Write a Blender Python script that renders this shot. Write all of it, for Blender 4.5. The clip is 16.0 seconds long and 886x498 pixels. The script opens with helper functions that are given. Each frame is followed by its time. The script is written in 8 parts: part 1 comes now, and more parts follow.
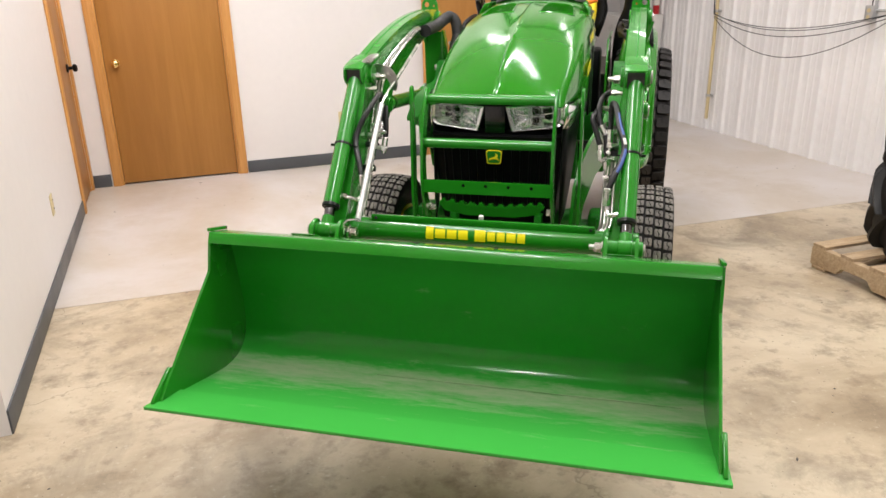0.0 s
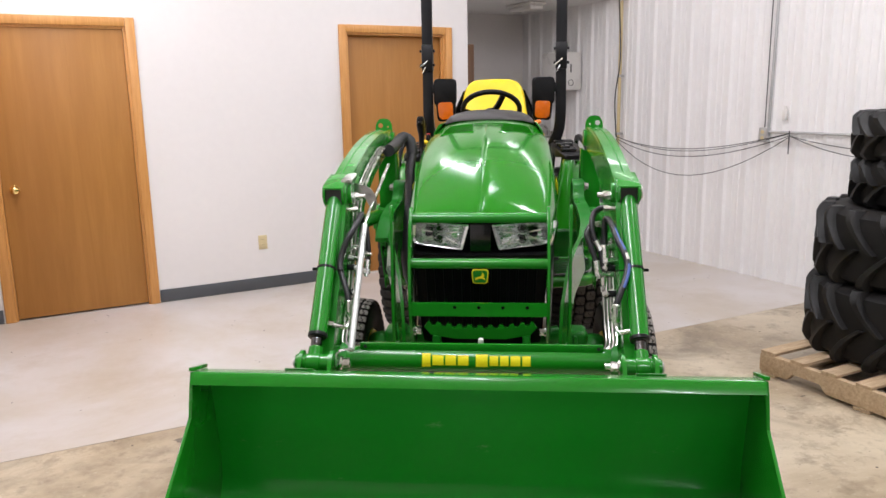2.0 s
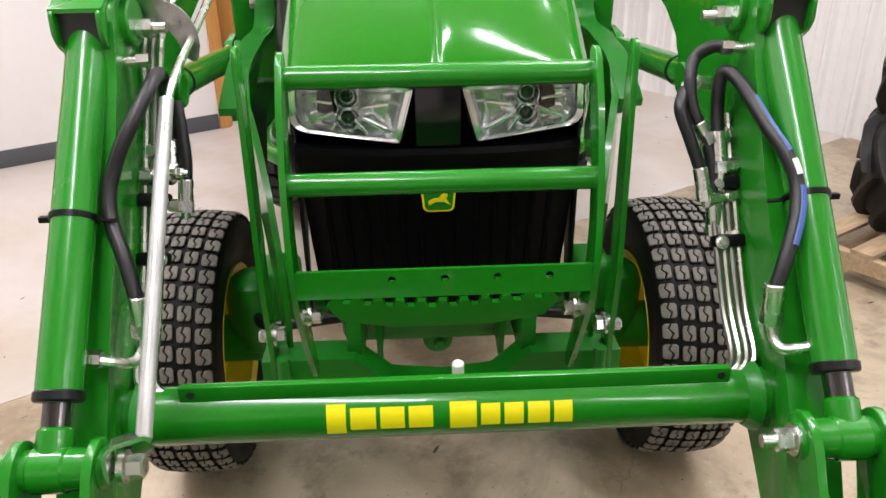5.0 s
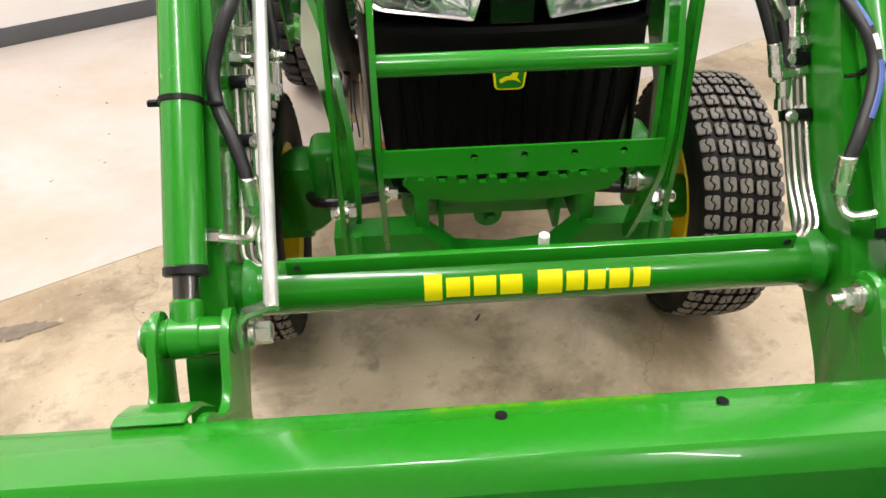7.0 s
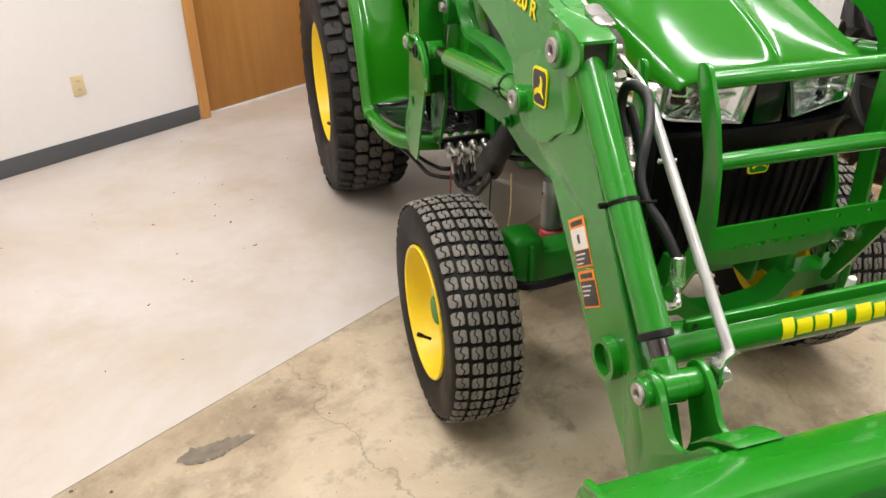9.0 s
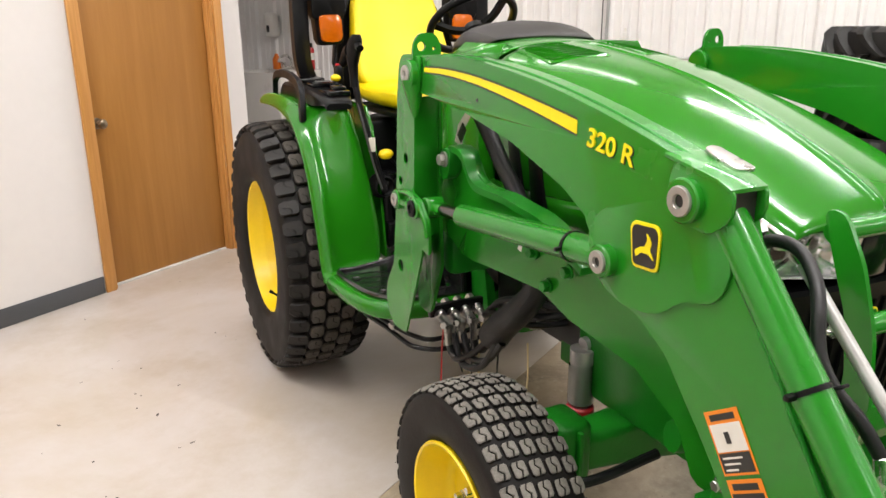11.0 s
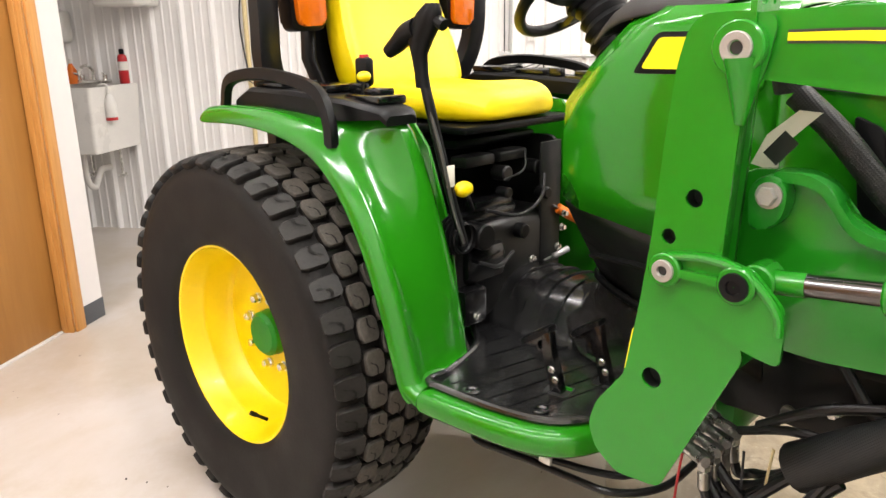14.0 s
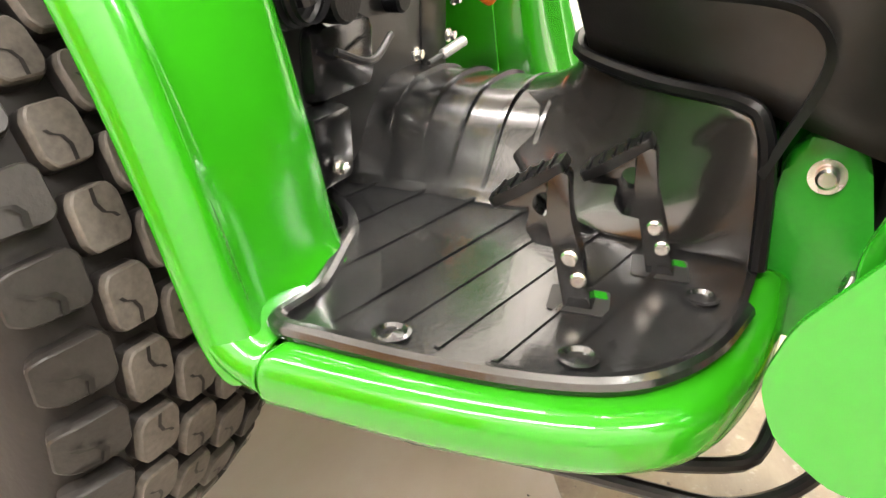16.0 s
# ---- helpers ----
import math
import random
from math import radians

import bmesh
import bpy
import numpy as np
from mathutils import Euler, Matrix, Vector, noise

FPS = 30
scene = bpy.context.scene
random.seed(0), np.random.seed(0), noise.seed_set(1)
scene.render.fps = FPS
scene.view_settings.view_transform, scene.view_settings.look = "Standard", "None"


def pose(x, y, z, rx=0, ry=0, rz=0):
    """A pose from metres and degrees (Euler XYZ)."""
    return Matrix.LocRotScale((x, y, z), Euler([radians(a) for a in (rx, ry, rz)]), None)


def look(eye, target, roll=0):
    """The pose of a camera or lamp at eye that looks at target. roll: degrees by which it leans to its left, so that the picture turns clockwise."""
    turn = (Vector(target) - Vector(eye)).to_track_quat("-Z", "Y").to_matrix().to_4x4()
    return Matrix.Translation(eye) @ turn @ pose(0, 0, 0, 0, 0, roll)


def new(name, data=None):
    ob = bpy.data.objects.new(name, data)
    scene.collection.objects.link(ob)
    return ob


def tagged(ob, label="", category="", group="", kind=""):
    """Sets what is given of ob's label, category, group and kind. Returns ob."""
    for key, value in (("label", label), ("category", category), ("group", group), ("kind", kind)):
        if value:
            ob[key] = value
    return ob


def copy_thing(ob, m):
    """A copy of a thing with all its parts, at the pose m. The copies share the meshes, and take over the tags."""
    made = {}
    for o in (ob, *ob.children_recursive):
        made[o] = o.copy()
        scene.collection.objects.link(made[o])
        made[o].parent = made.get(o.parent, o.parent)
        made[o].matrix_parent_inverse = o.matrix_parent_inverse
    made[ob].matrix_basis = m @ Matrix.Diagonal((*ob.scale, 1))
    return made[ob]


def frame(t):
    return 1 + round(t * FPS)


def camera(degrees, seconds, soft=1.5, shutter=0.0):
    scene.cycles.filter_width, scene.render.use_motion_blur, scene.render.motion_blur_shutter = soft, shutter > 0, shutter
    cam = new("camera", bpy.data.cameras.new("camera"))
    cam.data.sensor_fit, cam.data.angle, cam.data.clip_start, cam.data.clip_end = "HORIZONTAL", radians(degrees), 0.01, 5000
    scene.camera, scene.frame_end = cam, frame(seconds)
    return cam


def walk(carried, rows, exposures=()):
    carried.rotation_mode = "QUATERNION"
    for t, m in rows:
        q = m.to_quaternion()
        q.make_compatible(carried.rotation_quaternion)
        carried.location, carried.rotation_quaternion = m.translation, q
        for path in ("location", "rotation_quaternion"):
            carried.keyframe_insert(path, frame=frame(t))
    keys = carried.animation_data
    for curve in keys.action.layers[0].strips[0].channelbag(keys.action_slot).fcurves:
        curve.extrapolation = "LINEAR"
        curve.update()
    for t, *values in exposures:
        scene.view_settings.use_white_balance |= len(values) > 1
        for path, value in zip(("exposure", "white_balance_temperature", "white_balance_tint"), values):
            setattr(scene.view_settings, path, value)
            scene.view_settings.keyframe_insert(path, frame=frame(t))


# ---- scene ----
from mathutils.bvhtree import BVHTree

cam = camera(61.0, 16.0)
PATH = [
    (0, (0.519, 0.315, 1.584), (0.044, 2.128, 0.885), -1.3),
    (0.5, (0.401, 0.272, 1.594), (0.046, 2.134, 0.957), -1.0),
    (1, (0.315, 0.293, 1.568), (0.044, 2.196, 1.016), -1.0),
    (1.5, (0.224, 0.337, 1.553), (0.006, 2.271, 1.089), -0.9),
    (2, (0.11, 0.409, 1.555), (-0.069, 2.361, 1.156), -1.0),
    (2.5, (0.042, 0.597, 1.563), (-0.093, 2.558, 1.194), -1.0),
    (3, (0.02, 0.894, 1.543), (-0.06, 2.855, 1.158), -1.0),
    (3.5, (-0.018, 1.213, 1.477), (-0.045, 3.16, 1.023), -1.1),
    (4, (-0.046, 1.517, 1.418), (-0.024, 3.439, 0.866), -1.0),
    (4.2, (-0.046, 1.616, 1.406), (-0.005, 3.519, 0.793), -0.9),
    (6.3, (-0.034, 1.973, 1.377), (0.043, 3.64, 0.276), -0.9),
    (6.5, (-0.056, 1.95, 1.387), (0.024, 3.608, 0.271), -1.0),
    (7, (-0.203, 1.826, 1.417), (-0.108, 3.467, 0.278), -1.2),
    (7.5, (-0.41, 1.693, 1.475), (-0.271, 3.34, 0.348), -1.3),
    (8, (-0.655, 1.678, 1.494), (-0.431, 3.34, 0.404), -1.4),
    (8.5, (-0.893, 1.73, 1.517), (-0.54, 3.403, 0.48), -1.3),
    (9, (-1.17, 1.762, 1.558), (-0.667, 3.451, 0.612), -1.0),
    (9.5, (-1.363, 1.817, 1.58), (-0.718, 3.516, 0.745), -0.7),
    (9.7, (-1.403, 1.845, 1.57), (-0.711, 3.548, 0.782), -0.6),
    (11.8, (-1.353, 2.584, 1.452), (-0.481, 4.31, 0.939), -0.6),
    (12, (-1.386, 2.677, 1.46), (-0.506, 4.401, 0.957), -0.6),
    (12.5, (-1.47, 2.889, 1.464), (-0.538, 4.589, 0.977), -0.5),
    (13, (-1.532, 3.126, 1.45), (-0.495, 4.765, 0.961), -0.6),
    (13.5, (-1.59, 3.381, 1.409), (-0.397, 4.902, 0.898), -1.0),
    (14, (-1.658, 3.613, 1.374), (-0.289, 4.963, 0.824), -1.1),
    (14.5, (-1.576, 3.814, 1.304), (-0.068, 4.98, 0.698), -0.8),
    (15, (-1.401, 4.039, 1.237), (0.196, 5.028, 0.55), -0.9),
    (15.5, (-1.187, 4.246, 1.108), (0.444, 5.099, 0.326), -0.5),
    (16, (-1.051, 4.347, 0.975), (0.587, 5.112, 0.12), -0.2),
]
# the aperture opens up as it nears the dark footwell
STOPS = [(0, 0.27, 6450, 14), (2, 0.12, 6050, 16), (3.5, 0.07, 6050, 17), (4.2, 0.13, 6150, 17), (6.3, 0.66, 6350, 15), (7, 0.58, 6500, 13), (8, 0.34, 6500, 12), (9, 0.3, 6450, 12), (11.8, 0.36, 6450, 12), (12.5, 0.4, 6450, 12), (13.5, 0.68, 6500, 12), (14.5, 1.18, 6600, 11), (15.2, 1.85, 6700, 11), (16, 2.2, 6800, 11)]
walk(cam, [(t, look(eye, target, roll)) for t, eye, target, roll in PATH], STOPS)

# ---- world, lamps, exposure ----
world = bpy.data.worlds.new("world")
scene.world = world
world.use_nodes = True
world.node_tree.nodes["Background"].inputs[0].default_value = (0.9, 0.95, 1.0, 1)
world.node_tree.nodes["Background"].inputs[1].default_value = 0.02

ANG = radians(33.5)
UX, UY = math.cos(ANG), math.sin(ANG)
WALL_U, BACK_V, RIGHT_U, END_U, ALC_V = -0.15, 6.37, 5.60, 3.88, 8.0
CEIL, ALC_CEIL = 3.7, 2.47


def uv(u, v, z=0.0):
    """Room coordinates (u along the door wall, v towards it) to the world."""
    return Vector((u * UX - v * UY, u * UY + v * UX, z))


ROOM = Matrix.Rotation(ANG, 4, "Z")


def tube_lamp(u, v, z, length, power):
    d = bpy.data.lights.new("tube_lamp", "AREA")
    d.shape, d.size, d.size_y, d.energy = "RECTANGLE", 0.07, length, power
    d.color = (1.0, 0.975, 0.94)
    ob = new("tube_lamp", d)
    ob.matrix_world = Matrix.Translation(uv(u, v, z)) @ ROOM
    return ob


# the row at -2.6 is unseen fill, added to brighten what faces front
LAMPS = [(lu, lv) for lu in (0.55, 2.75, 4.55) for lv in (5.1, 2.1, -2.6)]
POWER = {5.1: (50, 28, 12), 2.1: (68, 54, 44), -2.6: (40, 40, 36)}
for lu, lv in LAMPS:
    tube_lamp(lu, lv, CEIL - 0.16, 2.4, POWER[lv][0 if lu < 1 else 1 if lu < 4 else 2])
# ---- materials ----
def mat(name, color, rough=0.5, metal=0.0, coat=0.0, vary=0.12, scale=6.0, bump=0.0, bump_scale=60.0, fine=0.0, spec=0.5):
    """A surface with colour that varies at two scales, uneven gloss and fine relief."""
    m = bpy.data.materials.new(name)
    m.use_nodes = True
    nt = m.node_tree
    b = nt.nodes["Principled BSDF"]
    b.inputs["Roughness"].default_value = rough
    b.inputs["Metallic"].default_value = metal
    b.inputs["Coat Weight"].default_value = coat
    b.inputs["Coat Roughness"].default_value = 0.03
    b.inputs["Specular IOR Level"].default_value = spec
    tc = nt.nodes.new("ShaderNodeTexCoord")
    n1 = nt.nodes.new("ShaderNodeTexNoise")
    n1.inputs["Scale"].default_value = scale
    n1.inputs["Detail"].default_value = 5
    n2 = nt.nodes.new("ShaderNodeTexNoise")
    n2.inputs["Scale"].default_value = scale * 14
    n2.inputs["Detail"].default_value = 3
    for n in (n1, n2):
        nt.links.new(tc.outputs["Object"], n.inputs["Vector"])
    mx = nt.nodes.new("ShaderNodeMix")
    mx.data_type = "FLOAT"
    mx.inputs[0].default_value = 0.35
    nt.links.new(n1.outputs["Fac"], mx.inputs[2])
    nt.links.new(n2.outputs["Fac"], mx.inputs[3])
    ramp = nt.nodes.new("ShaderNodeValToRGB")
    lo = [max(0.0, c * (1 - vary)) for c in color]
    hi = [min(1.0, c * (1 + vary)) for c in color]
    ramp.color_ramp.elements[0].position, ramp.color_ramp.elements[1].position = 0.3, 0.7
    ramp.color_ramp.elements[0].color, ramp.color_ramp.elements[1].color = (*lo, 1), (*hi, 1)
    nt.links.new(mx.outputs[0], ramp.inputs[0])
    nt.links.new(ramp.outputs[0], b.inputs["Base Color"])
    mr = nt.nodes.new("ShaderNodeMapRange")
    mr.inputs[1].default_value, mr.inputs[2].default_value = 0.3, 0.7
    mr.inputs[3].default_value, mr.inputs[4].default_value = max(0.02, rough * 0.85), min(1.0, rough * 1.15)
    nt.links.new(n1.outputs["Fac"], mr.inputs[0])
    nt.links.new(mr.outputs[0], b.inputs["Roughness"])
    if bump:
        n3 = nt.nodes.new("ShaderNodeTexNoise")
        n3.inputs["Scale"].default_value = bump_scale
        n3.inputs["Detail"].default_value = 4
        nt.links.new(tc.outputs["Object"], n3.inputs["Vector"])
        bp = nt.nodes.new("ShaderNodeBump")
        bp.inputs["Strength"].default_value = bump
        bp.inputs["Distance"].default_value = 0.002
        nt.links.new(n3.outputs["Fac"], bp.inputs["Height"])
        nt.links.new(bp.outputs[0], b.inputs["Normal"])
    return m


def glass_mat(name, color=(1, 1, 1), rough=0.02):
    m = bpy.data.materials.new(name)
    m.use_nodes = True
    b = m.node_tree.nodes["Principled BSDF"]
    b.inputs["Base Color"].default_value = (*color, 1)
    b.inputs["Roughness"].default_value = rough
    b.inputs["Transmission Weight"].default_value = 1.0
    b.inputs["IOR"].default_value = 1.45
    return m


def ramp_mat(name, rough, stops, scale, detail=8, stretch=(1, 1, 1), bump=0.1, bump_scale=80, second=None, coat=0.0, spec=0.5):
    """Noise through several colour stops; second: (scale, colour, low, high) lays stains of a second colour on top."""
    m = bpy.data.materials.new(name)
    m.use_nodes = True
    nt = m.node_tree
    b = nt.nodes["Principled BSDF"]
    b.inputs["Roughness"].default_value = rough
    b.inputs["Coat Weight"].default_value = coat
    b.inputs["Coat Roughness"].default_value = 0.25
    b.inputs["Specular IOR Level"].default_value = spec
    tc = nt.nodes.new("ShaderNodeTexCoord")
    mp = nt.nodes.new("ShaderNodeMapping")
    mp.inputs["Scale"].default_value = stretch
    nt.links.new(tc.outputs["Object"], mp.inputs["Vector"])
    n = nt.nodes.new("ShaderNodeTexNoise")
    n.inputs["Scale"].default_value, n.inputs["Detail"].default_value = scale, detail
    n.inputs["Roughness"].default_value = 0.65
    n.inputs["Distortion"].default_value = 0.4
    nt.links.new(mp.outputs[0], n.inputs["Vector"])
    r = nt.nodes.new("ShaderNodeValToRGB")
    els = r.color_ramp.elements
    while len(els) < len(stops):
        els.new(0.5)
    for e, (p, c) in zip(els, stops):
        e.position, e.color = p, (*c, 1)
    nt.links.new(n.outputs["Fac"], r.inputs[0])
    out = r.outputs[0]
    if second:
        sc, col, lo, hi = second
        n2 = nt.nodes.new("ShaderNodeTexNoise")
        n2.inputs["Scale"].default_value, n2.inputs["Detail"].default_value = sc, 7
        n2.inputs["Roughness"].default_value = 0.7
        nt.links.new(mp.outputs[0], n2.inputs["Vector"])
        mr = nt.nodes.new("ShaderNodeMapRange")
        mr.inputs[1].default_value, mr.inputs[2].default_value = lo, hi
        nt.links.new(n2.outputs["Fac"], mr.inputs[0])
        mx = nt.nodes.new("ShaderNodeMix")
        mx.data_type = "RGBA"
        mx.inputs[7].default_value = (*col, 1)
        nt.links.new(mr.outputs[0], mx.inputs[0])
        nt.links.new(out, mx.inputs[6])
        out = mx.outputs[2]
    nt.links.new(out, b.inputs["Base Color"])
    n3 = nt.nodes.new("ShaderNodeTexNoise")
    n3.inputs["Scale"].default_value, n3.inputs["Detail"].default_value = bump_scale, 6
    nt.links.new(mp.outputs[0], n3.inputs["Vector"])
    bp = nt.nodes.new("ShaderNodeBump")
    bp.inputs["Strength"].default_value, bp.inputs["Distance"].default_value = bump, 0.003
    nt.links.new(n3.outputs["Fac"], bp.inputs["Height"])
    nt.links.new(bp.outputs[0], b.inputs["Normal"])
    return m


GREEN = mat("green_paint", (0.010, 0.195, 0.008), 0.24, coat=0.35, vary=0.06, scale=3, bump=0.05, bump_scale=140, spec=0.45)
GREEN_CAST = mat("green_cast_iron", (0.007, 0.18, 0.009), 0.38, coat=0.1, vary=0.15, scale=9, bump=0.25, bump_scale=90, spec=0.3)
GREEN_PLASTIC = mat("green_moulded_panel", (0.012, 0.170, 0.004), 0.14, coat=0.18, vary=0.04, scale=2, spec=0.45)
YELLOW = mat("yellow_paint", (0.88, 0.645, 0.0), 0.36, coat=0.12, vary=0.05, scale=5, bump=0.05, bump_scale=150)
SEAT_YELLOW = mat("yellow_vinyl", (0.82, 0.62, 0.0), 0.42, vary=0.05, scale=4, bump=0.2, bump_scale=260)
DECAL_YELLOW = mat("yellow_decal", (0.85, 0.72, 0.0), 0.4, vary=0.02)
BLACK = mat("black_plastic", (0.0035, 0.0035, 0.004), 0.38, vary=0.2, scale=8, bump=0.15, bump_scale=220, spec=0.18)
GRILLE_BLACK = mat("deep_black_grille", (0.002, 0.002, 0.0025), 0.36, vary=0.2, scale=8, spec=0.08)
BLACK_GLOSS = mat("black_gloss_plastic", (0.004, 0.004, 0.0045), 0.18, vary=0.2, scale=8, spec=0.6)
BLACK_STEEL = mat("black_powder_coat", (0.006, 0.006, 0.007), 0.34, vary=0.2, scale=8, bump=0.1, bump_scale=150, spec=0.3)
RUBBER = mat("tyre_rubber", (0.008, 0.0068, 0.0062), 0.6, vary=0.35, scale=7, bump=0.25, bump_scale=120, spec=0.25)
TREAD = mat("dusty_tread_rubber", (0.17, 0.158, 0.14), 0.8, vary=0.4, scale=16, bump=0.35, bump_scale=140, spec=0.3)
TREAD_REAR = mat("grey_tread_rubber", (0.062, 0.055, 0.047), 0.65, vary=0.55, scale=9, bump=0.3, bump_scale=140, spec=0.35)
TREAD_DARK = mat("clean_tread_rubber", (0.012, 0.0115, 0.011), 0.5, vary=0.5, scale=11, bump=0.3, bump_scale=140, spec=0.3)
TREAD_SHOULDER = mat("dark_tread_rubber", (0.013, 0.0115, 0.0105), 0.5, vary=0.5, scale=9, bump=0.3, bump_scale=140, spec=0.3)
HOSE = mat("black_hose", (0.007, 0.007, 0.008), 0.42, vary=0.2, scale=20, bump=0.2, bump_scale=400)
MAT_RUBBER = mat("floor_mat_rubber", (0.008, 0.008, 0.0085), 0.22, coat=0.25, vary=0.4, scale=14, bump=0.12, bump_scale=160, spec=0.9)
SHROUD = mat("glossy_moulded_black", (0.014, 0.013, 0.0125), 0.20, coat=0.4, vary=0.2, scale=6, spec=0.8)
DASH_GREY = mat("grey_textured_dash", (0.028, 0.025, 0.024), 0.5, vary=0.15, scale=8, bump=0.15, bump_scale=220, spec=0.35)
SATIN = mat("satin_black_panel", (0.006, 0.0058, 0.0058), 0.36, vary=0.25, scale=6, bump=0.08, bump_scale=300, spec=0.36)
CHROME = mat("zinc_plated_steel", (0.72, 0.71, 0.68), 0.26, metal=1.0, vary=0.1, scale=30)
LINE_STEEL = mat("dull_plated_line", (0.27, 0.255, 0.235), 0.34, metal=0.85, vary=0.15, scale=25)
COUPLER = mat("dull_zinc", (0.42, 0.41, 0.39), 0.3, metal=1.0, vary=0.35, scale=40)
PIN_STEEL = mat("bright_pin_steel", (0.40, 0.385, 0.36), 0.38, metal=0.6, vary=0.1, scale=30)
ROD = mat("chromed_rod", (0.13, 0.125, 0.125), 0.17, metal=1.0, vary=0.1, scale=20)
STEEL_GREY = mat("dark_steel", (0.12, 0.12, 0.12), 0.4, metal=0.8, vary=0.2, scale=30)
REFLECTOR = mat("headlight_reflector", (0.93, 0.94, 0.96), 0.15, metal=0.97, vary=0.04, scale=30)
LENS = glass_mat("clear_lens")
AMBER = mat("amber_lens", (0.50, 0.105, 0.002), 0.15, coat=0.7, vary=0.15, scale=40)
ORANGE = mat("orange_plastic", (0.8, 0.18, 0.01), 0.4, vary=0.08)
RED = mat("red_plastic", (0.45, 0.015, 0.02), 0.35, vary=0.1)
BLUE = mat("blue_sleeve", (0.045, 0.09, 0.30), 0.5, vary=0.2)
WHITE_PLASTIC = mat("white_plastic", (0.72, 0.70, 0.67), 0.3, vary=0.05, scale=5)
SILVER = mat("silver_painted_rod", (0.55, 0.55, 0.54), 0.32, metal=0.55, vary=0.12, scale=25)
PAPER = mat("tag_paper", (0.7, 0.66, 0.56), 0.7, vary=0.06)
DECAL_ORANGE = mat("decal_orange", (0.85, 0.25, 0.01), 0.4, vary=0.03)
DECAL_WHITE = mat("decal_white", (0.75, 0.73, 0.68), 0.4, vary=0.03)
DECAL_BLACK = mat("decal_black", (0.02, 0.02, 0.02), 0.35, vary=0.05)
WALL_WHITE = mat("white_wall_paint", (0.745, 0.715, 0.70), 0.6, vary=0.03, scale=1.2, bump=0.12, bump_scale=70)
GREY_WALL = mat("grey_shop_wall", (0.16, 0.16, 0.16), 0.6, vary=0.1, scale=2)
METAL_WHITE = mat("white_steel_panel", (0.825, 0.81, 0.80), 0.33, vary=0.04, scale=1.5, bump=0.03)
BASEBOARD = mat("grey_vinyl_base", (0.075, 0.08, 0.088), 0.45, vary=0.08, scale=4)
CEIL_MAT = mat("white_ceiling_panel", (0.8, 0.79, 0.77), 0.55, vary=0.03, scale=1)
WOOD_CASING = ramp_mat("oak_casing", 0.40, [(0.3, (0.50, 0.225, 0.055)), (0.55, (0.59, 0.285, 0.078)), (0.75, (0.66, 0.34, 0.105))], 5, stretch=(14, 14, 0.7), bump=0.06)
WOOD_DOOR = ramp_mat("oak_veneer_door", 0.42, [(0.25, (0.32, 0.142, 0.032)), (0.5, (0.38, 0.174, 0.041)), (0.75, (0.43, 0.205, 0.052))], 2.2, stretch=(7, 7, 0.5), bump=0.04, second=(0.7, (0.34, 0.15, 0.035), 0.45, 0.75), spec=0.3)
WOOD_DARK = ramp_mat("dark_wood_trim", 0.5, [(0.3, (0.10, 0.05, 0.025)), (0.7, (0.17, 0.085, 0.04))], 5, stretch=(12, 12, 1))
PALLET_WOOD = ramp_mat("rough_pallet_wood", 0.8, [(0.25, (0.30, 0.20, 0.11)), (0.5, (0.46, 0.33, 0.20)), (0.75, (0.58, 0.44, 0.29))], 6, stretch=(1, 9, 9), bump=0.5, second=(3, (0.22, 0.15, 0.09), 0.55, 0.8))


def woven(name, color, rough, pitch):
    """A braid: crossed bands raised in diamonds."""
    m = mat(name, color, rough, vary=0.3, scale=12)
    nt = m.node_tree
    b = nt.nodes["Principled BSDF"]
    tc = nt.nodes.new("ShaderNodeTexCoord")
    hs = []
    for a in (45, -45):
        mp = nt.nodes.new("ShaderNodeMapping")
        mp.inputs["Rotation"].default_value = (radians(a), 0, 0)
        w = nt.nodes.new("ShaderNodeTexWave")
        w.bands_direction = "Z"
        w.inputs["Scale"].default_value = 0.314 / pitch
        w.inputs["Distortion"].default_value = 0.6
        nt.links.new(tc.outputs["Object"], mp.inputs["Vector"])
        nt.links.new(mp.outputs[0], w.inputs["Vector"])
        hs.append(w.outputs["Fac"])
    mu = nt.nodes.new("ShaderNodeMath")
    mu.operation = "MULTIPLY"
    nt.links.new(hs[0], mu.inputs[0])
    nt.links.new(hs[1], mu.inputs[1])
    bp = nt.nodes.new("ShaderNodeBump")
    bp.inputs["Strength"].default_value, bp.inputs["Distance"].default_value = 0.35, 0.0015
    nt.links.new(mu.outputs[0], bp.inputs["Height"])
    nt.links.new(bp.outputs[0], b.inputs["Normal"])
    return m


SLEEVE = woven("braided_sleeve", (0.007, 0.007, 0.008), 0.55, 0.004)


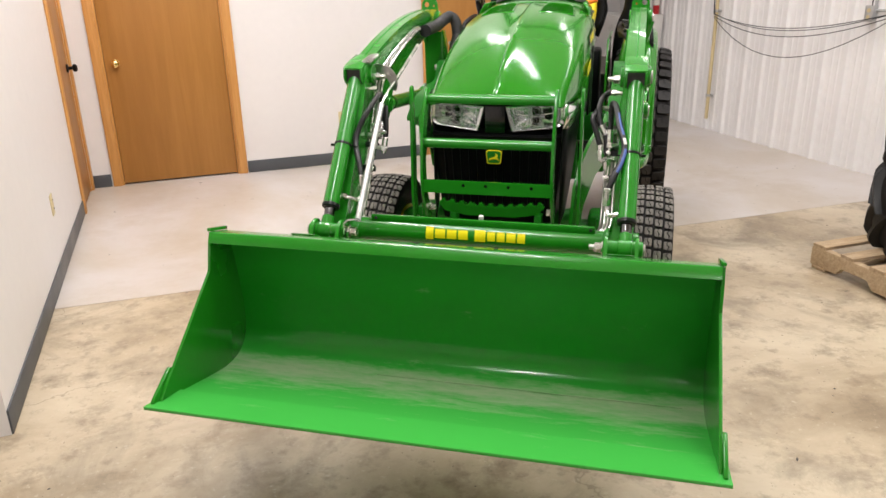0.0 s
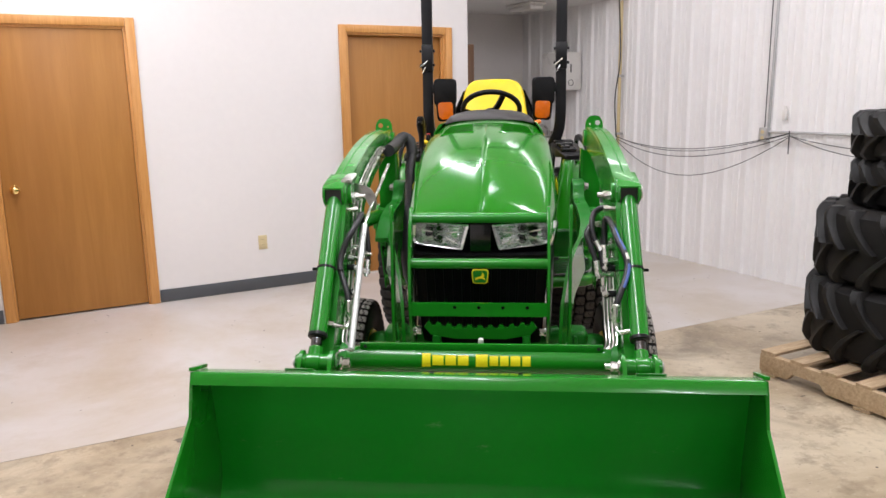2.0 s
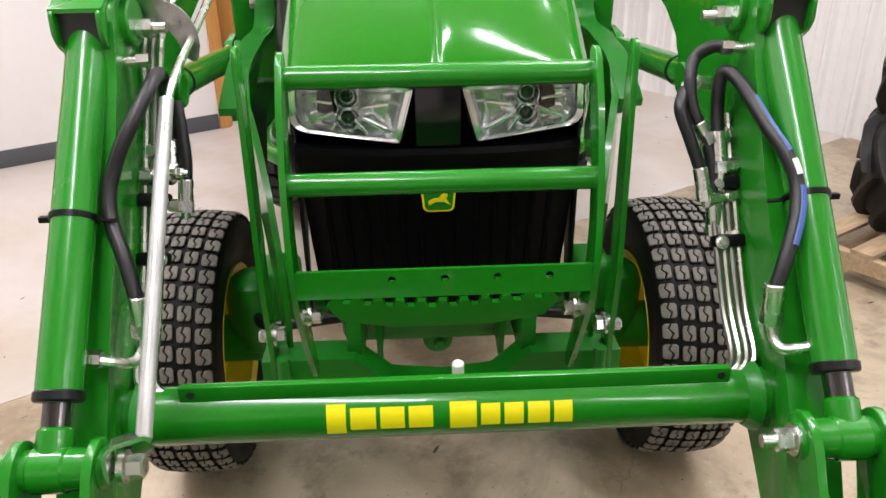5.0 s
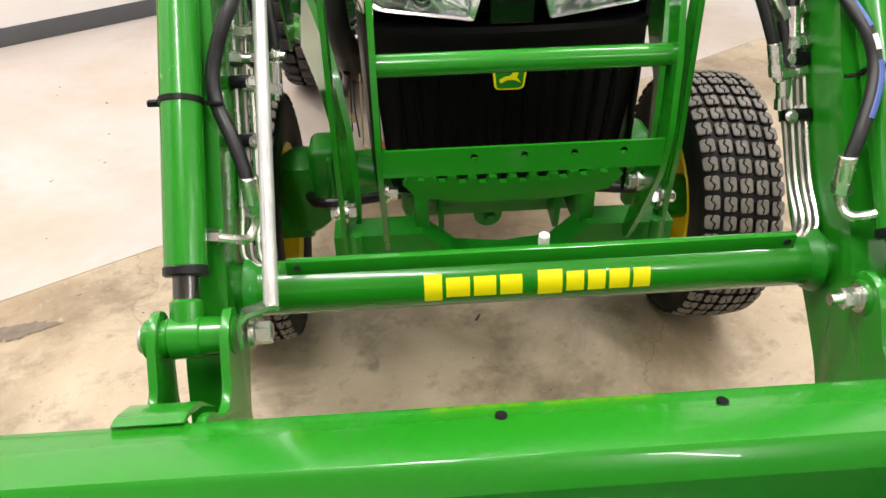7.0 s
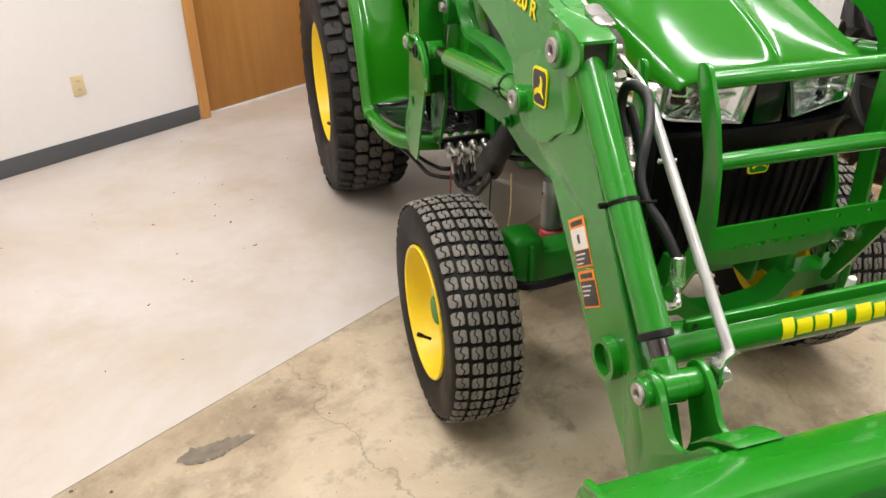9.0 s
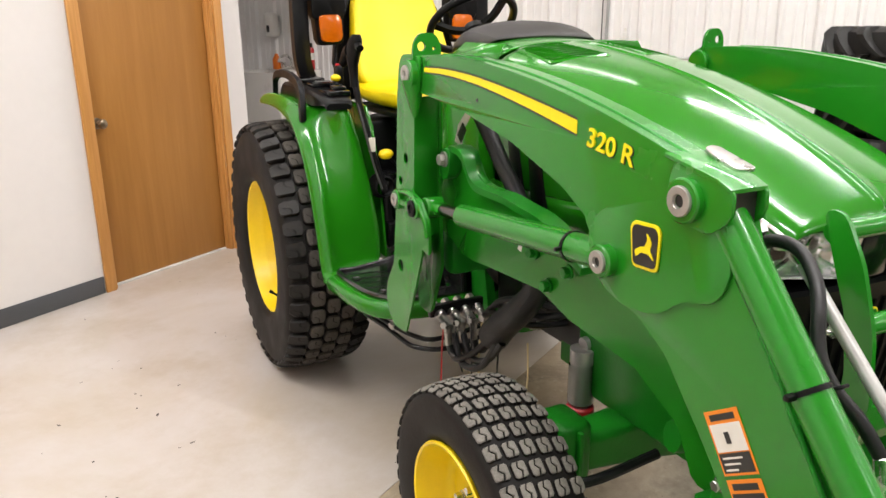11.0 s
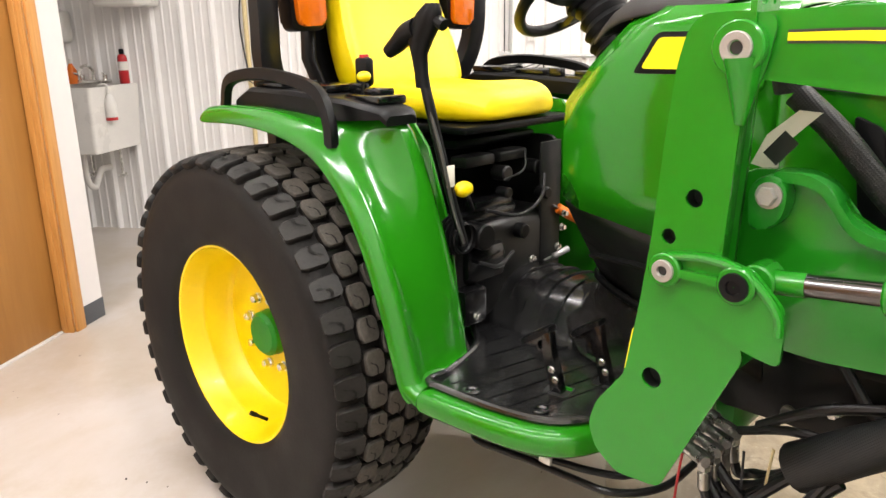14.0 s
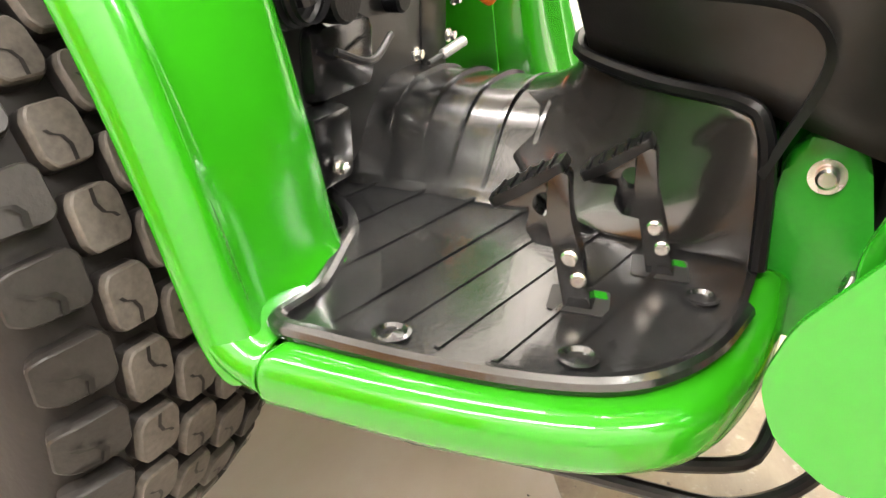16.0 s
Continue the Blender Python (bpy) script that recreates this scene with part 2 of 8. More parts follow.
def concrete(name):
    """Old shop concrete: broad tone, blotches, dark spots, pale fine grain and hairline cracks."""
    m = ramp_mat(name, 0.40, [(0.30, (0.20, 0.148, 0.094)), (0.42, (0.355, 0.280, 0.186)), (0.52, (0.475, 0.391, 0.276)), (0.62, (0.55, 0.466, 0.339)), (0.76, (0.43, 0.352, 0.248))], 1.0, detail=12, bump=0.14, bump_scale=40, second=(5.0, (0.19, 0.142, 0.095), 0.52, 0.74))
    nt = m.node_tree
    b = nt.nodes["Principled BSDF"]
    tc = nt.nodes.new("ShaderNodeTexCoord")

    def layer(height, lo, hi, color, most):
        old = b.inputs["Base Color"].links[0].from_socket
        mr = nt.nodes.new("ShaderNodeMapRange")
        mr.inputs[1].default_value, mr.inputs[2].default_value, mr.inputs[4].default_value = lo, hi, most
        nt.links.new(height, mr.inputs[0])
        mx = nt.nodes.new("ShaderNodeMix")
        mx.data_type = "RGBA"
        mx.inputs[7].default_value = (*color, 1)
        nt.links.new(mr.outputs[0], mx.inputs[0])
        nt.links.new(old, mx.inputs[6])
        nt.links.new(mx.outputs[2], b.inputs["Base Color"])

    def noise(scale, detail, rough, dist=0.0):
        n = nt.nodes.new("ShaderNodeTexNoise")
        n.inputs["Scale"].default_value, n.inputs["Detail"].default_value = scale, detail
        n.inputs["Roughness"].default_value, n.inputs["Distortion"].default_value = rough, dist
        nt.links.new(tc.outputs["Object"], n.inputs["Vector"])
        return n
    layer(noise(1.9, 8, 0.68, 0.8).outputs["Fac"], 0.50, 0.66, (0.15, 0.118, 0.082), 0.55)
    layer(noise(13.0, 6, 0.6).outputs["Fac"], 0.57, 0.72, (0.20, 0.155, 0.105), 0.6)
    layer(noise(34.0, 4, 0.6).outputs["Fac"], 0.60, 0.75, (0.62, 0.55, 0.43), 0.45)
    layer(noise(60.0, 2, 0.5).outputs["Fac"], 0.70, 0.76, (0.09, 0.07, 0.05), 0.7)
    # cracks: thin lines between large warped cells
    w = noise(2.2, 5, 0.6)
    ad = nt.nodes.new("ShaderNodeVectorMath")
    ad.operation = "MULTIPLY_ADD"
    ad.inputs[1].default_value = (0.5, 0.5, 0.5)
    nt.links.new(w.outputs["Color"], ad.inputs[0])
    nt.links.new(tc.outputs["Object"], ad.inputs[2])
    vo = nt.nodes.new("ShaderNodeTexVoronoi")
    vo.feature = "DISTANCE_TO_EDGE"
    vo.inputs["Scale"].default_value = 0.55
    nt.links.new(ad.outputs[0], vo.inputs["Vector"])
    layer(vo.outputs["Distance"], 0.0028, 0.0008, (0.17, 0.135, 0.095), 0.45)
    return m


CONCRETE = concrete("stained_concrete")
PAINTED_FLOOR = ramp_mat("pale_painted_concrete", 0.30, [(0.30, (0.45, 0.385, 0.305)), (0.43, (0.50, 0.445, 0.385)), (0.53, (0.535, 0.49, 0.455)), (0.68, (0.58, 0.545, 0.53))], 0.9, detail=9, bump=0.06, bump_scale=30, second=(1.2, (0.42, 0.352, 0.27), 0.50, 0.76))
BRASS = mat("polished_brass", (0.78, 0.56, 0.22), 0.18, metal=1.0, vary=0.06)
NICKEL = mat("antique_bronze_knob", (0.30, 0.24, 0.17), 0.3, metal=1.0, vary=0.06)
IVORY = mat("ivory_plastic", (0.62, 0.52, 0.30), 0.4, vary=0.03)
PIPE_YELLOW = mat("yellowed_pipe", (0.62, 0.50, 0.27), 0.45, vary=0.1, scale=8)
CONDUIT = mat("galvanised_conduit", (0.5, 0.5, 0.5), 0.42, metal=0.7, vary=0.1)
CABLE = mat("black_cable", (0.03, 0.03, 0.032), 0.55, vary=0.1)
LEAF = mat("artificial_grass_green", (0.04, 0.16, 0.015), 0.5, vary=0.3, scale=20)
STAIN = mat("dark_floor_stain", (0.17, 0.14, 0.105), 0.5, vary=0.35, scale=30)
SCUFF = mat("dark_speck", (0.06, 0.05, 0.045), 0.6, vary=0.3, scale=30)
# bucket paint, scratched pale where loads have slid along the floor and heel; floor also coloured as if lit
BUCKET_GREEN = mat("scuffed_lit_green_paint", (0.008, 0.240, 0.012), 0.19, coat=0.2, vary=0.08, scale=3, spec=0.3)


def scratched_and_lit(m):
    nt = m.node_tree
    b = nt.nodes["Principled BSDF"]
    old = b.inputs["Base Color"].links[0].from_socket
    tc = nt.nodes.new("ShaderNodeTexCoord")
    mp = nt.nodes.new("ShaderNodeMapping")
    mp.inputs["Scale"].default_value = (1.6, 7, 4)
    nt.links.new(tc.outputs["Object"], mp.inputs["Vector"])
    n = nt.nodes.new("ShaderNodeTexNoise")
    n.inputs["Scale"].default_value, n.inputs["Detail"].default_value, n.inputs["Roughness"].default_value = 3.0, 9, 0.75
    nt.links.new(mp.outputs[0], n.inputs["Vector"])
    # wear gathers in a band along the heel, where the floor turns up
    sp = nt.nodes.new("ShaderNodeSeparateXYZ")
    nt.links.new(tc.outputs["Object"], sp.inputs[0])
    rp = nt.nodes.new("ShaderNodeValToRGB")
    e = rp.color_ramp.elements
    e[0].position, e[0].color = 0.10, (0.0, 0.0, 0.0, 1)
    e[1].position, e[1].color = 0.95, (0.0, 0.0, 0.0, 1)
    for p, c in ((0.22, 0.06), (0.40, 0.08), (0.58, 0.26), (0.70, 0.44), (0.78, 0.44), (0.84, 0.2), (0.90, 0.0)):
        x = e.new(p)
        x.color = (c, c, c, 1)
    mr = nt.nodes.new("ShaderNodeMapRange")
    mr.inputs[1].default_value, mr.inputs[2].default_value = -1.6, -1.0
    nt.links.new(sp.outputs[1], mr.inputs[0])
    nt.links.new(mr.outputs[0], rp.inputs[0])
    # the whole floor is mixed lighter, standing in for the light on it
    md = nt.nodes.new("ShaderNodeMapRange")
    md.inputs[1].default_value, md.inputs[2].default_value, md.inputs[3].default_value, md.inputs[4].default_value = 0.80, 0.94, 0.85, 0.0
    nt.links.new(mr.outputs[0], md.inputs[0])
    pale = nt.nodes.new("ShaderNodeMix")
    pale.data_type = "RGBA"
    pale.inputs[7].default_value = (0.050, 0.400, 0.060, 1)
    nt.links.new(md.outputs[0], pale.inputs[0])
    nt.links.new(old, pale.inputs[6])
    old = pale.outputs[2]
    ad = nt.nodes.new("ShaderNodeMath")
    ad.operation = "ADD"
    nt.links.new(n.outputs["Fac"], ad.inputs[0])
    nt.links.new(rp.outputs[0], ad.inputs[1])
    m2 = nt.nodes.new("ShaderNodeMapRange")
    m2.inputs[1].default_value, m2.inputs[2].default_value, m2.inputs[4].default_value = 0.64, 1.0, 0.8
    nt.links.new(ad.outputs[0], m2.inputs[0])
    mx = nt.nodes.new("ShaderNodeMix")
    mx.data_type = "RGBA"
    mx.inputs[7].default_value = (0.36, 0.44, 0.28, 1)
    nt.links.new(m2.outputs[0], mx.inputs[0])
    nt.links.new(old, mx.inputs[6])
    nt.links.new(mx.outputs[2], b.inputs["Base Color"])
    return m


scratched_and_lit(BUCKET_GREEN)
# ---- mesh helpers ----
def link(name, bm, material, parent=None, label="", smooth=True, angle=35):
    """One mesh object from a bmesh; parent: the thing or part that it belongs to."""
    me = bpy.data.meshes.new(name)
    bmesh.ops.recalc_face_normals(bm, faces=bm.faces)
    if smooth:
        lim = math.cos(radians(angle))
        for f in bm.faces:
            f.smooth = True
        for e in bm.edges:
            if len(e.link_faces) == 2:
                e.smooth = e.link_faces[0].normal.dot(e.link_faces[1].normal) > lim
    bm.to_mesh(me)
    bm.free()
    me.materials.append(material)
    ob = new(name, me)
    if parent is not None:
        ob.parent = parent
    if label:
        ob["label"] = label
    return ob


def part(name, bm, material, parent, label="", **kw):
    return link(name, bm, material, parent, label, **kw)


def empty(name, m=None, parent=None):
    ob = new(name)
    ob.empty_display_size = 0.1
    if m is not None:
        ob.matrix_basis = m
    if parent is not None:
        ob.parent = parent
    return ob


def dup(ob, parent, m):
    """A copy of a part with its sub-parts under another parent; the meshes are shared."""
    c = ob.copy()
    scene.collection.objects.link(c)
    c.parent = parent
    c.matrix_basis = m
    for k in ob.children:
        dup(k, c, k.matrix_basis.copy())
    return c


def B():
    return bmesh.new()


def box(bm, c, s, bevel=0.0, m=None, seg=2):
    r = bmesh.ops.create_cube(bm, size=1.0)
    vs = r["verts"]
    for v in vs:
        v.co = Vector((v.co.x * s[0], v.co.y * s[1], v.co.z * s[2]))
    if bevel:
        es = list({e for v in vs for e in v.link_edges})
        rb = bmesh.ops.bevel(bm, geom=es, offset=bevel, segments=seg, affect="EDGES", profile=0.5, clamp_overlap=True)
        vs = list({v for f in rb["faces"] for v in f.verts} | {v for v in vs if v.is_valid})
        more = {v for v in vs}
        for v in vs:
            for e in v.link_edges:
                more.add(e.other_vert(v))
        vs = list(more)
    if m is not None:
        for v in vs:
            v.co = m @ v.co
    for v in vs:
        v.co += Vector(c)
    return vs


def frame_of(d):
    d = Vector(d).normalized()
    a = Vector((0, 0, 1)) if abs(d.z) < 0.9 else Vector((1, 0, 0))
    x = d.cross(a).normalized()
    return x, d.cross(x).normalized()


def cyl(bm, p0, p1, r, seg=24, r2=None, cap=True, chamfer=0.0):
    """A round bar from p0 to p1, its ends chamfered."""
    p0, p1 = Vector(p0), Vector(p1)
    r2 = r if r2 is None else r2
    x, y = frame_of(p1 - p0)
    d = (p1 - p0).normalized()
    rings = [(p0, r), (p1, r2)]
    if chamfer:
        rings = [(p0, r - chamfer), (p0 + d * chamfer, r), (p1 - d * chamfer, r2), (p1, r2 - chamfer)]
    vs = []
    for p, q in rings:
        vs.append([bm.verts.new(p + (x * math.cos(2 * math.pi * i / seg) + y * math.sin(2 * math.pi * i / seg)) * q) for i in range(seg)])
    for a, b in zip(vs, vs[1:]):
        for i in range(seg):
            j = (i + 1) % seg
            bm.faces.new((a[i], a[j], b[j], b[i]))
    if cap:
        bm.faces.new(vs[0][::-1])
        bm.faces.new(vs[-1])
    return vs


def spline(pts, n=8, closed=False):
    """Points of a smooth curve through pts."""
    P = [Vector(p) for p in pts]
    out = []
    m = len(P)
    for i in range(m if closed else m - 1):
        p1, p2 = P[i], P[(i + 1) % m]
        p0 = P[i - 1] if closed or i > 0 else p1 * 2 - p2
        p3 = P[(i + 2) % m] if closed or i + 2 < m else p2 * 2 - p1
        for k in range(n):
            t = k / n
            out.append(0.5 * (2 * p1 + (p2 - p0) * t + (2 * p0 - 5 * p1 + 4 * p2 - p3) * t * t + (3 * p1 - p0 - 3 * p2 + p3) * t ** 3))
    if not closed:
        out.append(P[-1])
    return out


def sweep(bm, pts, r, seg=10, closed=False, shape=None, cap=True):
    """A round (or shaped) tube along pts. r: a number or one for each point."""
    P = [Vector(p) for p in pts]
    n = len(P)
    tan = []
    for i in range(n):
        a = P[i - 1] if (closed or i > 0) else P[i]
        b = P[(i + 1) % n] if (closed or i < n - 1) else P[i]
        tan.append((b - a).normalized())
    x, _ = frame_of(tan[0])
    rings = []
    for i in range(n):
        t = tan[i]
        x = (x - t * x.dot(t))
        x = x.normalized() if x.length > 1e-6 else frame_of(t)[0]
        y = t.cross(x)
        q = r[i] if hasattr(r, "__len__") else r
        if shape is None:
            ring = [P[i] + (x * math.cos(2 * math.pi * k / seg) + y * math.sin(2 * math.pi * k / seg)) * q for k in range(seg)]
        else:
            ring = [P[i] + x * a * q + y * b * q for a, b in shape]
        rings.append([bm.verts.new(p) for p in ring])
    k = len(rings[0])
    for a, b in zip(rings, rings[1:] + ([rings[0]] if closed else [])):
        for i in range(k):
            j = (i + 1) % k
            bm.faces.new((a[i], a[j], b[j], b[i]))
    if cap and not closed:
        bm.faces.new(rings[0][::-1])
        bm.faces.new(rings[-1])
    return rings


def plate(bm, pts, a0, a1, axis="x", bevel=0.004, holes=(), seg=2):
    """A flat plate: the outline pts in the plane across axis, from a0 to a1 along it; holes are (p, q, radius)."""
    def put(p, q, a):
        return Vector({"x": (a, p, q), "y": (p, a, q), "z": (p, q, a)}[axis])
    lo = [bm.verts.new(put(p, q, a0)) for p, q in pts]
    hi = [bm.verts.new(put(p, q, a1)) for p, q in pts]
    n = len(pts)
    side = []
    for i in range(n):
        side.append(bm.faces.new((lo[i], lo[(i + 1) % n], hi[(i + 1) % n], hi[i])))
    caps = []
    if holes:
        for vs, a in ((lo, a0), (hi, a1)):
            es = [bm.edges.get((vs[i], vs[(i + 1) % n])) for i in range(n)]
            for hp, hq, hr in holes:
                ring = [bm.verts.new(put(hp + hr * math.cos(2 * math.pi * k / 20), hq + hr * math.sin(2 * math.pi * k / 20), a)) for k in range(20)]
                es += [bm.edges.new((ring[k], ring[(k + 1) % 20])) for k in range(20)]
                if a == a0:
                    caps.append([ring])
                else:
                    caps[list(holes).index((hp, hq, hr))].append(ring)
            bmesh.ops.triangle_fill(bm, use_beauty=True, use_dissolve=False, edges=es)
        for pair in caps:
            for k in range(20):
                bm.faces.new((pair[0][k], pair[0][(k + 1) % 20], pair[1][(k + 1) % 20], pair[1][k]))
    else:
        bm.faces.new(lo[::-1])
        bm.faces.new(hi)
    if bevel:
        es = [bm.edges.get((lo[i], lo[(i + 1) % n])) for i in range(n)] + [bm.edges.get((hi[i], hi[(i + 1) % n])) for i in range(n)]
        bmesh.ops.bevel(bm, geom=[e for e in es if e], offset=bevel, segments=seg, affect="EDGES", profile=0.5, clamp_overlap=True)
    return lo, hi


def rounded(pts, r, n=5):
    """The outline pts with its corners rounded by about r (a number or one for each)."""
    out = []
    m = len(pts)
    for i in range(m):
        p = Vector((*pts[i], 0))
        a = Vector((*pts[i - 1], 0))
        b = Vector((*pts[(i + 1) % m], 0))
        q = r[i] if hasattr(r, "__len__") else r
        la, lb = (a - p).length, (b - p).length
        q = min(q, la * 0.49, lb * 0.49)
        if q <= 0.0005:
            out.append((p.x, p.y))
            continue
        s, e = p + (a - p) / la * q, p + (b - p) / lb * q
        for k in range(n + 1):
            t = k / n
            c = s * (1 - t) ** 2 + p * 2 * t * (1 - t) + e * t * t
            out.append((c.x, c.y))
    return out


def lathe(bm, prof, seg=64, axis="x", c=(0, 0, 0), closed=False):
    """prof: (radius, along) pairs turned round the axis."""
    rings = []
    for r, a in prof:
        ring = []
        for i in range(seg):
            t = 2 * math.pi * i / seg
            p, q = r * math.cos(t), r * math.sin(t)
            v = {"x": (a, p, q), "y": (p, a, q), "z": (p, q, a)}[axis]
            ring.append(bm.verts.new(Vector(v) + Vector(c)))
        rings.append(ring)
    for a, b in zip(rings, rings[1:] + ([rings[0]] if closed else [])):
        for i in range(seg):
            j = (i + 1) % seg
            bm.faces.new((a[i], a[j], b[j], b[i]))
    return rings


def loft(bm, secs, cap=False, closed=False):
    """A skin over sections that have the same number of points."""
    R = [[bm.verts.new(Vector(p)) for p in s] for s in secs]
    n = len(R[0])
    for a, b in zip(R, R[1:]):
        for i in range(n if closed else n - 1):
            j = (i + 1) % n
            bm.faces.new((a[i], a[j], b[j], b[i]))
    if cap:
        bm.faces.new(R[0][::-1])
        bm.faces.new(R[-1])
    return R


def thick(ob, t, offset=-1.0, subsurf=0):
    m = ob.modifiers.new("thickness", "SOLIDIFY")
    m.thickness, m.offset = t, offset
    if subsurf:
        s = ob.modifiers.new("smooth", "SUBSURF")
        s.levels = s.render_levels = subsurf
    return ob


def subsurf(ob, n=2):
    s = ob.modifiers.new("smooth", "SUBSURF")
    s.levels = s.render_levels = n
    return ob


def hexnut(bm, p, d, r, h):
    p, d = Vector(p), Vector(d).normalized()
    cyl(bm, p, p + d * h * 0.25, r * 1.35, 16)
    cyl(bm, p + d * h * 0.25, p + d * h, r, 6, chamfer=r * 0.12)


# ---- the room ----
def struct(name, bm, material, label, category="wall", **kw):
    ob = link(name, bm, material, None, label, **kw)
    ob.matrix_basis = ROOM.copy()
    return tagged(ob, label, category, kind="structure")


FRONT_V, LEFT_V, FAR_U = -5.2, 2.75, -2.3
D1, D2, D3 = (0.07, 1.00, 2.09), (2.70, 3.65, 2.09), (5.70, 6.30, 2.06)

# floors meet along the painted edge
def seam(u):
    return 3.925 - 0.031 * u


bm = B()
plate(bm, [(FAR_U - 0.1, FRONT_V - 0.1), (5.75, FRONT_V - 0.1), (5.75, seam(5.75)), (FAR_U - 0.1, seam(FAR_U))], -0.12, 0.0, "z", 0)
struct("floor_bare", bm, CONCRETE, "bare brown stained concrete shop floor", "floor", smooth=False)
bm = B()
plate(bm, [(-0.3, seam(-0.3)), (5.75, seam(5.75)), (5.75, ALC_V + 0.1), (-0.3, ALC_V + 0.1)], -0.12, 0.001, "z", 0)
struct("floor_painted", bm, PAINTED_FLOOR, "pale grey painted concrete floor with scuffs", "floor", smooth=False)

bm = B()
T = 0.12
plate(bm, [(-0.27, 0), (D1[0], 0), (D1[0], D1[2]), (D1[1], D1[2]), (D1[1], 0), (D2[0], 0), (D2[0], D2[2]), (D2[1], D2[2]), (D2[1], 0), (END_U, 0), (END_U, CEIL), (-0.27, CEIL)], BACK_V, BACK_V + T, "y", 0)
struct("wall_doors", bm, WALL_WHITE, "white painted drywall with two door openings", smooth=False)
bm = B()
plate(bm, [(LEFT_V, 0), (D3[0], 0), (D3[0], D3[2]), (D3[1], D3[2]), (D3[1], 0), (BACK_V, 0), (BACK_V, CEIL), (LEFT_V, CEIL)], WALL_U - T, WALL_U, "x", 0)
struct("wall_left", bm, WALL_WHITE, "white painted drywall with a narrow door", smooth=False)
bm = B()
box(bm, ((END_U + RIGHT_U) / 2, BACK_V + T / 2, (2.50 + CEIL) / 2), (RIGHT_U - END_U, T, CEIL - 2.50))
struct("wall_header", bm, WALL_WHITE, "white painted header over the wash alcove", smooth=False)
bm = B()
box(bm, (END_U - T / 2, (BACK_V + T + ALC_V) / 2, ALC_CEIL / 2), (T, ALC_V - BACK_V - T, ALC_CEIL))
struct("wall_alcove_side", bm, WALL_WHITE, "white painted side wall of the wash alcove", smooth=False)
bm = B()
box(bm, ((END_U - T + RIGHT_U + 0.1) / 2, ALC_V + T / 2, 1.3), (RIGHT_U + 0.1 - END_U + T, T, 2.6))
struct("wall_alcove_back", bm, WALL_WHITE, "plain white back wall of the wash alcove", smooth=False)
bm = B()
box(bm, ((END_U - T + RIGHT_U) / 2, (BACK_V + T + ALC_V) / 2, ALC_CEIL + 0.03), (RIGHT_U - END_U + T, ALC_V - BACK_V - T, 0.05))
struct("ceiling_alcove", bm, CEIL_MAT, "low white ceiling of the wash alcove", "ceiling", smooth=False)
bm = B()
box(bm, (1.7, (FRONT_V + BACK_V) / 2, CEIL + 0.05), (8.4, BACK_V - FRONT_V + 0.4, 0.1))
struct("ceiling", bm, CEIL_MAT, "white shop ceiling", "ceiling", smooth=False)
# unseen wall, its dark grey chosen to cut bounced light from the front
bm = B()
box(bm, (1.7, FRONT_V - 0.06, CEIL / 2), (8.4, 0.12, CEIL))
struct("wall_front", bm, GREY_WALL, "plain grey unseen wall closing the shop, dark to cut bounce", smooth=False)

bm = B()
box(bm, (FAR_U - 0.06, (FRONT_V + LEFT_V) / 2, CEIL / 2), (0.12, LEFT_V - FRONT_V, CEIL))
struct("wall_bay_side", bm, WALL_WHITE, "plain white wall closing the side bay", smooth=False)
bm = B()
box(bm, ((FAR_U - 0.12 + WALL_U - T) / 2, LEFT_V + 0.06, CEIL / 2), (WALL_U - T - FAR_U + 0.12, 0.12, CEIL))
struct("wall_bay_end", bm, WALL_WHITE, "plain white end wall of the side bay", smooth=False)


def ribbed(v0, v1, z0, z1):
    """Ribbed steel sheet: a tall rib every 229 mm, two low stiffeners between."""
    prof = []
    v = v0
    while v < v1:
        for dv, h in ((0, 0), (0.018, 0.023), (0.038, 0.023), (0.056, 0), (0.098, 0), (0.105, 0.005), (0.115, 0.005), (0.122, 0), (0.160, 0), (0.167, 0.005), (0.177, 0.005), (0.184, 0)):
            if v + dv <= v1:
                prof.append((RIGHT_U - h, v + dv))
        v += 0.2286
    prof.append((RIGHT_U, v1))
    bm = B()
    lo = [bm.verts.new((p, q, z0)) for p, q in prof]
    hi = [bm.verts.new((p, q, z1)) for p, q in prof]
    for i in range(len(prof) - 1):
        bm.faces.new((lo[i], hi[i], hi[i + 1], lo[i + 1]))
    return bm


bm = ribbed(FRONT_V, ALC_V, 0.0, CEIL)
box(bm, (RIGHT_U + 0.06, (FRONT_V + ALC_V) / 2, CEIL / 2), (0.1, ALC_V - FRONT_V + 0.2, CEIL))
struct("wall_right", bm, METAL_WHITE, "white ribbed steel wall panels", angle=12)

# vinyl base along the walls
for a, b, along in ((WALL_U + 0.006, D1[0] - 0.072, "u"), (D1[1] + 0.067, D2[0] - 0.067, "u"), (D2[1] + 0.072, END_U, "u"), (LEFT_V, D3[0] - 0.06, "v")):
    bm = B()
    if along == "u":
        box(bm, ((a + b) / 2, BACK_V - 0.004, 0.052), (b - a, 0.008, 0.10), 0.003)
    else:
        box(bm, (WALL_U + 0.004, (a + b) / 2, 0.052), (0.008, b - a, 0.10), 0.003)
    struct("baseboard", bm, BASEBOARD, "dark grey vinyl wall base", "baseboard")
bm = B()
box(bm, (END_U + 0.004, (BACK_V + ALC_V) / 2, 0.052), (0.008, ALC_V - BACK_V, 0.10), 0.003)
struct("baseboard", bm, BASEBOARD, "dark grey vinyl wall base", "baseboard")


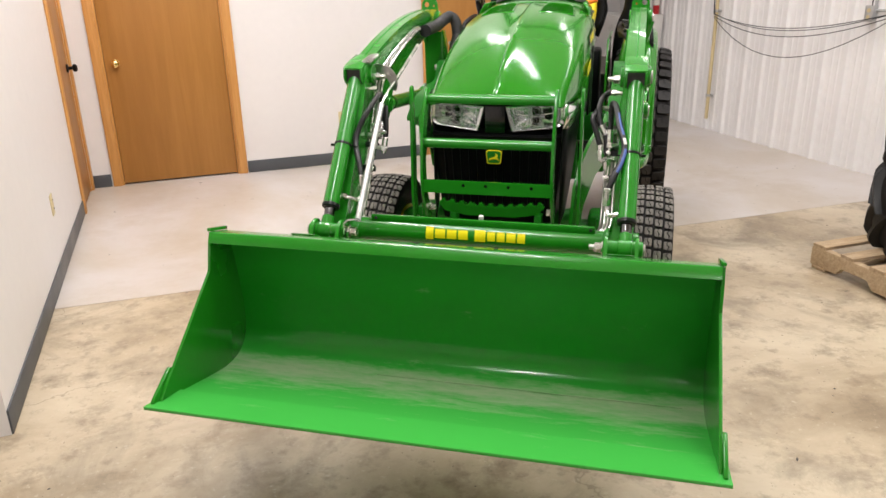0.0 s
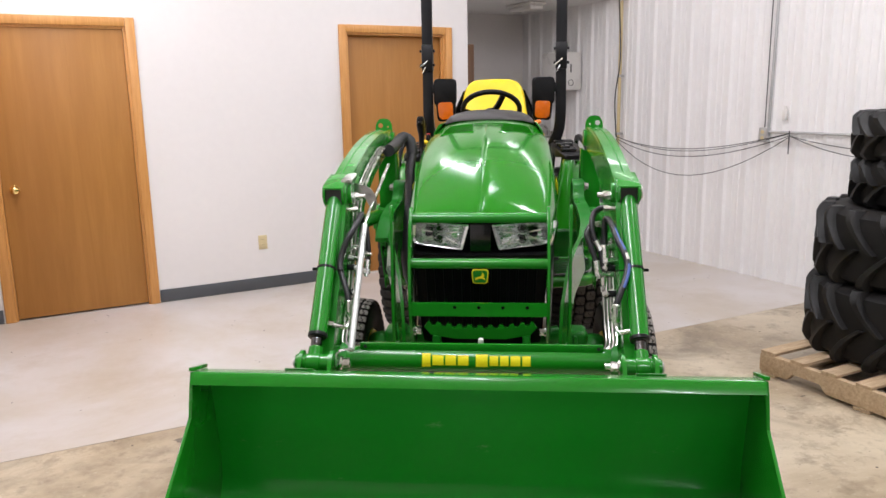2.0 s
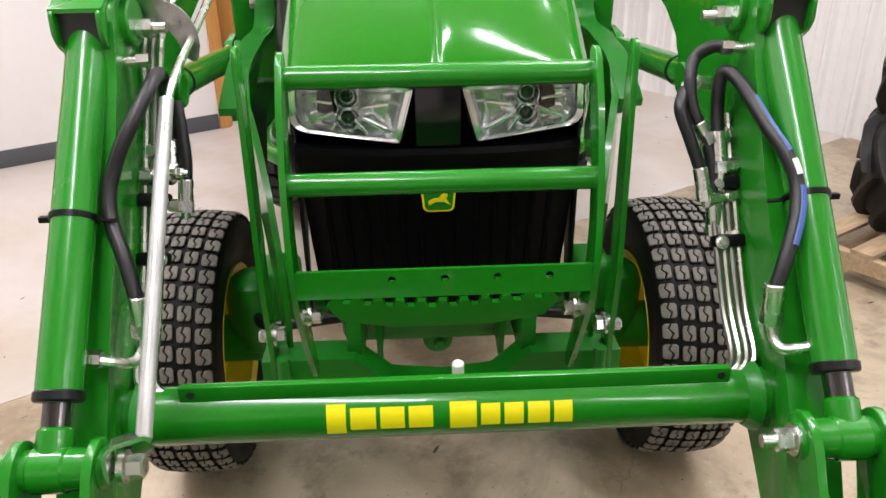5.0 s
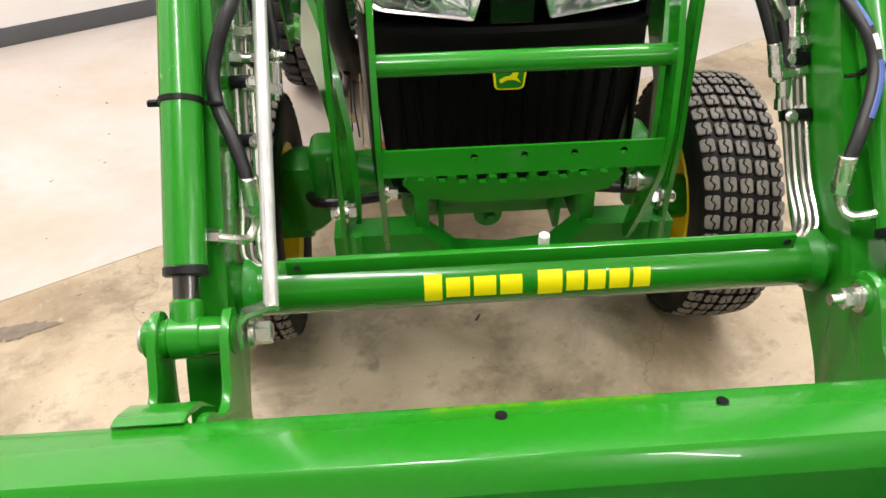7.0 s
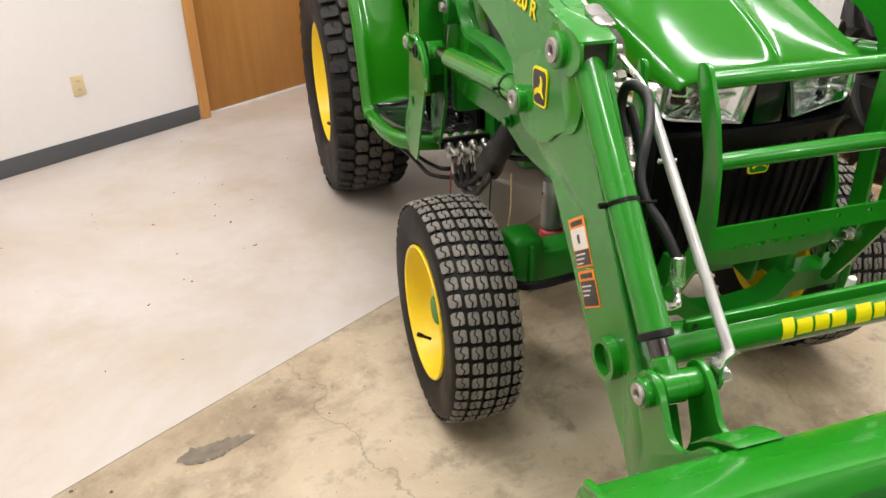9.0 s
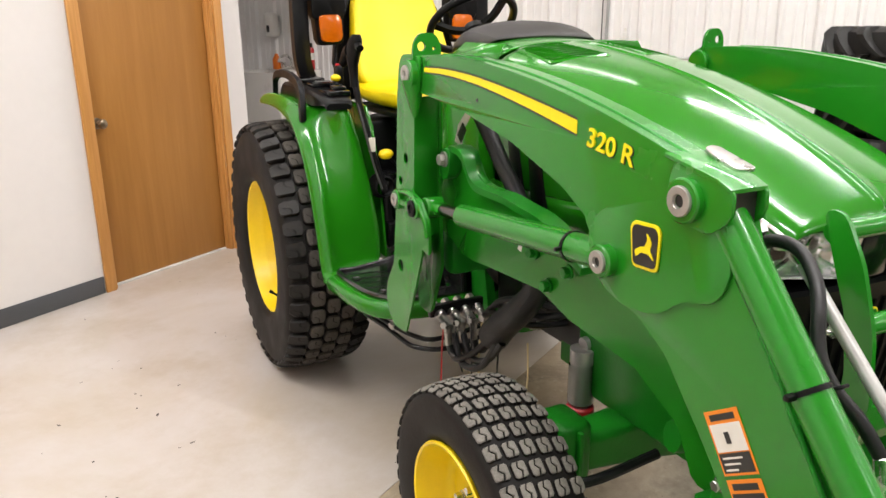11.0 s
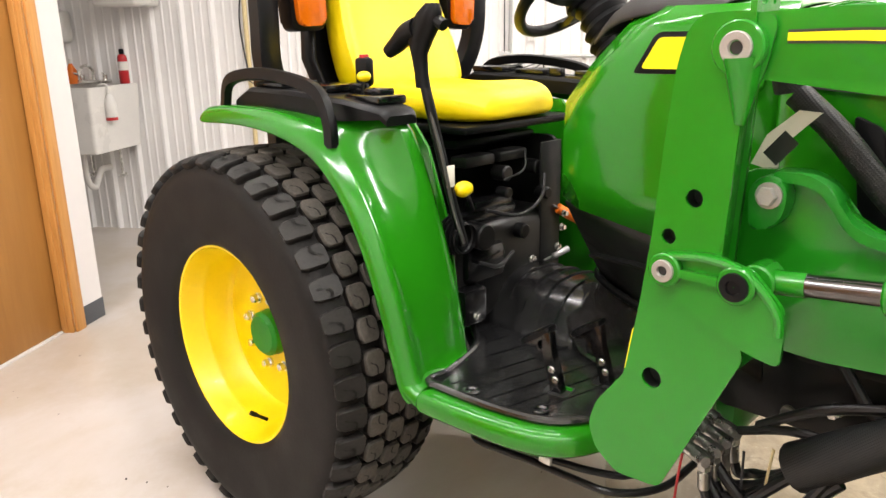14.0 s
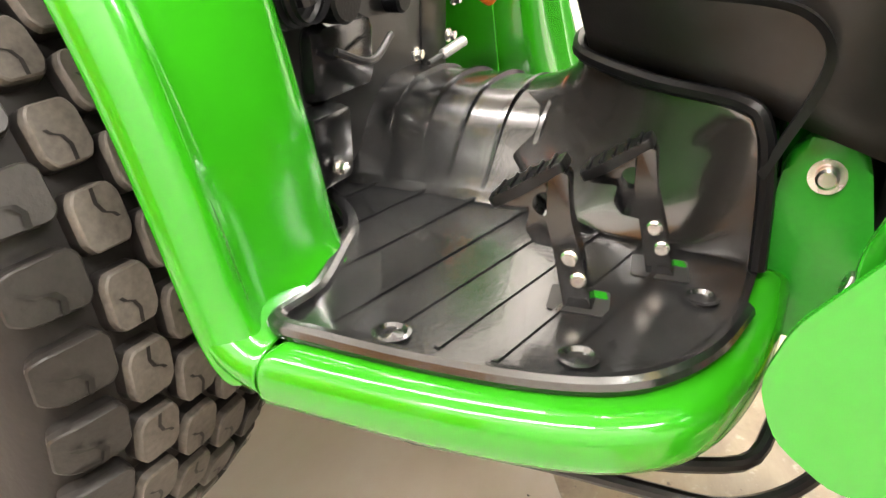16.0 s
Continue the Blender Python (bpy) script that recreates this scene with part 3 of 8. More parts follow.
def door_in_wall(name, a, b, top, label, recess, knob_at, knob_mat, deep):
    """A flush veneered door with jamb, stop and casing; built across u, its wall face at v = 0."""
    root = empty(name)
    tagged(root, label, "door", kind="structure")
    w = b - a
    cw = 0.066
    for cx in (a - cw / 2 + 0.004, b + cw / 2 - 0.004):
        bm = B()
        box(bm, (cx, -0.009, top / 2 + 0.03), (cw, 0.018, top + 0.06), 0.005)
        part("casing", bm, WOOD_CASING, root)
    bm = B()
    box(bm, ((a + b) / 2, -0.0085, top + cw / 2 - 0.004), (w - 0.01, 0.017, cw - 0.002), 0.005)
    part("head_casing", bm, WOOD_CASING, root)
    for sx, cx in ((1, a), (-1, b)):
        bm = B()
        box(bm, (cx + sx * 0.010, 0.06, top / 2), (0.02, 0.118, top), 0.002)
        box(bm, (cx + sx * 0.026, recess + (0.062 if not deep else -0.018), top / 2), (0.012, 0.03, top - 0.01), 0.002)
        part("jamb", bm, WOOD_CASING, root)
    bm = B()
    box(bm, ((a + b) / 2, 0.06, top - 0.01), (w - 0.04, 0.118, 0.02), 0.002)
    part("head_jamb", bm, WOOD_CASING, root)
    bm = B()
    box(bm, ((a + b) / 2, recess + 0.022, top / 2 - 0.003), (w - 0.046, 0.044, top - 0.034), 0.002)
    leaf = part("leaf", bm, WOOD_DOOR, root)
    if deep:
        # white strip painted in for the light that leaks under the door
        bm = B()
        box(bm, ((a + b) / 2, recess - 0.004, 0.007), (w - 0.046, 0.016, 0.012), 0.002)
        part("sweep_strip", bm, WHITE_PLASTIC, root, "thin white strip standing in for light under the door")
    bm = B()
    kx = a + knob_at
    cyl(bm, (kx, recess, 0.955), (kx, recess - 0.012, 0.955), 0.032, 24, chamfer=0.004)
    cyl(bm, (kx, recess - 0.01, 0.955), (kx, recess - 0.04, 0.955), 0.012, 16)
    prof = [(0.0, 0), (0.014, 0.001), (0.024, 0.006), (0.029, 0.016), (0.026, 0.028), (0.016, 0.035), (0.010, 0.036)]
    lathe(bm, [(max(r, 0.0005), recess - 0.075 + t) for r, t in prof], 24, "y", (kx, 0, 0.955))
    part("knob", bm, knob_mat, leaf)
    return root


d1 = door_in_wall("door_1", *D1, "closed oak veneer flush door with a polished brass knob", 0.012, 0.10, BRASS, False)
d1.matrix_basis = ROOM @ pose(0, BACK_V, 0)
d2 = door_in_wall("door_2", *D2, "closed oak veneer flush door set deep in its jamb, nickel knob", 0.055, 0.065, NICKEL, True)
d2.matrix_basis = ROOM @ pose(0, BACK_V, 0)
w3 = D3[1] - D3[0]
d3 = door_in_wall("door_3", 0.0, w3, D3[2], "narrow closed oak veneer closet door with black knob", 0.006, w3 - 0.08, BLACK, False)
for hz in (0.25, 1.05, 1.85):
    bm = B()
    cyl(bm, (0.022, -0.004, hz - 0.045), (0.022, -0.004, hz + 0.045), 0.006, 12)
    box(bm, (0.022, 0.004, hz), (0.03, 0.006, 0.088), 0.001)
    part("hinge", bm, BLACK_STEEL, d3)
d3.matrix_basis = ROOM @ pose(WALL_U, D3[0], 0, 0, 0, 90)

# dark wood edge just inside the alcove
bm = B()
box(bm, (END_U + 0.115, 6.645, 1.015), (0.21, 0.04, 2.03), 0.004)
struct("trim_alcove", bm, WOOD_DARK, "dark wooden door edge in the wash alcove", "trim")


def outlet(u, v, z, rz, label):
    root = empty("wall_outlet")
    tagged(root, label, "outlet")
    bm = B()
    box(bm, (0, -0.003, 0), (0.072, 0.006, 0.116), 0.0025)
    plate_ob = part("cover_plate", bm, IVORY, root)
    for dz in (-0.024, 0.024):
        bm = B()
        cyl(bm, (0, -0.005, dz), (0, -0.0085, dz), 0.0165, 20)
        part("socket", bm, IVORY, plate_ob)
        for sx in (-0.006, 0.006):
            bm = B()
            box(bm, (sx, -0.009, dz + 0.003), (0.0025, 0.002, 0.009))
            part("slot", bm, DECAL_BLACK, root)
    root.matrix_basis = ROOM @ pose(u, v, z, 0, 0, rz)
    return root


outlet(1.90, BACK_V, 0.395, 0, "ivory duplex outlet on the white wall")
outlet(WALL_U, 4.48, 0.40, 90, "ivory duplex outlet low on the white wall")

# pipe, conduit and cables on the ribbed wall
FACE = RIGHT_U - 0.019
bm = B()
cyl(bm, (FACE - 0.03, 6.22, 0.12), (FACE - 0.03, 6.22, 2.44), 0.0165, 16)
pipe = empty("wall_pipe")
pipe.matrix_basis = ROOM.copy()
tagged(pipe, "yellowed plastic pipe fixed upright to the ribbed wall", "pipe")
part("pipe", bm, PIPE_YELLOW, pipe)
for z in (0.35, 1.15, 1.72):
    bm = B()
    cyl(bm, (FACE - 0.03, 6.22, z - 0.012), (FACE - 0.03, 6.22, z + 0.012), 0.024, 16)
    box(bm, (FACE - 0.008, 6.22, z), (0.016, 0.075, 0.02), 0.002)
    part("clamp", bm, CONDUIT, pipe)
bm = B()
sweep(bm, spline([(FACE - 0.06, 6.215, 1.12), (FACE - 0.057, 6.25, 1.5), (FACE - 0.055, 6.19, 1.9), (FACE - 0.055, 6.23, 2.46)], 8), 0.006, 8)
part("black_cable", bm, CABLE, pipe)
bm = B()
box(bm, (FACE - 0.05, 6.24, 2.53), (0.10, 0.16, 0.12), 0.004)
blk = link("wood_block", bm, WOOD_CASING, None)
blk.matrix_basis = ROOM.copy()
tagged(blk, "small varnished wooden block at the header's end", "block")

ebox = empty("electrical_box")
ebox.matrix_basis = ROOM.copy()
tagged(ebox, "grey steel outlet box with conduit on the ribbed wall", "electrical box")
bm = B()
box(bm, (FACE - 0.025, 4.47, 1.20), (0.05, 0.075, 0.115), 0.004)
body = part("box", bm, CONDUIT, ebox)
for dz in (-0.024, 0.024):
    bm = B()
    cyl(bm, (FACE - 0.05, 4.47, 1.20 + dz), (FACE - 0.054, 4.47, 1.20 + dz), 0.016, 16)
    part("socket", bm, IVORY, body)
bm = B()
cyl(bm, (FACE - 0.02, 4.44, 1.25), (FACE - 0.02, 4.40, 3.68), 0.011, 12)
part("conduit", bm, CONDUIT, ebox)
bm = B()
cyl(bm, (FACE - 0.02, 4.43, 1.225), (FACE - 0.02, -1.0, 1.225), 0.011, 12)
part("conduit", bm, CONDUIT, ebox)
bm = B()
cyl(bm, (FACE - 0.02, 4.475, 1.25), (FACE - 0.02, 4.475, 3.68), 0.004, 8)
part("thin_cable", bm, CABLE, ebox)
bm = B()
box(bm, (FACE - 0.015, 4.30, 1.36), (0.03, 0.03, 0.08), 0.003)
cyl(bm, (FACE - 0.015, 4.30, 1.39), (FACE - 0.015, 4.30, 1.43), 0.009, 10)
part("junction", bm, WHITE_PLASTIC, ebox)

wires = empty("hanging_cables")
wires.matrix_basis = ROOM.copy()
tagged(wires, "thin black cables sagging along the ribbed wall", "cable")
for sag, lift, out in ((0.14, 0.02, 0.0), (0.17, 0.0, 0.006), (0.33, -0.01, 0.01), (0.12, 0.02, 0.012)):
    pts = []
    for k in range(15):
        t = k / 14
        pts.append((FACE - 0.045 - out, 6.22 + (4.22 - 6.22) * t, 1.10 + lift + 0.10 * t - sag * 4 * t * (1 - t) * (1.15 - 0.3 * t)))
    bm = B()
    sweep(bm, pts, 0.0032, 8)
    part("cable", bm, CABLE, wires)
for sag in (0.08, 0.14):
    pts = [(FACE - 0.045, 4.22 - 1.5 * k / 10, 1.20 - sag * 4 * (k / 10) * (1 - k / 10)) for k in range(11)]
    bm = B()
    sweep(bm, pts, 0.0032, 8)
    part("cable", bm, CABLE, wires)
bm = B()
cyl(bm, (FACE - 0.05, 4.22, 1.06), (FACE - 0.045, 4.225, 1.24), 0.005, 8)
part("cable_tie", bm, CABLE, wires)

# lamp housings on the ceiling, those of the added front row too
for lu, lv in LAMPS:
    root = empty("strip_light", ROOM @ pose(lu, lv, CEIL))
    tagged(root, "long white ceiling strip light, out of view", "strip light", "ceiling strip lights")
    bm = B()
    box(bm, (0, 0, -0.04), (0.12, 2.44, 0.08), 0.01)
    part("housing", bm, WHITE_PLASTIC, root)
    for sx in (-1, 1):
        bm = B()
        box(bm, (0, sx * 1.23, -0.085), (0.20, 0.03, 0.14), 0.006)
        part("end_cap", bm, WHITE_PLASTIC, root)
root = empty("alcove_light", ROOM @ pose(4.95, 7.0, ALC_CEIL))
tagged(root, "unlit white ceiling light in the alcove", "ceiling light")
bm = B()
box(bm, (0, 0, -0.012), (0.20, 0.44, 0.024), 0.006)
part("base", bm, WHITE_PLASTIC, root)
bm = B()
box(bm, (0, 0, -0.045), (0.17, 0.40, 0.05), 0.02, seg=3)
part("diffuser", bm, WHITE_PLASTIC, root)

# ---- wash alcove ----
sink = empty("utility_sink", ROOM @ pose(5.29, 7.40, 0))
tagged(sink, "white wall-hung utility sink on the ribbed wall", "sink")
bm = B()
z0, z1 = 0.65, 1.08
outer = rounded([(-0.28, -0.32), (0.28, -0.32), (0.28, 0.32), (-0.28, 0.32)], 0.03, 4)
inner = [(p * 0.9, q * 0.9) for p, q in outer]
low = [(p * 0.93, q * 0.93) for p, q in outer]
lowin = [(p * 0.80, q * 0.80) for p, q in outer]
secs = [[(p, q, z) for p, q in ring] for ring, z in ((low, z0), (outer, z1 - 0.05), (outer, z1), (inner, z1), (inner, z1 - 0.03), (lowin, z0 + 0.03))]
loft(bm, secs, cap=True, closed=True)
part("basin", bm, WHITE_PLASTIC, sink)
bm = B()
box(bm, (0.24, 0, z1 + 0.012), (0.07, 0.24, 0.024), 0.008)
sweep(bm, spline([(0.24, 0, z1 + 0.02), (0.235, 0, z1 + 0.09), (0.17, 0, z1 + 0.13), (0.09, 0, z1 + 0.10), (0.08, 0, z1 + 0.07)], 6), 0.011, 10)
for q in (-0.09, 0.09):
    cyl(bm, (0.24, q, z1 + 0.02), (0.24, q, z1 + 0.06), 0.016, 12)
    cyl(bm, (0.24, q, z1 + 0.055), (0.18, q * 1.25, z1 + 0.075), 0.008, 8)
part("tap", bm, CHROME, sink)
bm = B()
sweep(bm, spline([(0.0, 0, z0 + 0.01), (0.0, 0, 0.5), (0.02, 0, 0.40), (0.08, 0, 0.36), (0.13, 0, 0.42), (0.18, 0, 0.47), (0.29, 0, 0.47)], 6), 0.022, 12)
part("drain_pipe", bm, WHITE_PLASTIC, sink)
for q in (-0.12, 0.12):
    bm = B()
    cyl(bm, (0.25, q, z0 + 0.02), (0.25, q, 0.42), 0.008, 10)
    cyl(bm, (0.22, q, 0.42), (0.29, q, 0.42), 0.014, 10)
    part("supply_line", bm, CHROME, sink)
bm = B()
box(bm, (0.284, 0, 0.86), (0.008, 0.5, 0.2))
part("wall_bracket", bm, STEEL_GREY, sink)

disp = empty("towel_dispenser", ROOM @ pose(5.43, 7.01, 1.79))
tagged(disp, "white wall-mounted paper towel dispenser above the sink", "dispenser")
bm = B()
box(bm, (0, 0, 0), (0.30, 0.32, 0.40), 0.022, seg=3)
part("cover", bm, WHITE_PLASTIC, disp)
bm = B()
bmesh.ops.create_uvsphere(bm, u_segments=20, v_segments=10, radius=1)
for v in bm.verts:
    v.co = Vector((v.co.x * 0.006 - 0.149, v.co.y * 0.09 + 0.02, v.co.z * 0.03 - 0.08))
part("window", bm, BLACK_GLOSS, disp)
bm = B()
lathe(bm, [(0.028, -0.168), (0.034, -0.17), (0.034, -0.163), (0.028, -0.163)], 20, "y", (0.0, 0.005, -0.12))
part("dial", bm, STEEL_GREY, disp)
bm = B()
box(bm, (0.0, -0.161, 0.03), (0.014, 0.004, 0.085))
part("slot", bm, DECAL_BLACK, disp)
bm = B()
box(bm, (0.147, 0, 0), (0.045, 0.2, 0.3))
part("backplate", bm, STEEL_GREY, disp)

pot = empty("grass_plant", ROOM @ pose(5.42, 6.96, 1.99))
tagged(pot, "small artificial grass plant on the dispenser", "plant")
bm = B()
cyl(bm, (0, 0, 0), (0, 0, 0.045), 0.035, 16, r2=0.045)
part("pot", bm, WHITE_PLASTIC, pot)
bm = B()
rr = random.Random(4)
for k in range(90):
    a, r = rr.uniform(0, 6.283), rr.uniform(0, 0.035)
    p = Vector((r * math.cos(a), r * math.sin(a), 0.04))
    q = p + Vector((rr.uniform(-0.03, 0.03), rr.uniform(-0.03, 0.03), rr.uniform(0.05, 0.09)))
    x, y = frame_of(q - p)
    vs = [bm.verts.new(p - x * 0.003), bm.verts.new(p + x * 0.003), bm.verts.new(q)]
    bm.faces.new(vs)
part("blades", bm, LEAF, pot)

soap = empty("soap_dispenser", ROOM @ pose(5.52, 7.60, 1.47))
tagged(soap, "white soap dispenser on the ribbed wall", "dispenser")
bm = B()
box(bm, (0, 0, 0), (0.10, 0.12, 0.22), 0.03, seg=3)
part("body", bm, WHITE_PLASTIC, soap)
bm = B()
box(bm, (-0.052, 0, -0.03), (0.01, 0.03, 0.06), 0.004)
part("window", bm, BLACK_GLOSS, soap)
bm = B()
box(bm, (0.05, 0, 0), (0.025, 0.08, 0.16))
part("backplate", bm, WHITE_PLASTIC, soap)


def bottle(name, u, v, z, prof, material, label, capmat):
    root = empty(name, ROOM @ pose(u, v, z))
    tagged(root, label, "bottle")
    bm = B()
    rings = lathe(bm, prof, 18, "z")
    bm.faces.new(rings[0][::-1])
    bm.faces.new(rings[-1])
    part("bottle_body", bm, material, root)
    r, h = prof[-1]
    bm = B()
    cyl(bm, (0, 0, h), (0, 0, h + 0.035), r * 1.05, 14, chamfer=0.003)
    part("cap", bm, capmat, root)
    return root


can = bottle("spray_can", 5.5, 7.14, z1, [(0.030, 0), (0.033, 0.008), (0.033, 0.17), (0.028, 0.19), (0.016, 0.20)], RED, "red aerosol can standing on the sink", BLACK)
bm = B()
lathe(bm, [(0.0335, 0.09), (0.0335, 0.15)], 18, "z")
part("label_band", bm, DECAL_WHITE, can)
bottle("soap_bottle", 5.5, 7.55, z1, [(0.035, 0), (0.037, 0.01), (0.037, 0.09), (0.02, 0.12), (0.012, 0.14)], ORANGE, "amber hand soap bottle on the sink", WHITE_PLASTIC)
sb = bottle("spray_bottle", 5.18, 7.06, 0.86, [(0.034, 0), (0.037, 0.01), (0.037, 0.11), (0.022, 0.15), (0.014, 0.17)], WHITE_PLASTIC, "white spray bottle hung on the sink's rim", WHITE_PLASTIC)
bm = B()
lathe(bm, [(0.0375, 0.0), (0.0375, 0.02)], 18, "z")
part("label_band", bm, RED, sb)
bm = B()
sweep(bm, spline([(0, 0.0, 0.19), (0, 0.01, 0.225), (0, 0.04, 0.235), (0, 0.075, 0.225)], 5), 0.009, 8)
part("trigger_head", bm, WHITE_PLASTIC, sb)

boots = empty("rubber_boots", ROOM @ pose(5.30, 7.78, 0))
tagged(boots, "pair of black rubber boots on the alcove floor", "boots")
for dv in (-0.07, 0.07):
    bm = B()
    secs = []
    for z, cx, rx, ry in ((0.0, -0.04, 0.14, 0.05), (0.05, -0.04, 0.14, 0.05), (0.09, -0.01, 0.10, 0.05), (0.14, 0.03, 0.06, 0.05), (0.36, 0.03, 0.065, 0.055), (0.38, 0.03, 0.065, 0.055)):
        secs.append([(cx + rx * math.cos(t * math.pi / 8), dv + ry * math.sin(t * math.pi / 8), z) for t in range(16)])
    loft(bm, secs, cap=True, closed=True)
    part("boot", bm, BLACK, boots)


# stains, scuffs and specks on the floors
def blot(name, pts, material, label, z=0.0022, jag=0.012, seed=1):
    rn = random.Random(seed)
    P = []
    n = len(pts)
    for i in range(n):
        a, b = Vector((*pts[i], 0)), Vector((*pts[(i + 1) % n], 0))
        for k in range(6):
            p = a.lerp(b, k / 6)
            P.append((p.x + rn.uniform(-jag, jag), p.y + rn.uniform(-jag, jag), z))
    bm = B()
    bm.faces.new([bm.verts.new(p) for p in P])
    ob = link(name, bm, material, None, label, smooth=False)
    return tagged(ob, label, "stain", kind="structure")


blot("floor_stain", [(-1.464, 3.539), (-1.425, 3.585), (-1.37, 3.590), (-1.311, 3.607), (-1.219, 3.590), (-1.29, 3.555), (-1.33, 3.530), (-1.40, 3.515)], STAIN, "dark oily stain on the bare concrete", jag=0.009)
rn = random.Random(12)
bm = B()
for k in range(260):
    u, v = rn.uniform(0.0, 5.3), rn.uniform(-0.5, 6.2)
    p = uv(u, v)
    r = rn.choice((0.002, 0.003, 0.003, 0.004, 0.006))
    a0, st = rn.uniform(0, 6.28), rn.choice((1.0, 1.0, 2.0, 3.5))
    vs = []
    for i in range(6):
        t = 2 * math.pi * i / 6
        q = r * rn.uniform(0.6, 1.2)
        x, y = q * st * math.cos(t), q * math.sin(t)
        vs.append(bm.verts.new((p.x + x * math.cos(a0) - y * math.sin(a0), p.y + x * math.sin(a0) + y * math.cos(a0), 0.0026)))
    bm.faces.new(vs)
tagged(link("floor_specks", bm, SCUFF, None, "", smooth=False), "small dark specks and scuffs scattered on the floor", "specks", kind="stuff")
# ---- tyres on the pallet ----
def ag_tyre(name, R, W, rim_r, lugs, label, hub=None):
    """A lugged tractor tyre lying flat; z runs along its axis, from 0 to W."""
    root = empty(name)
    tagged(root, label, "tyre", "stacked tyres")
    h = W / 2
    prof = []
    for r, a in ((rim_r, 0.16 * W), (rim_r + 0.015, 0.10 * W), (rim_r + 0.05, 0.045 * W), ((R + rim_r) * 0.5, 0.0), (R - 0.075, 0.03 * W), (R - 0.045, 0.09 * W), (R - 0.035, 0.25 * W), (R - 0.032, 0.5 * W)):
        prof.append((r, a))
    prof = prof + [(r, W - a) for r, a in prof[-2::-1]]
    prof.append((rim_r - 0.01, W - 0.18 * W))
    prof.append((rim_r - 0.01, 0.18 * W))
    bm = B()
    lathe(bm, prof, 64, "z", closed=True)
    part("carcass", bm, RUBBER, root)
    bm = B()
    for k in range(lugs):
        for side in (0, 1):
            t0 = 2 * math.pi * (k + 0.5 * side) / lugs
            row = []
            for j in range(9):
                f = j / 8
                a = h + (0.03 - f * 1.04) * h * (1 if side else -1)
                ang = t0 + 0.26 * (1 - f) ** 1.7
                drop = 0.0 if f < 0.8 else (f - 0.8) * 0.16
                half = (0.015 + 0.012 * f) / R
                top, base = R - drop, R - 0.06 - drop
                row.append([Vector((rr * math.cos(ang + s * half * w), rr * math.sin(ang + s * half * w), a)) for rr, s, w in ((base, -1, 1.5), (top - 0.012, -1, 1.15), (top, -1, 0.75), (top, 1, 0.75), (top - 0.012, 1, 1.15), (base, 1, 1.5))])
            loft(bm, row, cap=True, closed=True)
    part("lug_tread", bm, TREAD_DARK, root)["kind"] = "stuff"
    if hub:
        bm = B()
        lathe(bm, [(rim_r, 0.12 * W), (rim_r - 0.02, 0.14 * W), (rim_r - 0.03, 0.3 * W), (0.06, 0.42 * W), (0.06, 0.46 * W), (rim_r - 0.03, 0.5 * W), (rim_r - 0.02, 0.86 * W), (rim_r, 0.88 * W)], 48, "z", closed=True)
        part("rim", bm, hub, root)
    return root


def pallet_at(m):
    root = empty("pallet", m)
    tagged(root, "weathered wooden pallet under the stacked tyres", "pallet")
    L, Wd = 1.22, 1.16
    rnd = random.Random(3)
    def board(c, s):
        bm = B()
        box(bm, c, s, 0.003)
        for v in bm.verts:
            v.co += Vector((rnd.uniform(-1, 1), rnd.uniform(-1, 1), rnd.uniform(-1, 1))) * 0.0015
        part("board", bm, PALLET_WOOD, root)
    for k in range(7):
        y = 0.05 + k * (L - 0.10) / 6
        board((Wd / 2, y, 0.131), (Wd, 0.088 + rnd.uniform(-0.006, 0.008), 0.018))
    for x in (0.02, Wd / 2, Wd - 0.02):
        bm = B()
        pts = rounded([(0, 0.018), (0.18, 0.018), (0.21, 0.062), (0.38, 0.062), (0.41, 0.018), (0.81, 0.018), (0.84, 0.062), (1.01, 0.062), (1.04, 0.018), (L, 0.018), (L, 0.122), (0, 0.122)], 0.01, 2)
        plate(bm, pts, x - 0.019, x + 0.019, "x", 0.002)
        part("stringer", bm, PALLET_WOOD, root)
    for y in (0.06, L / 2, L - 0.06):
        board((Wd / 2, y, 0.009), (Wd, 0.09, 0.018))
    return root


PA = Vector((1.50, 4.55, 0))
PM = Matrix.Translation(PA) @ Matrix.Rotation(radians(32.1), 4, "Z") @ pose(0, -1.22, 0)
pallet_at(PM)
TC = PM @ Vector((0.75, 0.76, 0.14))
ta = ag_tyre("tractor_tyre", 0.60, 0.40, 0.30, 19, "large black lugged tractor tyre lying on the pallet")
ta.matrix_basis = pose(TC.x - 0.02, TC.y, 0.141)
copy_thing(ta, pose(TC.x + 0.01, TC.y + 0.01, 0.542, 0, 0, 9))
SC = TC + Vector((0.02, 0.01, 0))
tb = ag_tyre("lugged_tyre", 0.46, 0.248, 0.20, 18, "small black lugged tractor tyre on the stack", None)
tb.matrix_basis = pose(SC.x, SC.y, 0.943)
tc = ag_tyre("rimmed_tyre", 0.46, 0.248, 0.22, 18, "small lugged tyre on a yellow rim topping the stack", YELLOW)
tc.matrix_basis = pose(SC.x - 0.015, SC.y - 0.01, 1.192, 0, 0, 14)
# ---- the tractor ----
AXLE_Y = 3.5                      # its front axle stands here; parts are built from that point
tractor = empty("compact_tractor", pose(0, AXLE_Y, 0))
tagged(tractor, "green compact utility tractor with yellow wheels and open station", "tractor")


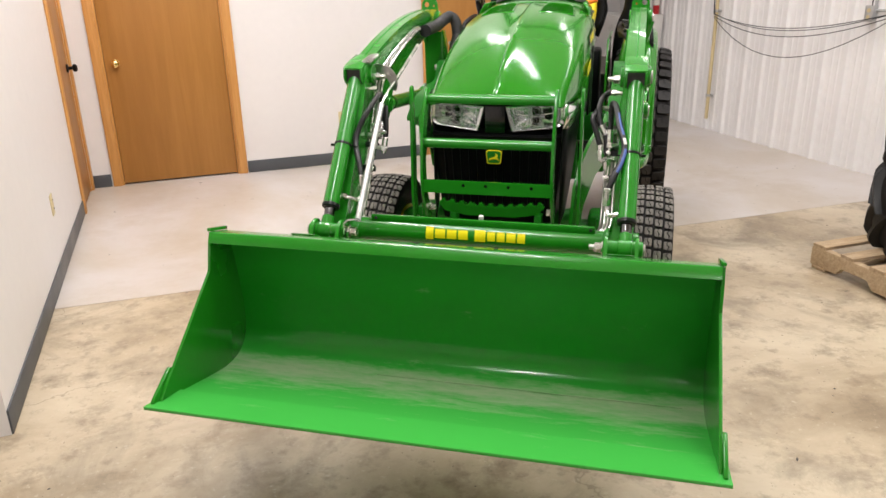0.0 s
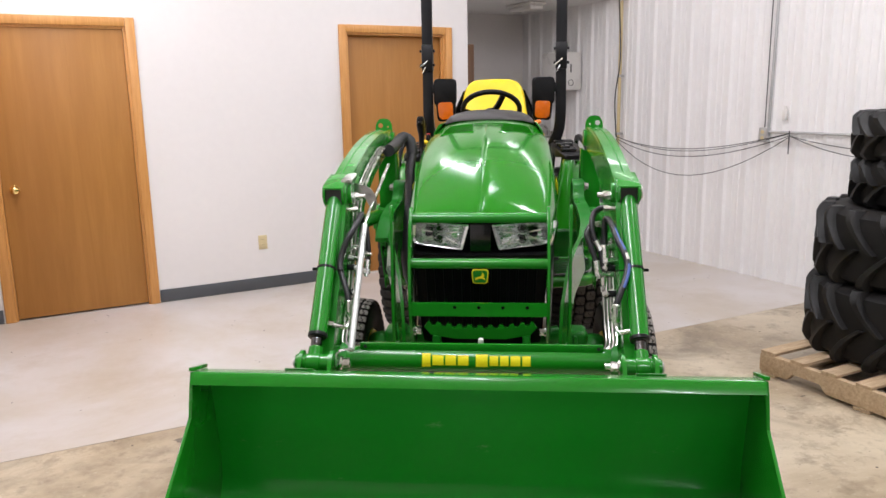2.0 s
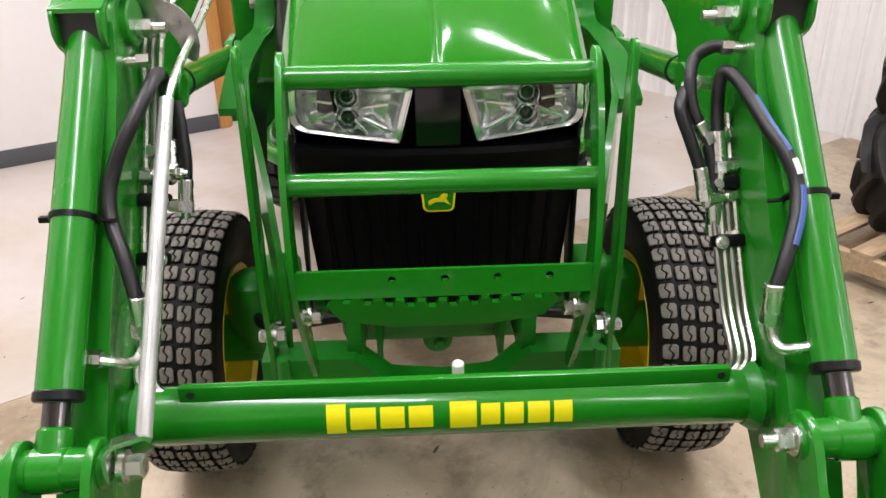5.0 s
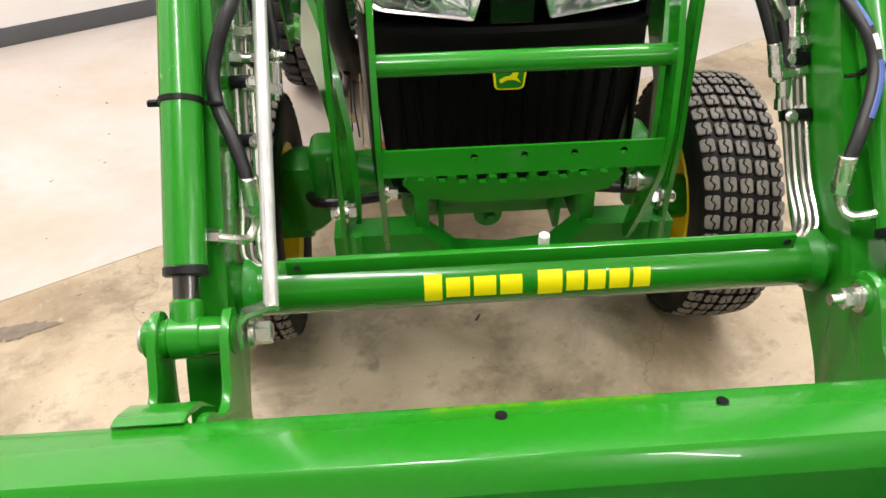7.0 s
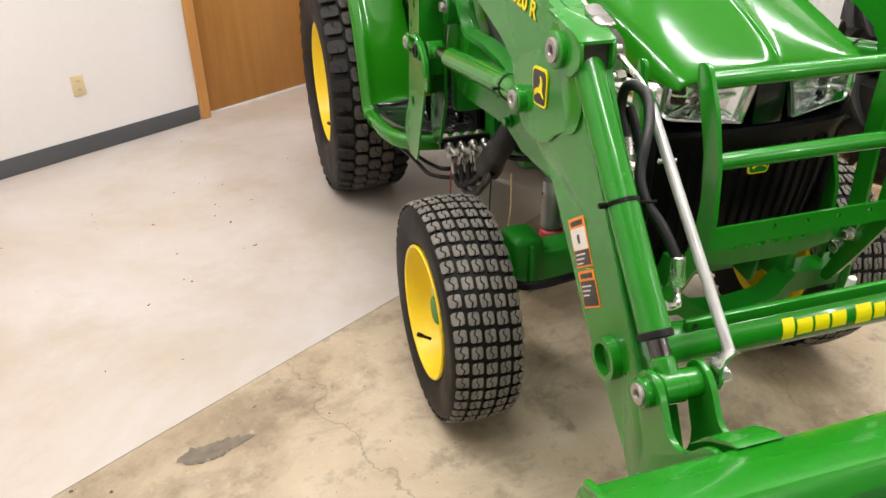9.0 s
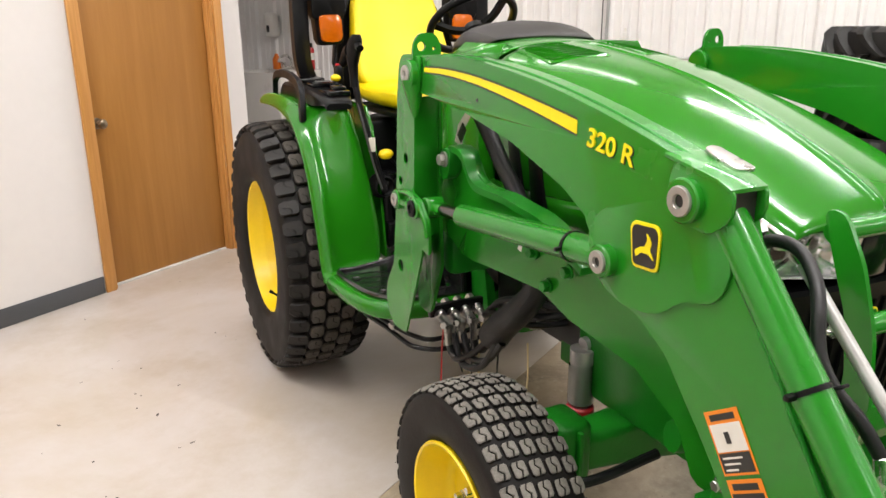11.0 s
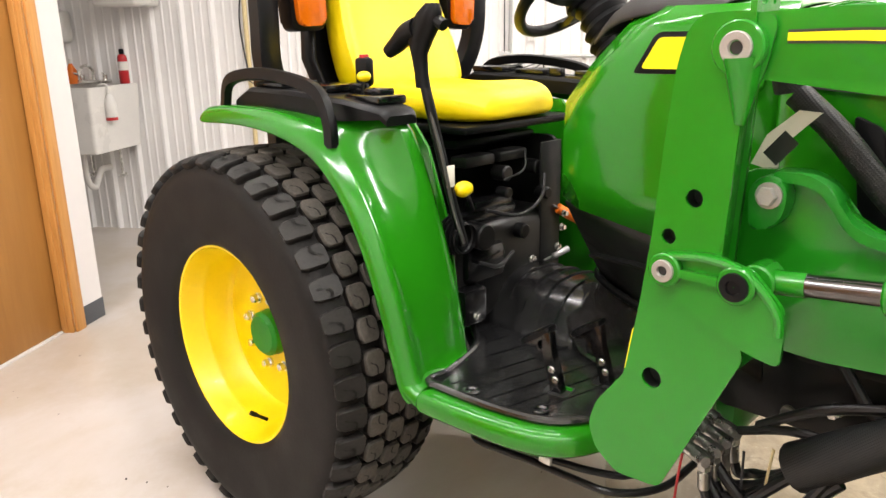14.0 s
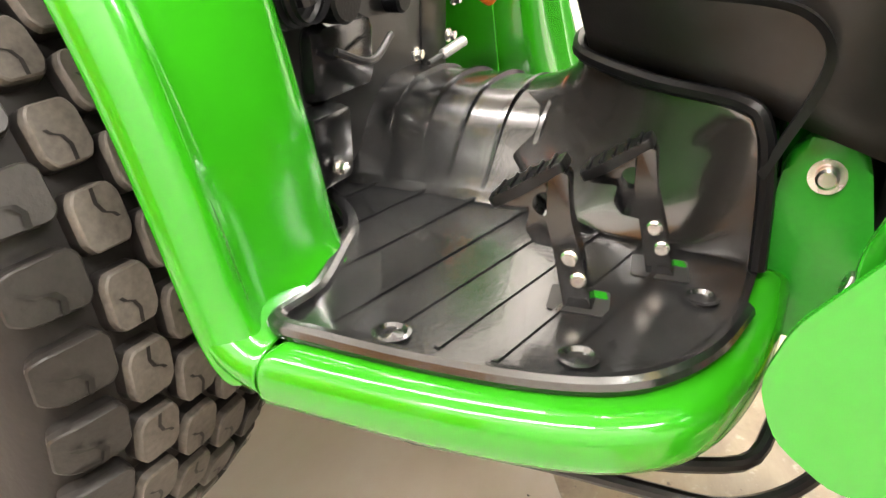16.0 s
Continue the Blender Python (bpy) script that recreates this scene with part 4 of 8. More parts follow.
def crown(R, hw, s, lift):
    """A point of the tyre's outer skin: s is the way across the tread from its middle, lift the height over the skin. Gives (along, radius)."""
    c0, rho = hw * 0.74, hw * 0.26
    g = 1 if s >= 0 else -1
    q = abs(s)
    dip = 0.006
    if q <= c0:
        return g * q, R - dip * (q / c0) ** 2 + lift
    a = (q - c0) / rho
    return g * (c0 + (rho + lift) * math.sin(a)), R - dip - rho * (1 - math.cos(a)) + lift * math.cos(a)


def tread_block(bm, R, hw, h, s0, t0, ls, lt, tops, rnd):
    """A rounded block split by a wavy sipe; top faces take the dusty rubber, flanks the black."""
    g = 0.0006 if tops else 0.0011
    k = 0.05 if tops else 0.13
    wave = [(0.0, -0.5), (-k, -0.17), (k, 0.17), (0.0, 0.5)]
    for side in (-1, 1):
        ch = 0.14
        outl = [(side * (0.5 - ch), -0.5), (side * 0.5, -0.5 + ch * 0.9), (side * 0.5, 0.5 - ch * 0.9), (side * (0.5 - ch), 0.5)]
        pts = outl + [(x + side * g / ls, y) for x, y in wave[::-1]]
        rings = []
        for lift, inset in ((-0.010, -0.0006), (h * 0.78, 0.0004), (h, 0.0024)):
            ring = []
            cx = sum(p for p, _ in pts) / len(pts)
            for p, q in pts:
                ps, qs = p * ls, q * lt
                ps -= (1 if ps > cx * ls else -1) * inset
                qs -= (1 if qs > 0 else -1) * inset
                al, r = crown(R - h, hw, s0 + ps, lift)
                th = t0 + qs / R
                ring.append(bm.verts.new((al, r * math.cos(th), r * math.sin(th))))
            rings.append(ring)
        n = len(pts)
        for k, (a, b) in enumerate(zip(rings, rings[1:])):
            for i in range(n):
                f = bm.faces.new((a[i], a[(i + 1) % n], b[(i + 1) % n], b[i]))
                f.material_index = 1 if k == 0 else 0
        bm.faces.new(rings[-1])


def lug_block(bm, R, hw, h, s0, t0, ls, lt, lug, rnd):
    """A six-sided block with softened corners and a short hooked sipe cut into its top."""
    g = 1 if s0 >= 0 else -1
    if lug:
        outl = rounded([(-0.5, -0.34), (-0.38, -0.5), (0.30, -0.48), (0.5, -0.36), (0.5, 0.36), (0.30, 0.48), (-0.38, 0.5), (-0.5, 0.34)], 0.08, 2)
    else:
        outl = rounded([(-0.5, -0.30), (-0.36, -0.5), (0.36, -0.5), (0.5, -0.30), (0.5, 0.30), (0.36, 0.5), (-0.36, 0.5), (-0.5, 0.30)], 0.08, 2)
    outl = [(g * p, q) for p, q in outl]

    def at(p, q, lift):
        al, r = crown(R - h, hw, s0 + p * ls, lift)
        th = t0 + q * lt / R
        return (al, r * math.cos(th), r * math.sin(th))
    rings = []
    for lift, k in ((-0.008, 1.08), (h * 0.55, 1.02), (h * 0.92, 0.98), (h, 0.92)):
        rings.append([bm.verts.new(at(p * k, q * k, lift - (0.35 * h * max(0.0, g * p) if lug else 0))) for p, q in outl])
    n = len(outl)
    for k, (a, b) in enumerate(zip(rings, rings[1:])):
        for i in range(n):
            f = bm.faces.new((a[i], a[(i + 1) % n], b[(i + 1) % n], b[i]))
            f.material_index = 1 if k == 0 else 0
    bm.faces.new(rings[-1])
    # sipe: a dark hooked line let into the top
    e = rnd.choice((-1, 1))
    line = [(0.02, 0.46), (0.05, 0.22), (-0.04, 0.06), (-0.20, 0.00), (-0.28, -0.08)]
    w = 0.042
    lo = 0.35 * h * 0.1 if lug else 0.0
    pairs = [(bm.verts.new(at(e * p - w, q * e, h + 0.0005 - lo)), bm.verts.new(at(e * p + w, q * e, h + 0.0005 - lo))) for p, q in line]
    for (a, b), (c, d) in zip(pairs, pairs[1:]):
        bm.faces.new((a, b, d, c)).material_index = 1


def turf_tyre(parent, R, W, rim_r, rows, cols, h, big):
    hw = W / 2
    Rc = R - h
    bm = B()
    prof = [(rim_r + 0.012, -hw * 0.76), (rim_r + 0.004, -hw * 0.82), (rim_r + 0.012, -hw * 0.88), (rim_r + 0.03, -hw * 0.95), (rim_r + 0.42 * (R - rim_r), -hw * 1.0), (R - 0.34 * (R - rim_r), -hw * 1.0)]
    smax = hw * 0.74 + hw * 0.26 * 1.35
    for k in range(9):
        al, r = crown(Rc, hw, -smax * (1 - k / 8), 0.0)
        prof.append((r, al))
    prof = prof + [(r, -a) for r, a in prof[-2::-1]]
    lathe(bm, prof, 96, "x", closed=True)
    tyre = part("tyre", bm, RUBBER, parent, "black rubber turf tyre with rounded tread blocks")
    rnd = random.Random(5)
    pitch = 2 * math.pi / rows
    span = 2 * (hw * 0.74 + hw * 0.26 * 0.85)
    cw = span / cols
    bm, edge = B(), B()
    if big:
        # three staggered rows of six-sided blocks, and long shoulder lugs that run down the sidewall
        for s0, ls, off, lug in ((0.0, 0.053, 0.0, False), (-0.061, 0.054, 0.5, False), (0.061, 0.054, 0.5, False), (-0.130, 0.068, 0.0, True), (0.130, 0.068, 0.0, True)):
            for k in range(rows):
                t0 = (k + off) * pitch + rnd.uniform(-0.0015, 0.0015)
                lug_block(edge if lug else bm, R, hw, h * rnd.uniform(0.95, 1.0), s0, t0, ls, pitch * R * (0.70 if lug else 0.74), lug, rnd)
    else:
        for c in range(cols):
            s0 = (c - (cols - 1) / 2) * cw
            for k in range(rows):
                t0 = k * pitch + c * pitch * 0.12 + rnd.uniform(-0.0015, 0.0015)
                tread_block(bm, R, hw, h * rnd.uniform(0.96, 1.0), s0, t0, cw * 0.80, pitch * R * 0.76, False, rnd)
    ob = part("tread", bm, TREAD_REAR if big else TREAD, parent, "grey dusty tread blocks")
    ob.data.materials.append(RUBBER)
    ob["kind"] = "stuff"
    if big:
        ob = part("shoulder_tread", edge, TREAD_SHOULDER, parent, "dark shoulder tread blocks")
        ob.data.materials.append(RUBBER)
        ob["kind"] = "stuff"
    else:
        edge.free()
    return tyre


def wheel(name, R, W, rim_r, dish, rows, cols, h, bolts, bolt_r, big):
    """A wheel with its outer side at -x, its centre at the origin."""
    w = empty(name, None, tractor)
    hw = W / 2
    turf_tyre(w, R, W, rim_r, rows, cols, h, big)
    e = hw * (0.74 if big else 0.80)
    bm = B()
    prof = [(rim_r + 0.006, -e - 0.006), (rim_r + 0.009, -e - 0.013), (rim_r + 0.006, -e - 0.018), (rim_r, -e - 0.016), (rim_r - 0.004, -e - 0.008), (rim_r - 0.010, -e + 0.018), (rim_r - 0.022, -e + 0.040), (rim_r - 0.027, -e + 0.052), (rim_r - 0.033 if big else rim_r - 0.030, -e + dish * 0.82), (rim_r - 0.048 if big else rim_r - 0.042, -e + dish * 0.95), (rim_r - 0.075 if big else rim_r - 0.055, -e + dish), (0.11 if big else 0.085, -e + dish - 0.015), (0.04, -e + dish - 0.015), (0.04, -e + dish + 0.01), (rim_r - 0.03, -e + dish + 0.02), (rim_r - 0.012, e), (rim_r + 0.004, e + 0.004), (rim_r + 0.002, e + 0.01), (rim_r - 0.02, e)]
    prof = [(r, a) for r, a in prof]
    lathe(bm, prof, 72, "x")
    part("rim", bm, YELLOW, w, "yellow painted steel wheel rim")
    bm = B()
    f = -e + dish - 0.015
    rings = lathe(bm, [(0.01, f - 0.042), (0.055 if big else 0.04, f - 0.040), (0.066 if big else 0.048, f - 0.03), (0.070 if big else 0.05, f + 0.004), (0.03, f + 0.006)], 32, "x")
    bm.faces.new(rings[0])
    part("hub", bm, GREEN_CAST, w, "green painted wheel hub")
    for k in range(bolts):
        t = 2 * math.pi * (k + 0.3) / bolts
        bm = B()
        hexnut(bm, (f, bolt_r * math.cos(t), bolt_r * math.sin(t)), (-1, 0, 0), 0.012 if big else 0.010, 0.026)
        part("wheel_bolt", bm, CHROME, w)
    bm = B()
    vr = rim_r - 0.05
    t = radians(-116 if big else -70)
    cyl(bm, (-e + 0.02, vr * math.cos(t), vr * math.sin(t)), (-e - 0.015, (vr - 0.03) * math.cos(t), (vr - 0.03) * math.sin(t)), 0.005, 10)
    cyl(bm, (-e - 0.008, (vr - 0.024) * math.cos(t), (vr - 0.024) * math.sin(t)), (-e - 0.022, (vr - 0.036) * math.cos(t), (vr - 0.036) * math.sin(t)), 0.007, 10)
    part("valve_stem", bm, BLACK, w)
    return w


RY, RZ, FY, FZ = 1.97, 0.541, 0.083, 0.336
rear = wheel("rear_wheel", 0.545, 0.347, 0.283, 0.140, 41, 5, 0.022, 8, 0.108, True)
rear.matrix_basis = pose(-0.538, RY - 0.045, RZ)
dup(rear, tractor, pose(0.538, RY - 0.045, RZ, 0, 0, 180))
front = wheel("front_wheel", 0.338, 0.202, 0.195, 0.075, 45, 5, 0.010, 6, 0.072, False)
front.matrix_basis = pose(-0.598, FY, FZ)
dup(front, tractor, pose(0.598, FY, FZ, 0, 0, 180))

# hood: half sections from the crease outwards and down the side
HOOD = [
    (-0.398, [(0, 1.112), (0.10, 1.111), (0.19, 1.108), (0.225, 1.104), (0.240, 1.098), (0.243, 1.092)]),
    (-0.388, [(0, 1.140), (0.10, 1.138), (0.19, 1.132), (0.238, 1.122), (0.254, 1.106), (0.257, 1.092)]),
    (-0.30, [(0, 1.190), (0.10, 1.186), (0.19, 1.174), (0.246, 1.156), (0.268, 1.125), (0.272, 1.10)]),
    (-0.15, [(0, 1.258), (0.10, 1.252), (0.19, 1.236), (0.268, 1.208), (0.290, 1.150), (0.292, 1.08)]),
    (0.05, [(0, 1.326), (0.10, 1.320), (0.19, 1.305), (0.278, 1.268), (0.300, 1.190), (0.302, 1.06)]),
    (0.25, [(0, 1.371), (0.10, 1.367), (0.19, 1.353), (0.283, 1.315), (0.305, 1.220), (0.304, 1.04)]),
    (0.45, [(0, 1.404), (0.10, 1.401), (0.19, 1.389), (0.286, 1.350), (0.305, 1.240), (0.300, 1.03)]),
    (0.64, [(0, 1.423), (0.10, 1.420), (0.20, 1.407), (0.280, 1.370), (0.291, 1.245), (0.280, 1.03)]),
]
bm = B()
secs = []
for y, half in HOOD:
    full = [(-x, y, z) for x, z in half[:0:-1]]
    ridge = [(-0.010, y, half[0][1]), (0, y, half[0][1] + 0.006), (0.010, y, half[0][1])]
    secs.append(full + ridge + [(x, y, z) for x, z in half[1:]])
Rg = loft(bm, secs)
lay = bm.edges.layers.float.new("crease_edge")
for a, b in zip(Rg, Rg[1:]):
    mid = len(a) // 2
    for k, w in ((mid - 1, 0.7), (mid, 0.8), (mid + 1, 0.7), (2, 0.35), (len(a) - 3, 0.35)):
        bm.edges.get((a[k], b[k]))[lay] = w
hood = part("hood", bm, GREEN_PLASTIC, tractor, "glossy green engine hood with a centre crease", angle=60)
thick(hood, 0.008, -1, 2)
# air vents let into the hood's rear corners
bpy.context.view_layer.update()
HOOD_SKIN = BVHTree.FromObject(hood, bpy.context.evaluated_depsgraph_get())


def hood_z(x, y):
    """Height of the hood's finished skin."""
    return HOOD_SKIN.ray_cast(Vector((x, y, 2.0)), Vector((0, 0, -1)))[0].z


for s in (-1, 1):
    VENT = [(0.062, 0.385), (0.212, 0.428), (0.190, 0.628), (0.072, 0.605)]
    out = rounded(VENT, 0.012, 3)
    cx, cy = 0.134, 0.512
    bm = B()
    f = [bm.verts.new((s * x, y, hood_z(x, y) + 0.0015)) for x, y in out]
    bm.faces.new(f)
    vent = part("hood_vent", bm, DECAL_BLACK, tractor, "dark slatted air vent in the hood")
    bm = B()
    secs = []
    for x, y in out + out[:1]:
        d = Vector((x - cx, y - cy, 0)).normalized() * 0.012
        z = hood_z(x, y)
        secs.append([(s * (x - d.x * 0.5), y - d.y * 0.5, z - 0.002), (s * (x - d.x * 0.5), y - d.y * 0.5, z + 0.0045), (s * (x + d.x * 0.4), y + d.y * 0.4, z + 0.0045), (s * (x + d.x), y + d.y, z - 0.001)])
    loft(bm, secs)
    part("vent_frame", bm, GREEN_PLASTIC, vent)
    for k in range(8):
        g = (k + 0.8) / 8.6
        a = Vector((*VENT[0], 0)).lerp(Vector((*VENT[3], 0)), g)
        b = Vector((*VENT[1], 0)).lerp(Vector((*VENT[2], 0)), g)
        bm = B()
        sweep(bm, [(s * p.x, p.y, hood_z(p.x, p.y) + 0.0030) for p in (a, a.lerp(b, 0.5), b)], 1.0, shape=[(-0.0026, -0.0015), (0.0026, -0.0015), (0.0026, 0.0015), (-0.0026, 0.0015)])
        part("vent_slat", bm, GREEN_PLASTIC, vent)
# green panel between hood and dash
bm = B()
secs = []
for y, up in ((0.648, 0.0), (0.70, 0.005), (0.76, 0.009), (0.83, 0.010)):
    secs.append([(-x, y, z + up) for x, z in HOOD[-1][1][4:0:-1]] + [(0, y, HOOD[-1][1][0][1] + up)] + [(x, y, z + up) for x, z in HOOD[-1][1][1:5]])
loft(bm, secs)
thick(part("cowl_top", bm, GREEN_PLASTIC, tractor, "green panel between hood and dash", angle=60), 0.006, -1, 1)

# half width of the hood's flank at a place and height
def flank(y, z):
    def at(half):
        for (xa, za), (xb, zb) in zip(half[::-1], half[::-1][1:]):
            if z <= za or zb >= z:
                return xa + (xb - xa) * min(1.0, max(0.0, (z - za) / (zb - za)))
        return half[0][0]
    for (ya, a), (yb, b) in zip(HOOD, HOOD[1:]):
        if y <= yb:
            break
    f = min(1.0, max(0.0, (y - ya) / (yb - ya)))
    return at(a) * (1 - f) + at(b) * f + 0.002


# side panels under the hood
for s in (-1, 1):
    bm = B()
    secs = []
    for y, w, zt, zb in ((-0.16, 0.280, 1.085, 0.98), (0.0, 0.294, 1.075, 0.90), (0.25, 0.298, 1.05, 0.86), (0.45, 0.294, 1.04, 0.85), (0.62, 0.284, 1.04, 0.84)):
        secs.append([(s * (w - 0.006 * q * q), y, zt + (zb - zt) * q / 4) for q in range(5)])
    loft(bm, secs)
    ob = part("side_panel", bm, GREEN_PLASTIC, tractor, "green engine side panel")
    thick(ob, 0.006, 0)
    for pts in ([(0.500, 1.235), (0.452, 1.214), (0.405, 1.00), (0.395, 0.93), (0.455, 0.93)], [(0.398, 1.212), (0.338, 1.200), (0.300, 1.00), (0.292, 0.94), (0.358, 0.94)]):
        bm = B()
        plate(bm, rounded(pts, 0.012, 3), s * 0.296, s * 0.306, "x", 0.002)
        part("side_screen", bm, BLACK, tractor, "black ventilation screen")
    # rest of the model number as plain bars
    for k, wd in enumerate((0.035, 0.035, 0.035, 0.035, 0.03)):
        if s < 0 and k < 2:
            continue
        bm = B()
        box(bm, (s * 0.3075, 0.268 - k * 0.040, 1.175 - k * 0.003), (0.002, wd - 0.005, 0.045), 0.0008)
        part("number_mark", bm, DECAL_YELLOW, tractor, "yellow model marking")
    # name band that lies on the hood's curved flank: plain yellow blocks on black
    def band(y0, y1, a, b, lift):
        bm = B()
        secs = []
        for k in range(7):
            y = y0 + (y1 - y0) * k / 6
            lo, hi = 1.236 + 0.0625 * (y + 0.02), 1.258 + 0.107 * max(0, y)
            zs = [lo + (hi - lo) * (a + (b - a) * q / 3) for q in range(4)]
            secs.append([(s * (flank(y, z) + lift), y, z) for z in zs])
        loft(bm, secs)
        return bm
    for k in range(8):
        part("name_mark", band(0.585 - 0.036 * k, 0.557 - 0.036 * k, 0.16, 0.9, 0.0035), DECAL_YELLOW, tractor)
    bm = band(0.28, 0.62, 0.0, 1.0, 0.0025)
    part("name_band", bm, DECAL_BLACK, tractor, "black name band along the hood")

# front grille, black, with upright ribs
bm = B()
secs = []
for z, hw2, y in ((1.110, 0.242, -0.345), (1.104, 0.247, -0.335), (0.998, 0.248, -0.335), (0.988, 0.252, -0.388), (0.978, 0.252, -0.392), (0.945, 0.248, -0.379), (0.80, 0.240, -0.367), (0.66, 0.230, -0.347), (0.62, 0.224, -0.335)):
    row = []
    for k in range(25):
        x = -1 + 2 * k / 24
        row.append((x * hw2, y + 0.028 * abs(x) ** 2.6 + (0.05 * max(0, abs(x) - 0.9)), z))
    row = [(-hw2 - 0.004, -0.15, z)] + row + [(hw2 + 0.004, -0.15, z)]
    secs.append(row)
loft(bm, secs, cap=False)
part("grille_surround", bm, GRILLE_BLACK, tractor, "glossy black front grille panel")
for k in range(13):
    x = -0.198 + k * 0.033
    bm = B()
    secs = []
    for z, hw2, y in ((0.935, 1.03, -0.379), (0.80, 1.0, -0.369), (0.665, 0.97, -0.351)):
        xx = x * hw2
        yy = y + 0.028 * abs(x / 0.236) ** 2.6
        secs.append([(xx - 0.006, yy, z), (xx - 0.003, yy - 0.004, z), (xx + 0.003, yy - 0.004, z), (xx + 0.006, yy, z)])
    loft(bm, secs, cap=True, closed=True)
    part("grille_rib", bm, GRILLE_BLACK, tractor)


def headlight(s):
    """A clear lens over a deep bright bowl with two lamps, one over the other."""
    root = empty("headlight", None, tractor)
    out = rounded([(0.070, 1.001), (0.234, 1.016), (0.252, 1.029), (0.248, 1.098), (0.045, 1.091)], [0.006, 0.012, 0.012, 0.010, 0.006], 3)
    cx, cz = 0.154, 1.054

    def yy(x):
        return -0.388 + 0.034 * (x / 0.236) ** 2.6

    def ring(grow, back):
        return [(s * (cx + (p - cx) * grow), yy(p) + back, cz + (q - cz) * grow) for p, q in out]
    bm = B()
    loft(bm, [ring(1.10, 0.05), ring(1.10, 0.004), ring(1.05, -0.002), ring(1.0, 0.004)], closed=True)
    part("bezel", bm, BLACK_GLOSS, root)
    bm = B()
    loft(bm, [ring(1.05, -0.001), ring(0.93, 0.002), ring(0.91, 0.010)], closed=True)
    part("chrome_frame", bm, REFLECTOR, root, smooth=False)
    bm = B()
    R0 = loft(bm, [ring(0.99, 0.002), ring(0.86, 0.016), ring(0.70, 0.028), ring(0.46, 0.036)], closed=True)
    bm.faces.new(R0[-1])
    part("reflector", bm, REFLECTOR, root, "bright faceted reflector", smooth=False)
    y0 = yy(cx)
    for z, r in ((1.074, 0.021), (1.038, 0.023)):
        bm = B()
        lathe(bm, [(r, y0 + 0.010), (r * 0.95, y0 + 0.006), (r * 0.80, y0 + 0.010), (r * 0.52, y0 + 0.026), (r * 0.50, y0 + 0.030)], 20, "y", (s * cx, 0, z))
        bowl = part("lamp_bowl", bm, REFLECTOR, root, smooth=False)
        bm = B()
        lathe(bm, [(r * 0.53, y0 + 0.022), (r * 0.40, y0 + 0.014), (0.0006, y0 + 0.011)], 16, "y", (s * cx, 0, z))
        part("bulb", bm, BLACK_GLOSS, bowl)
    # vanes fanning out to the corners
    for x1, z1 in ((0.087, 1.018), (0.222, 1.026), (0.082, 1.064), (0.225, 1.068), (0.121, 1.010), (0.185, 1.016)):
        d = Vector((x1 - cx, 0, z1 - 1.055))
        bm = B()
        m = Matrix.Rotation(-math.atan2(d.z, s * d.x), 3, "Y")
        box(bm, (s * (cx + d.x * 0.68), yy(x1) + 0.017, 1.055 + d.z * 0.68), (d.length * 0.60, 0.012, 0.005), 0.001, m=m)
        part("vane", bm, REFLECTOR, root, smooth=False)
    # bright strip that wraps round the hood's side
    bm = B()
    secs = []
    for y, w, a, b2 in ((-0.352, 0.254, 1.008, 1.098), (-0.31, 0.268, 1.004, 1.094), (-0.23, 0.284, 1.012, 1.086), (-0.14, 0.292, 1.044, 1.074)):
        secs.append([(s * w, y, a), (s * (w + 0.004), y, (a + b2) / 2), (s * w, y, b2)])
    loft(bm, secs)
    ob = part("side_reflector", bm, REFLECTOR, root)
    thick(ob, 0.004, 0)
    bm = B()
    f, b = ring(1.0, -0.004), ring(1.0, -0.002)
    L0 = loft(bm, [b, f], closed=True)
    bm.faces.new(L0[0][::-1])
    bm.faces.new(L0[1])
    ob = part("lens", bm, LENS, root)
    ob.visible_shadow = False
    return root


bm = B()
box(bm, (0, -0.360, 1.044), (0.078, 0.056, 0.104), 0.004)
part("grille_centre", bm, BLACK_GLOSS, tractor)
for s in (-1, 1):
    headlight(s)
    # black cheek behind the lamp, under the hood's edge
    bm = B()
    secs = []
    for y, w, a, b2 in ((-0.345, 0.250, 0.62, 1.10), (-0.26, 0.262, 0.66, 1.095), (-0.14, 0.276, 0.80, 1.085), (0.0, 0.284, 0.96, 1.07)):
        secs.append([(s * w, y, a), (s * (w + 0.002), y, (a + b2) / 2), (s * w, y, b2)])
    loft(bm, secs)
    thick(part("grille_cheek", bm, BLACK, tractor, "black plastic grille side"), 0.006, 0)


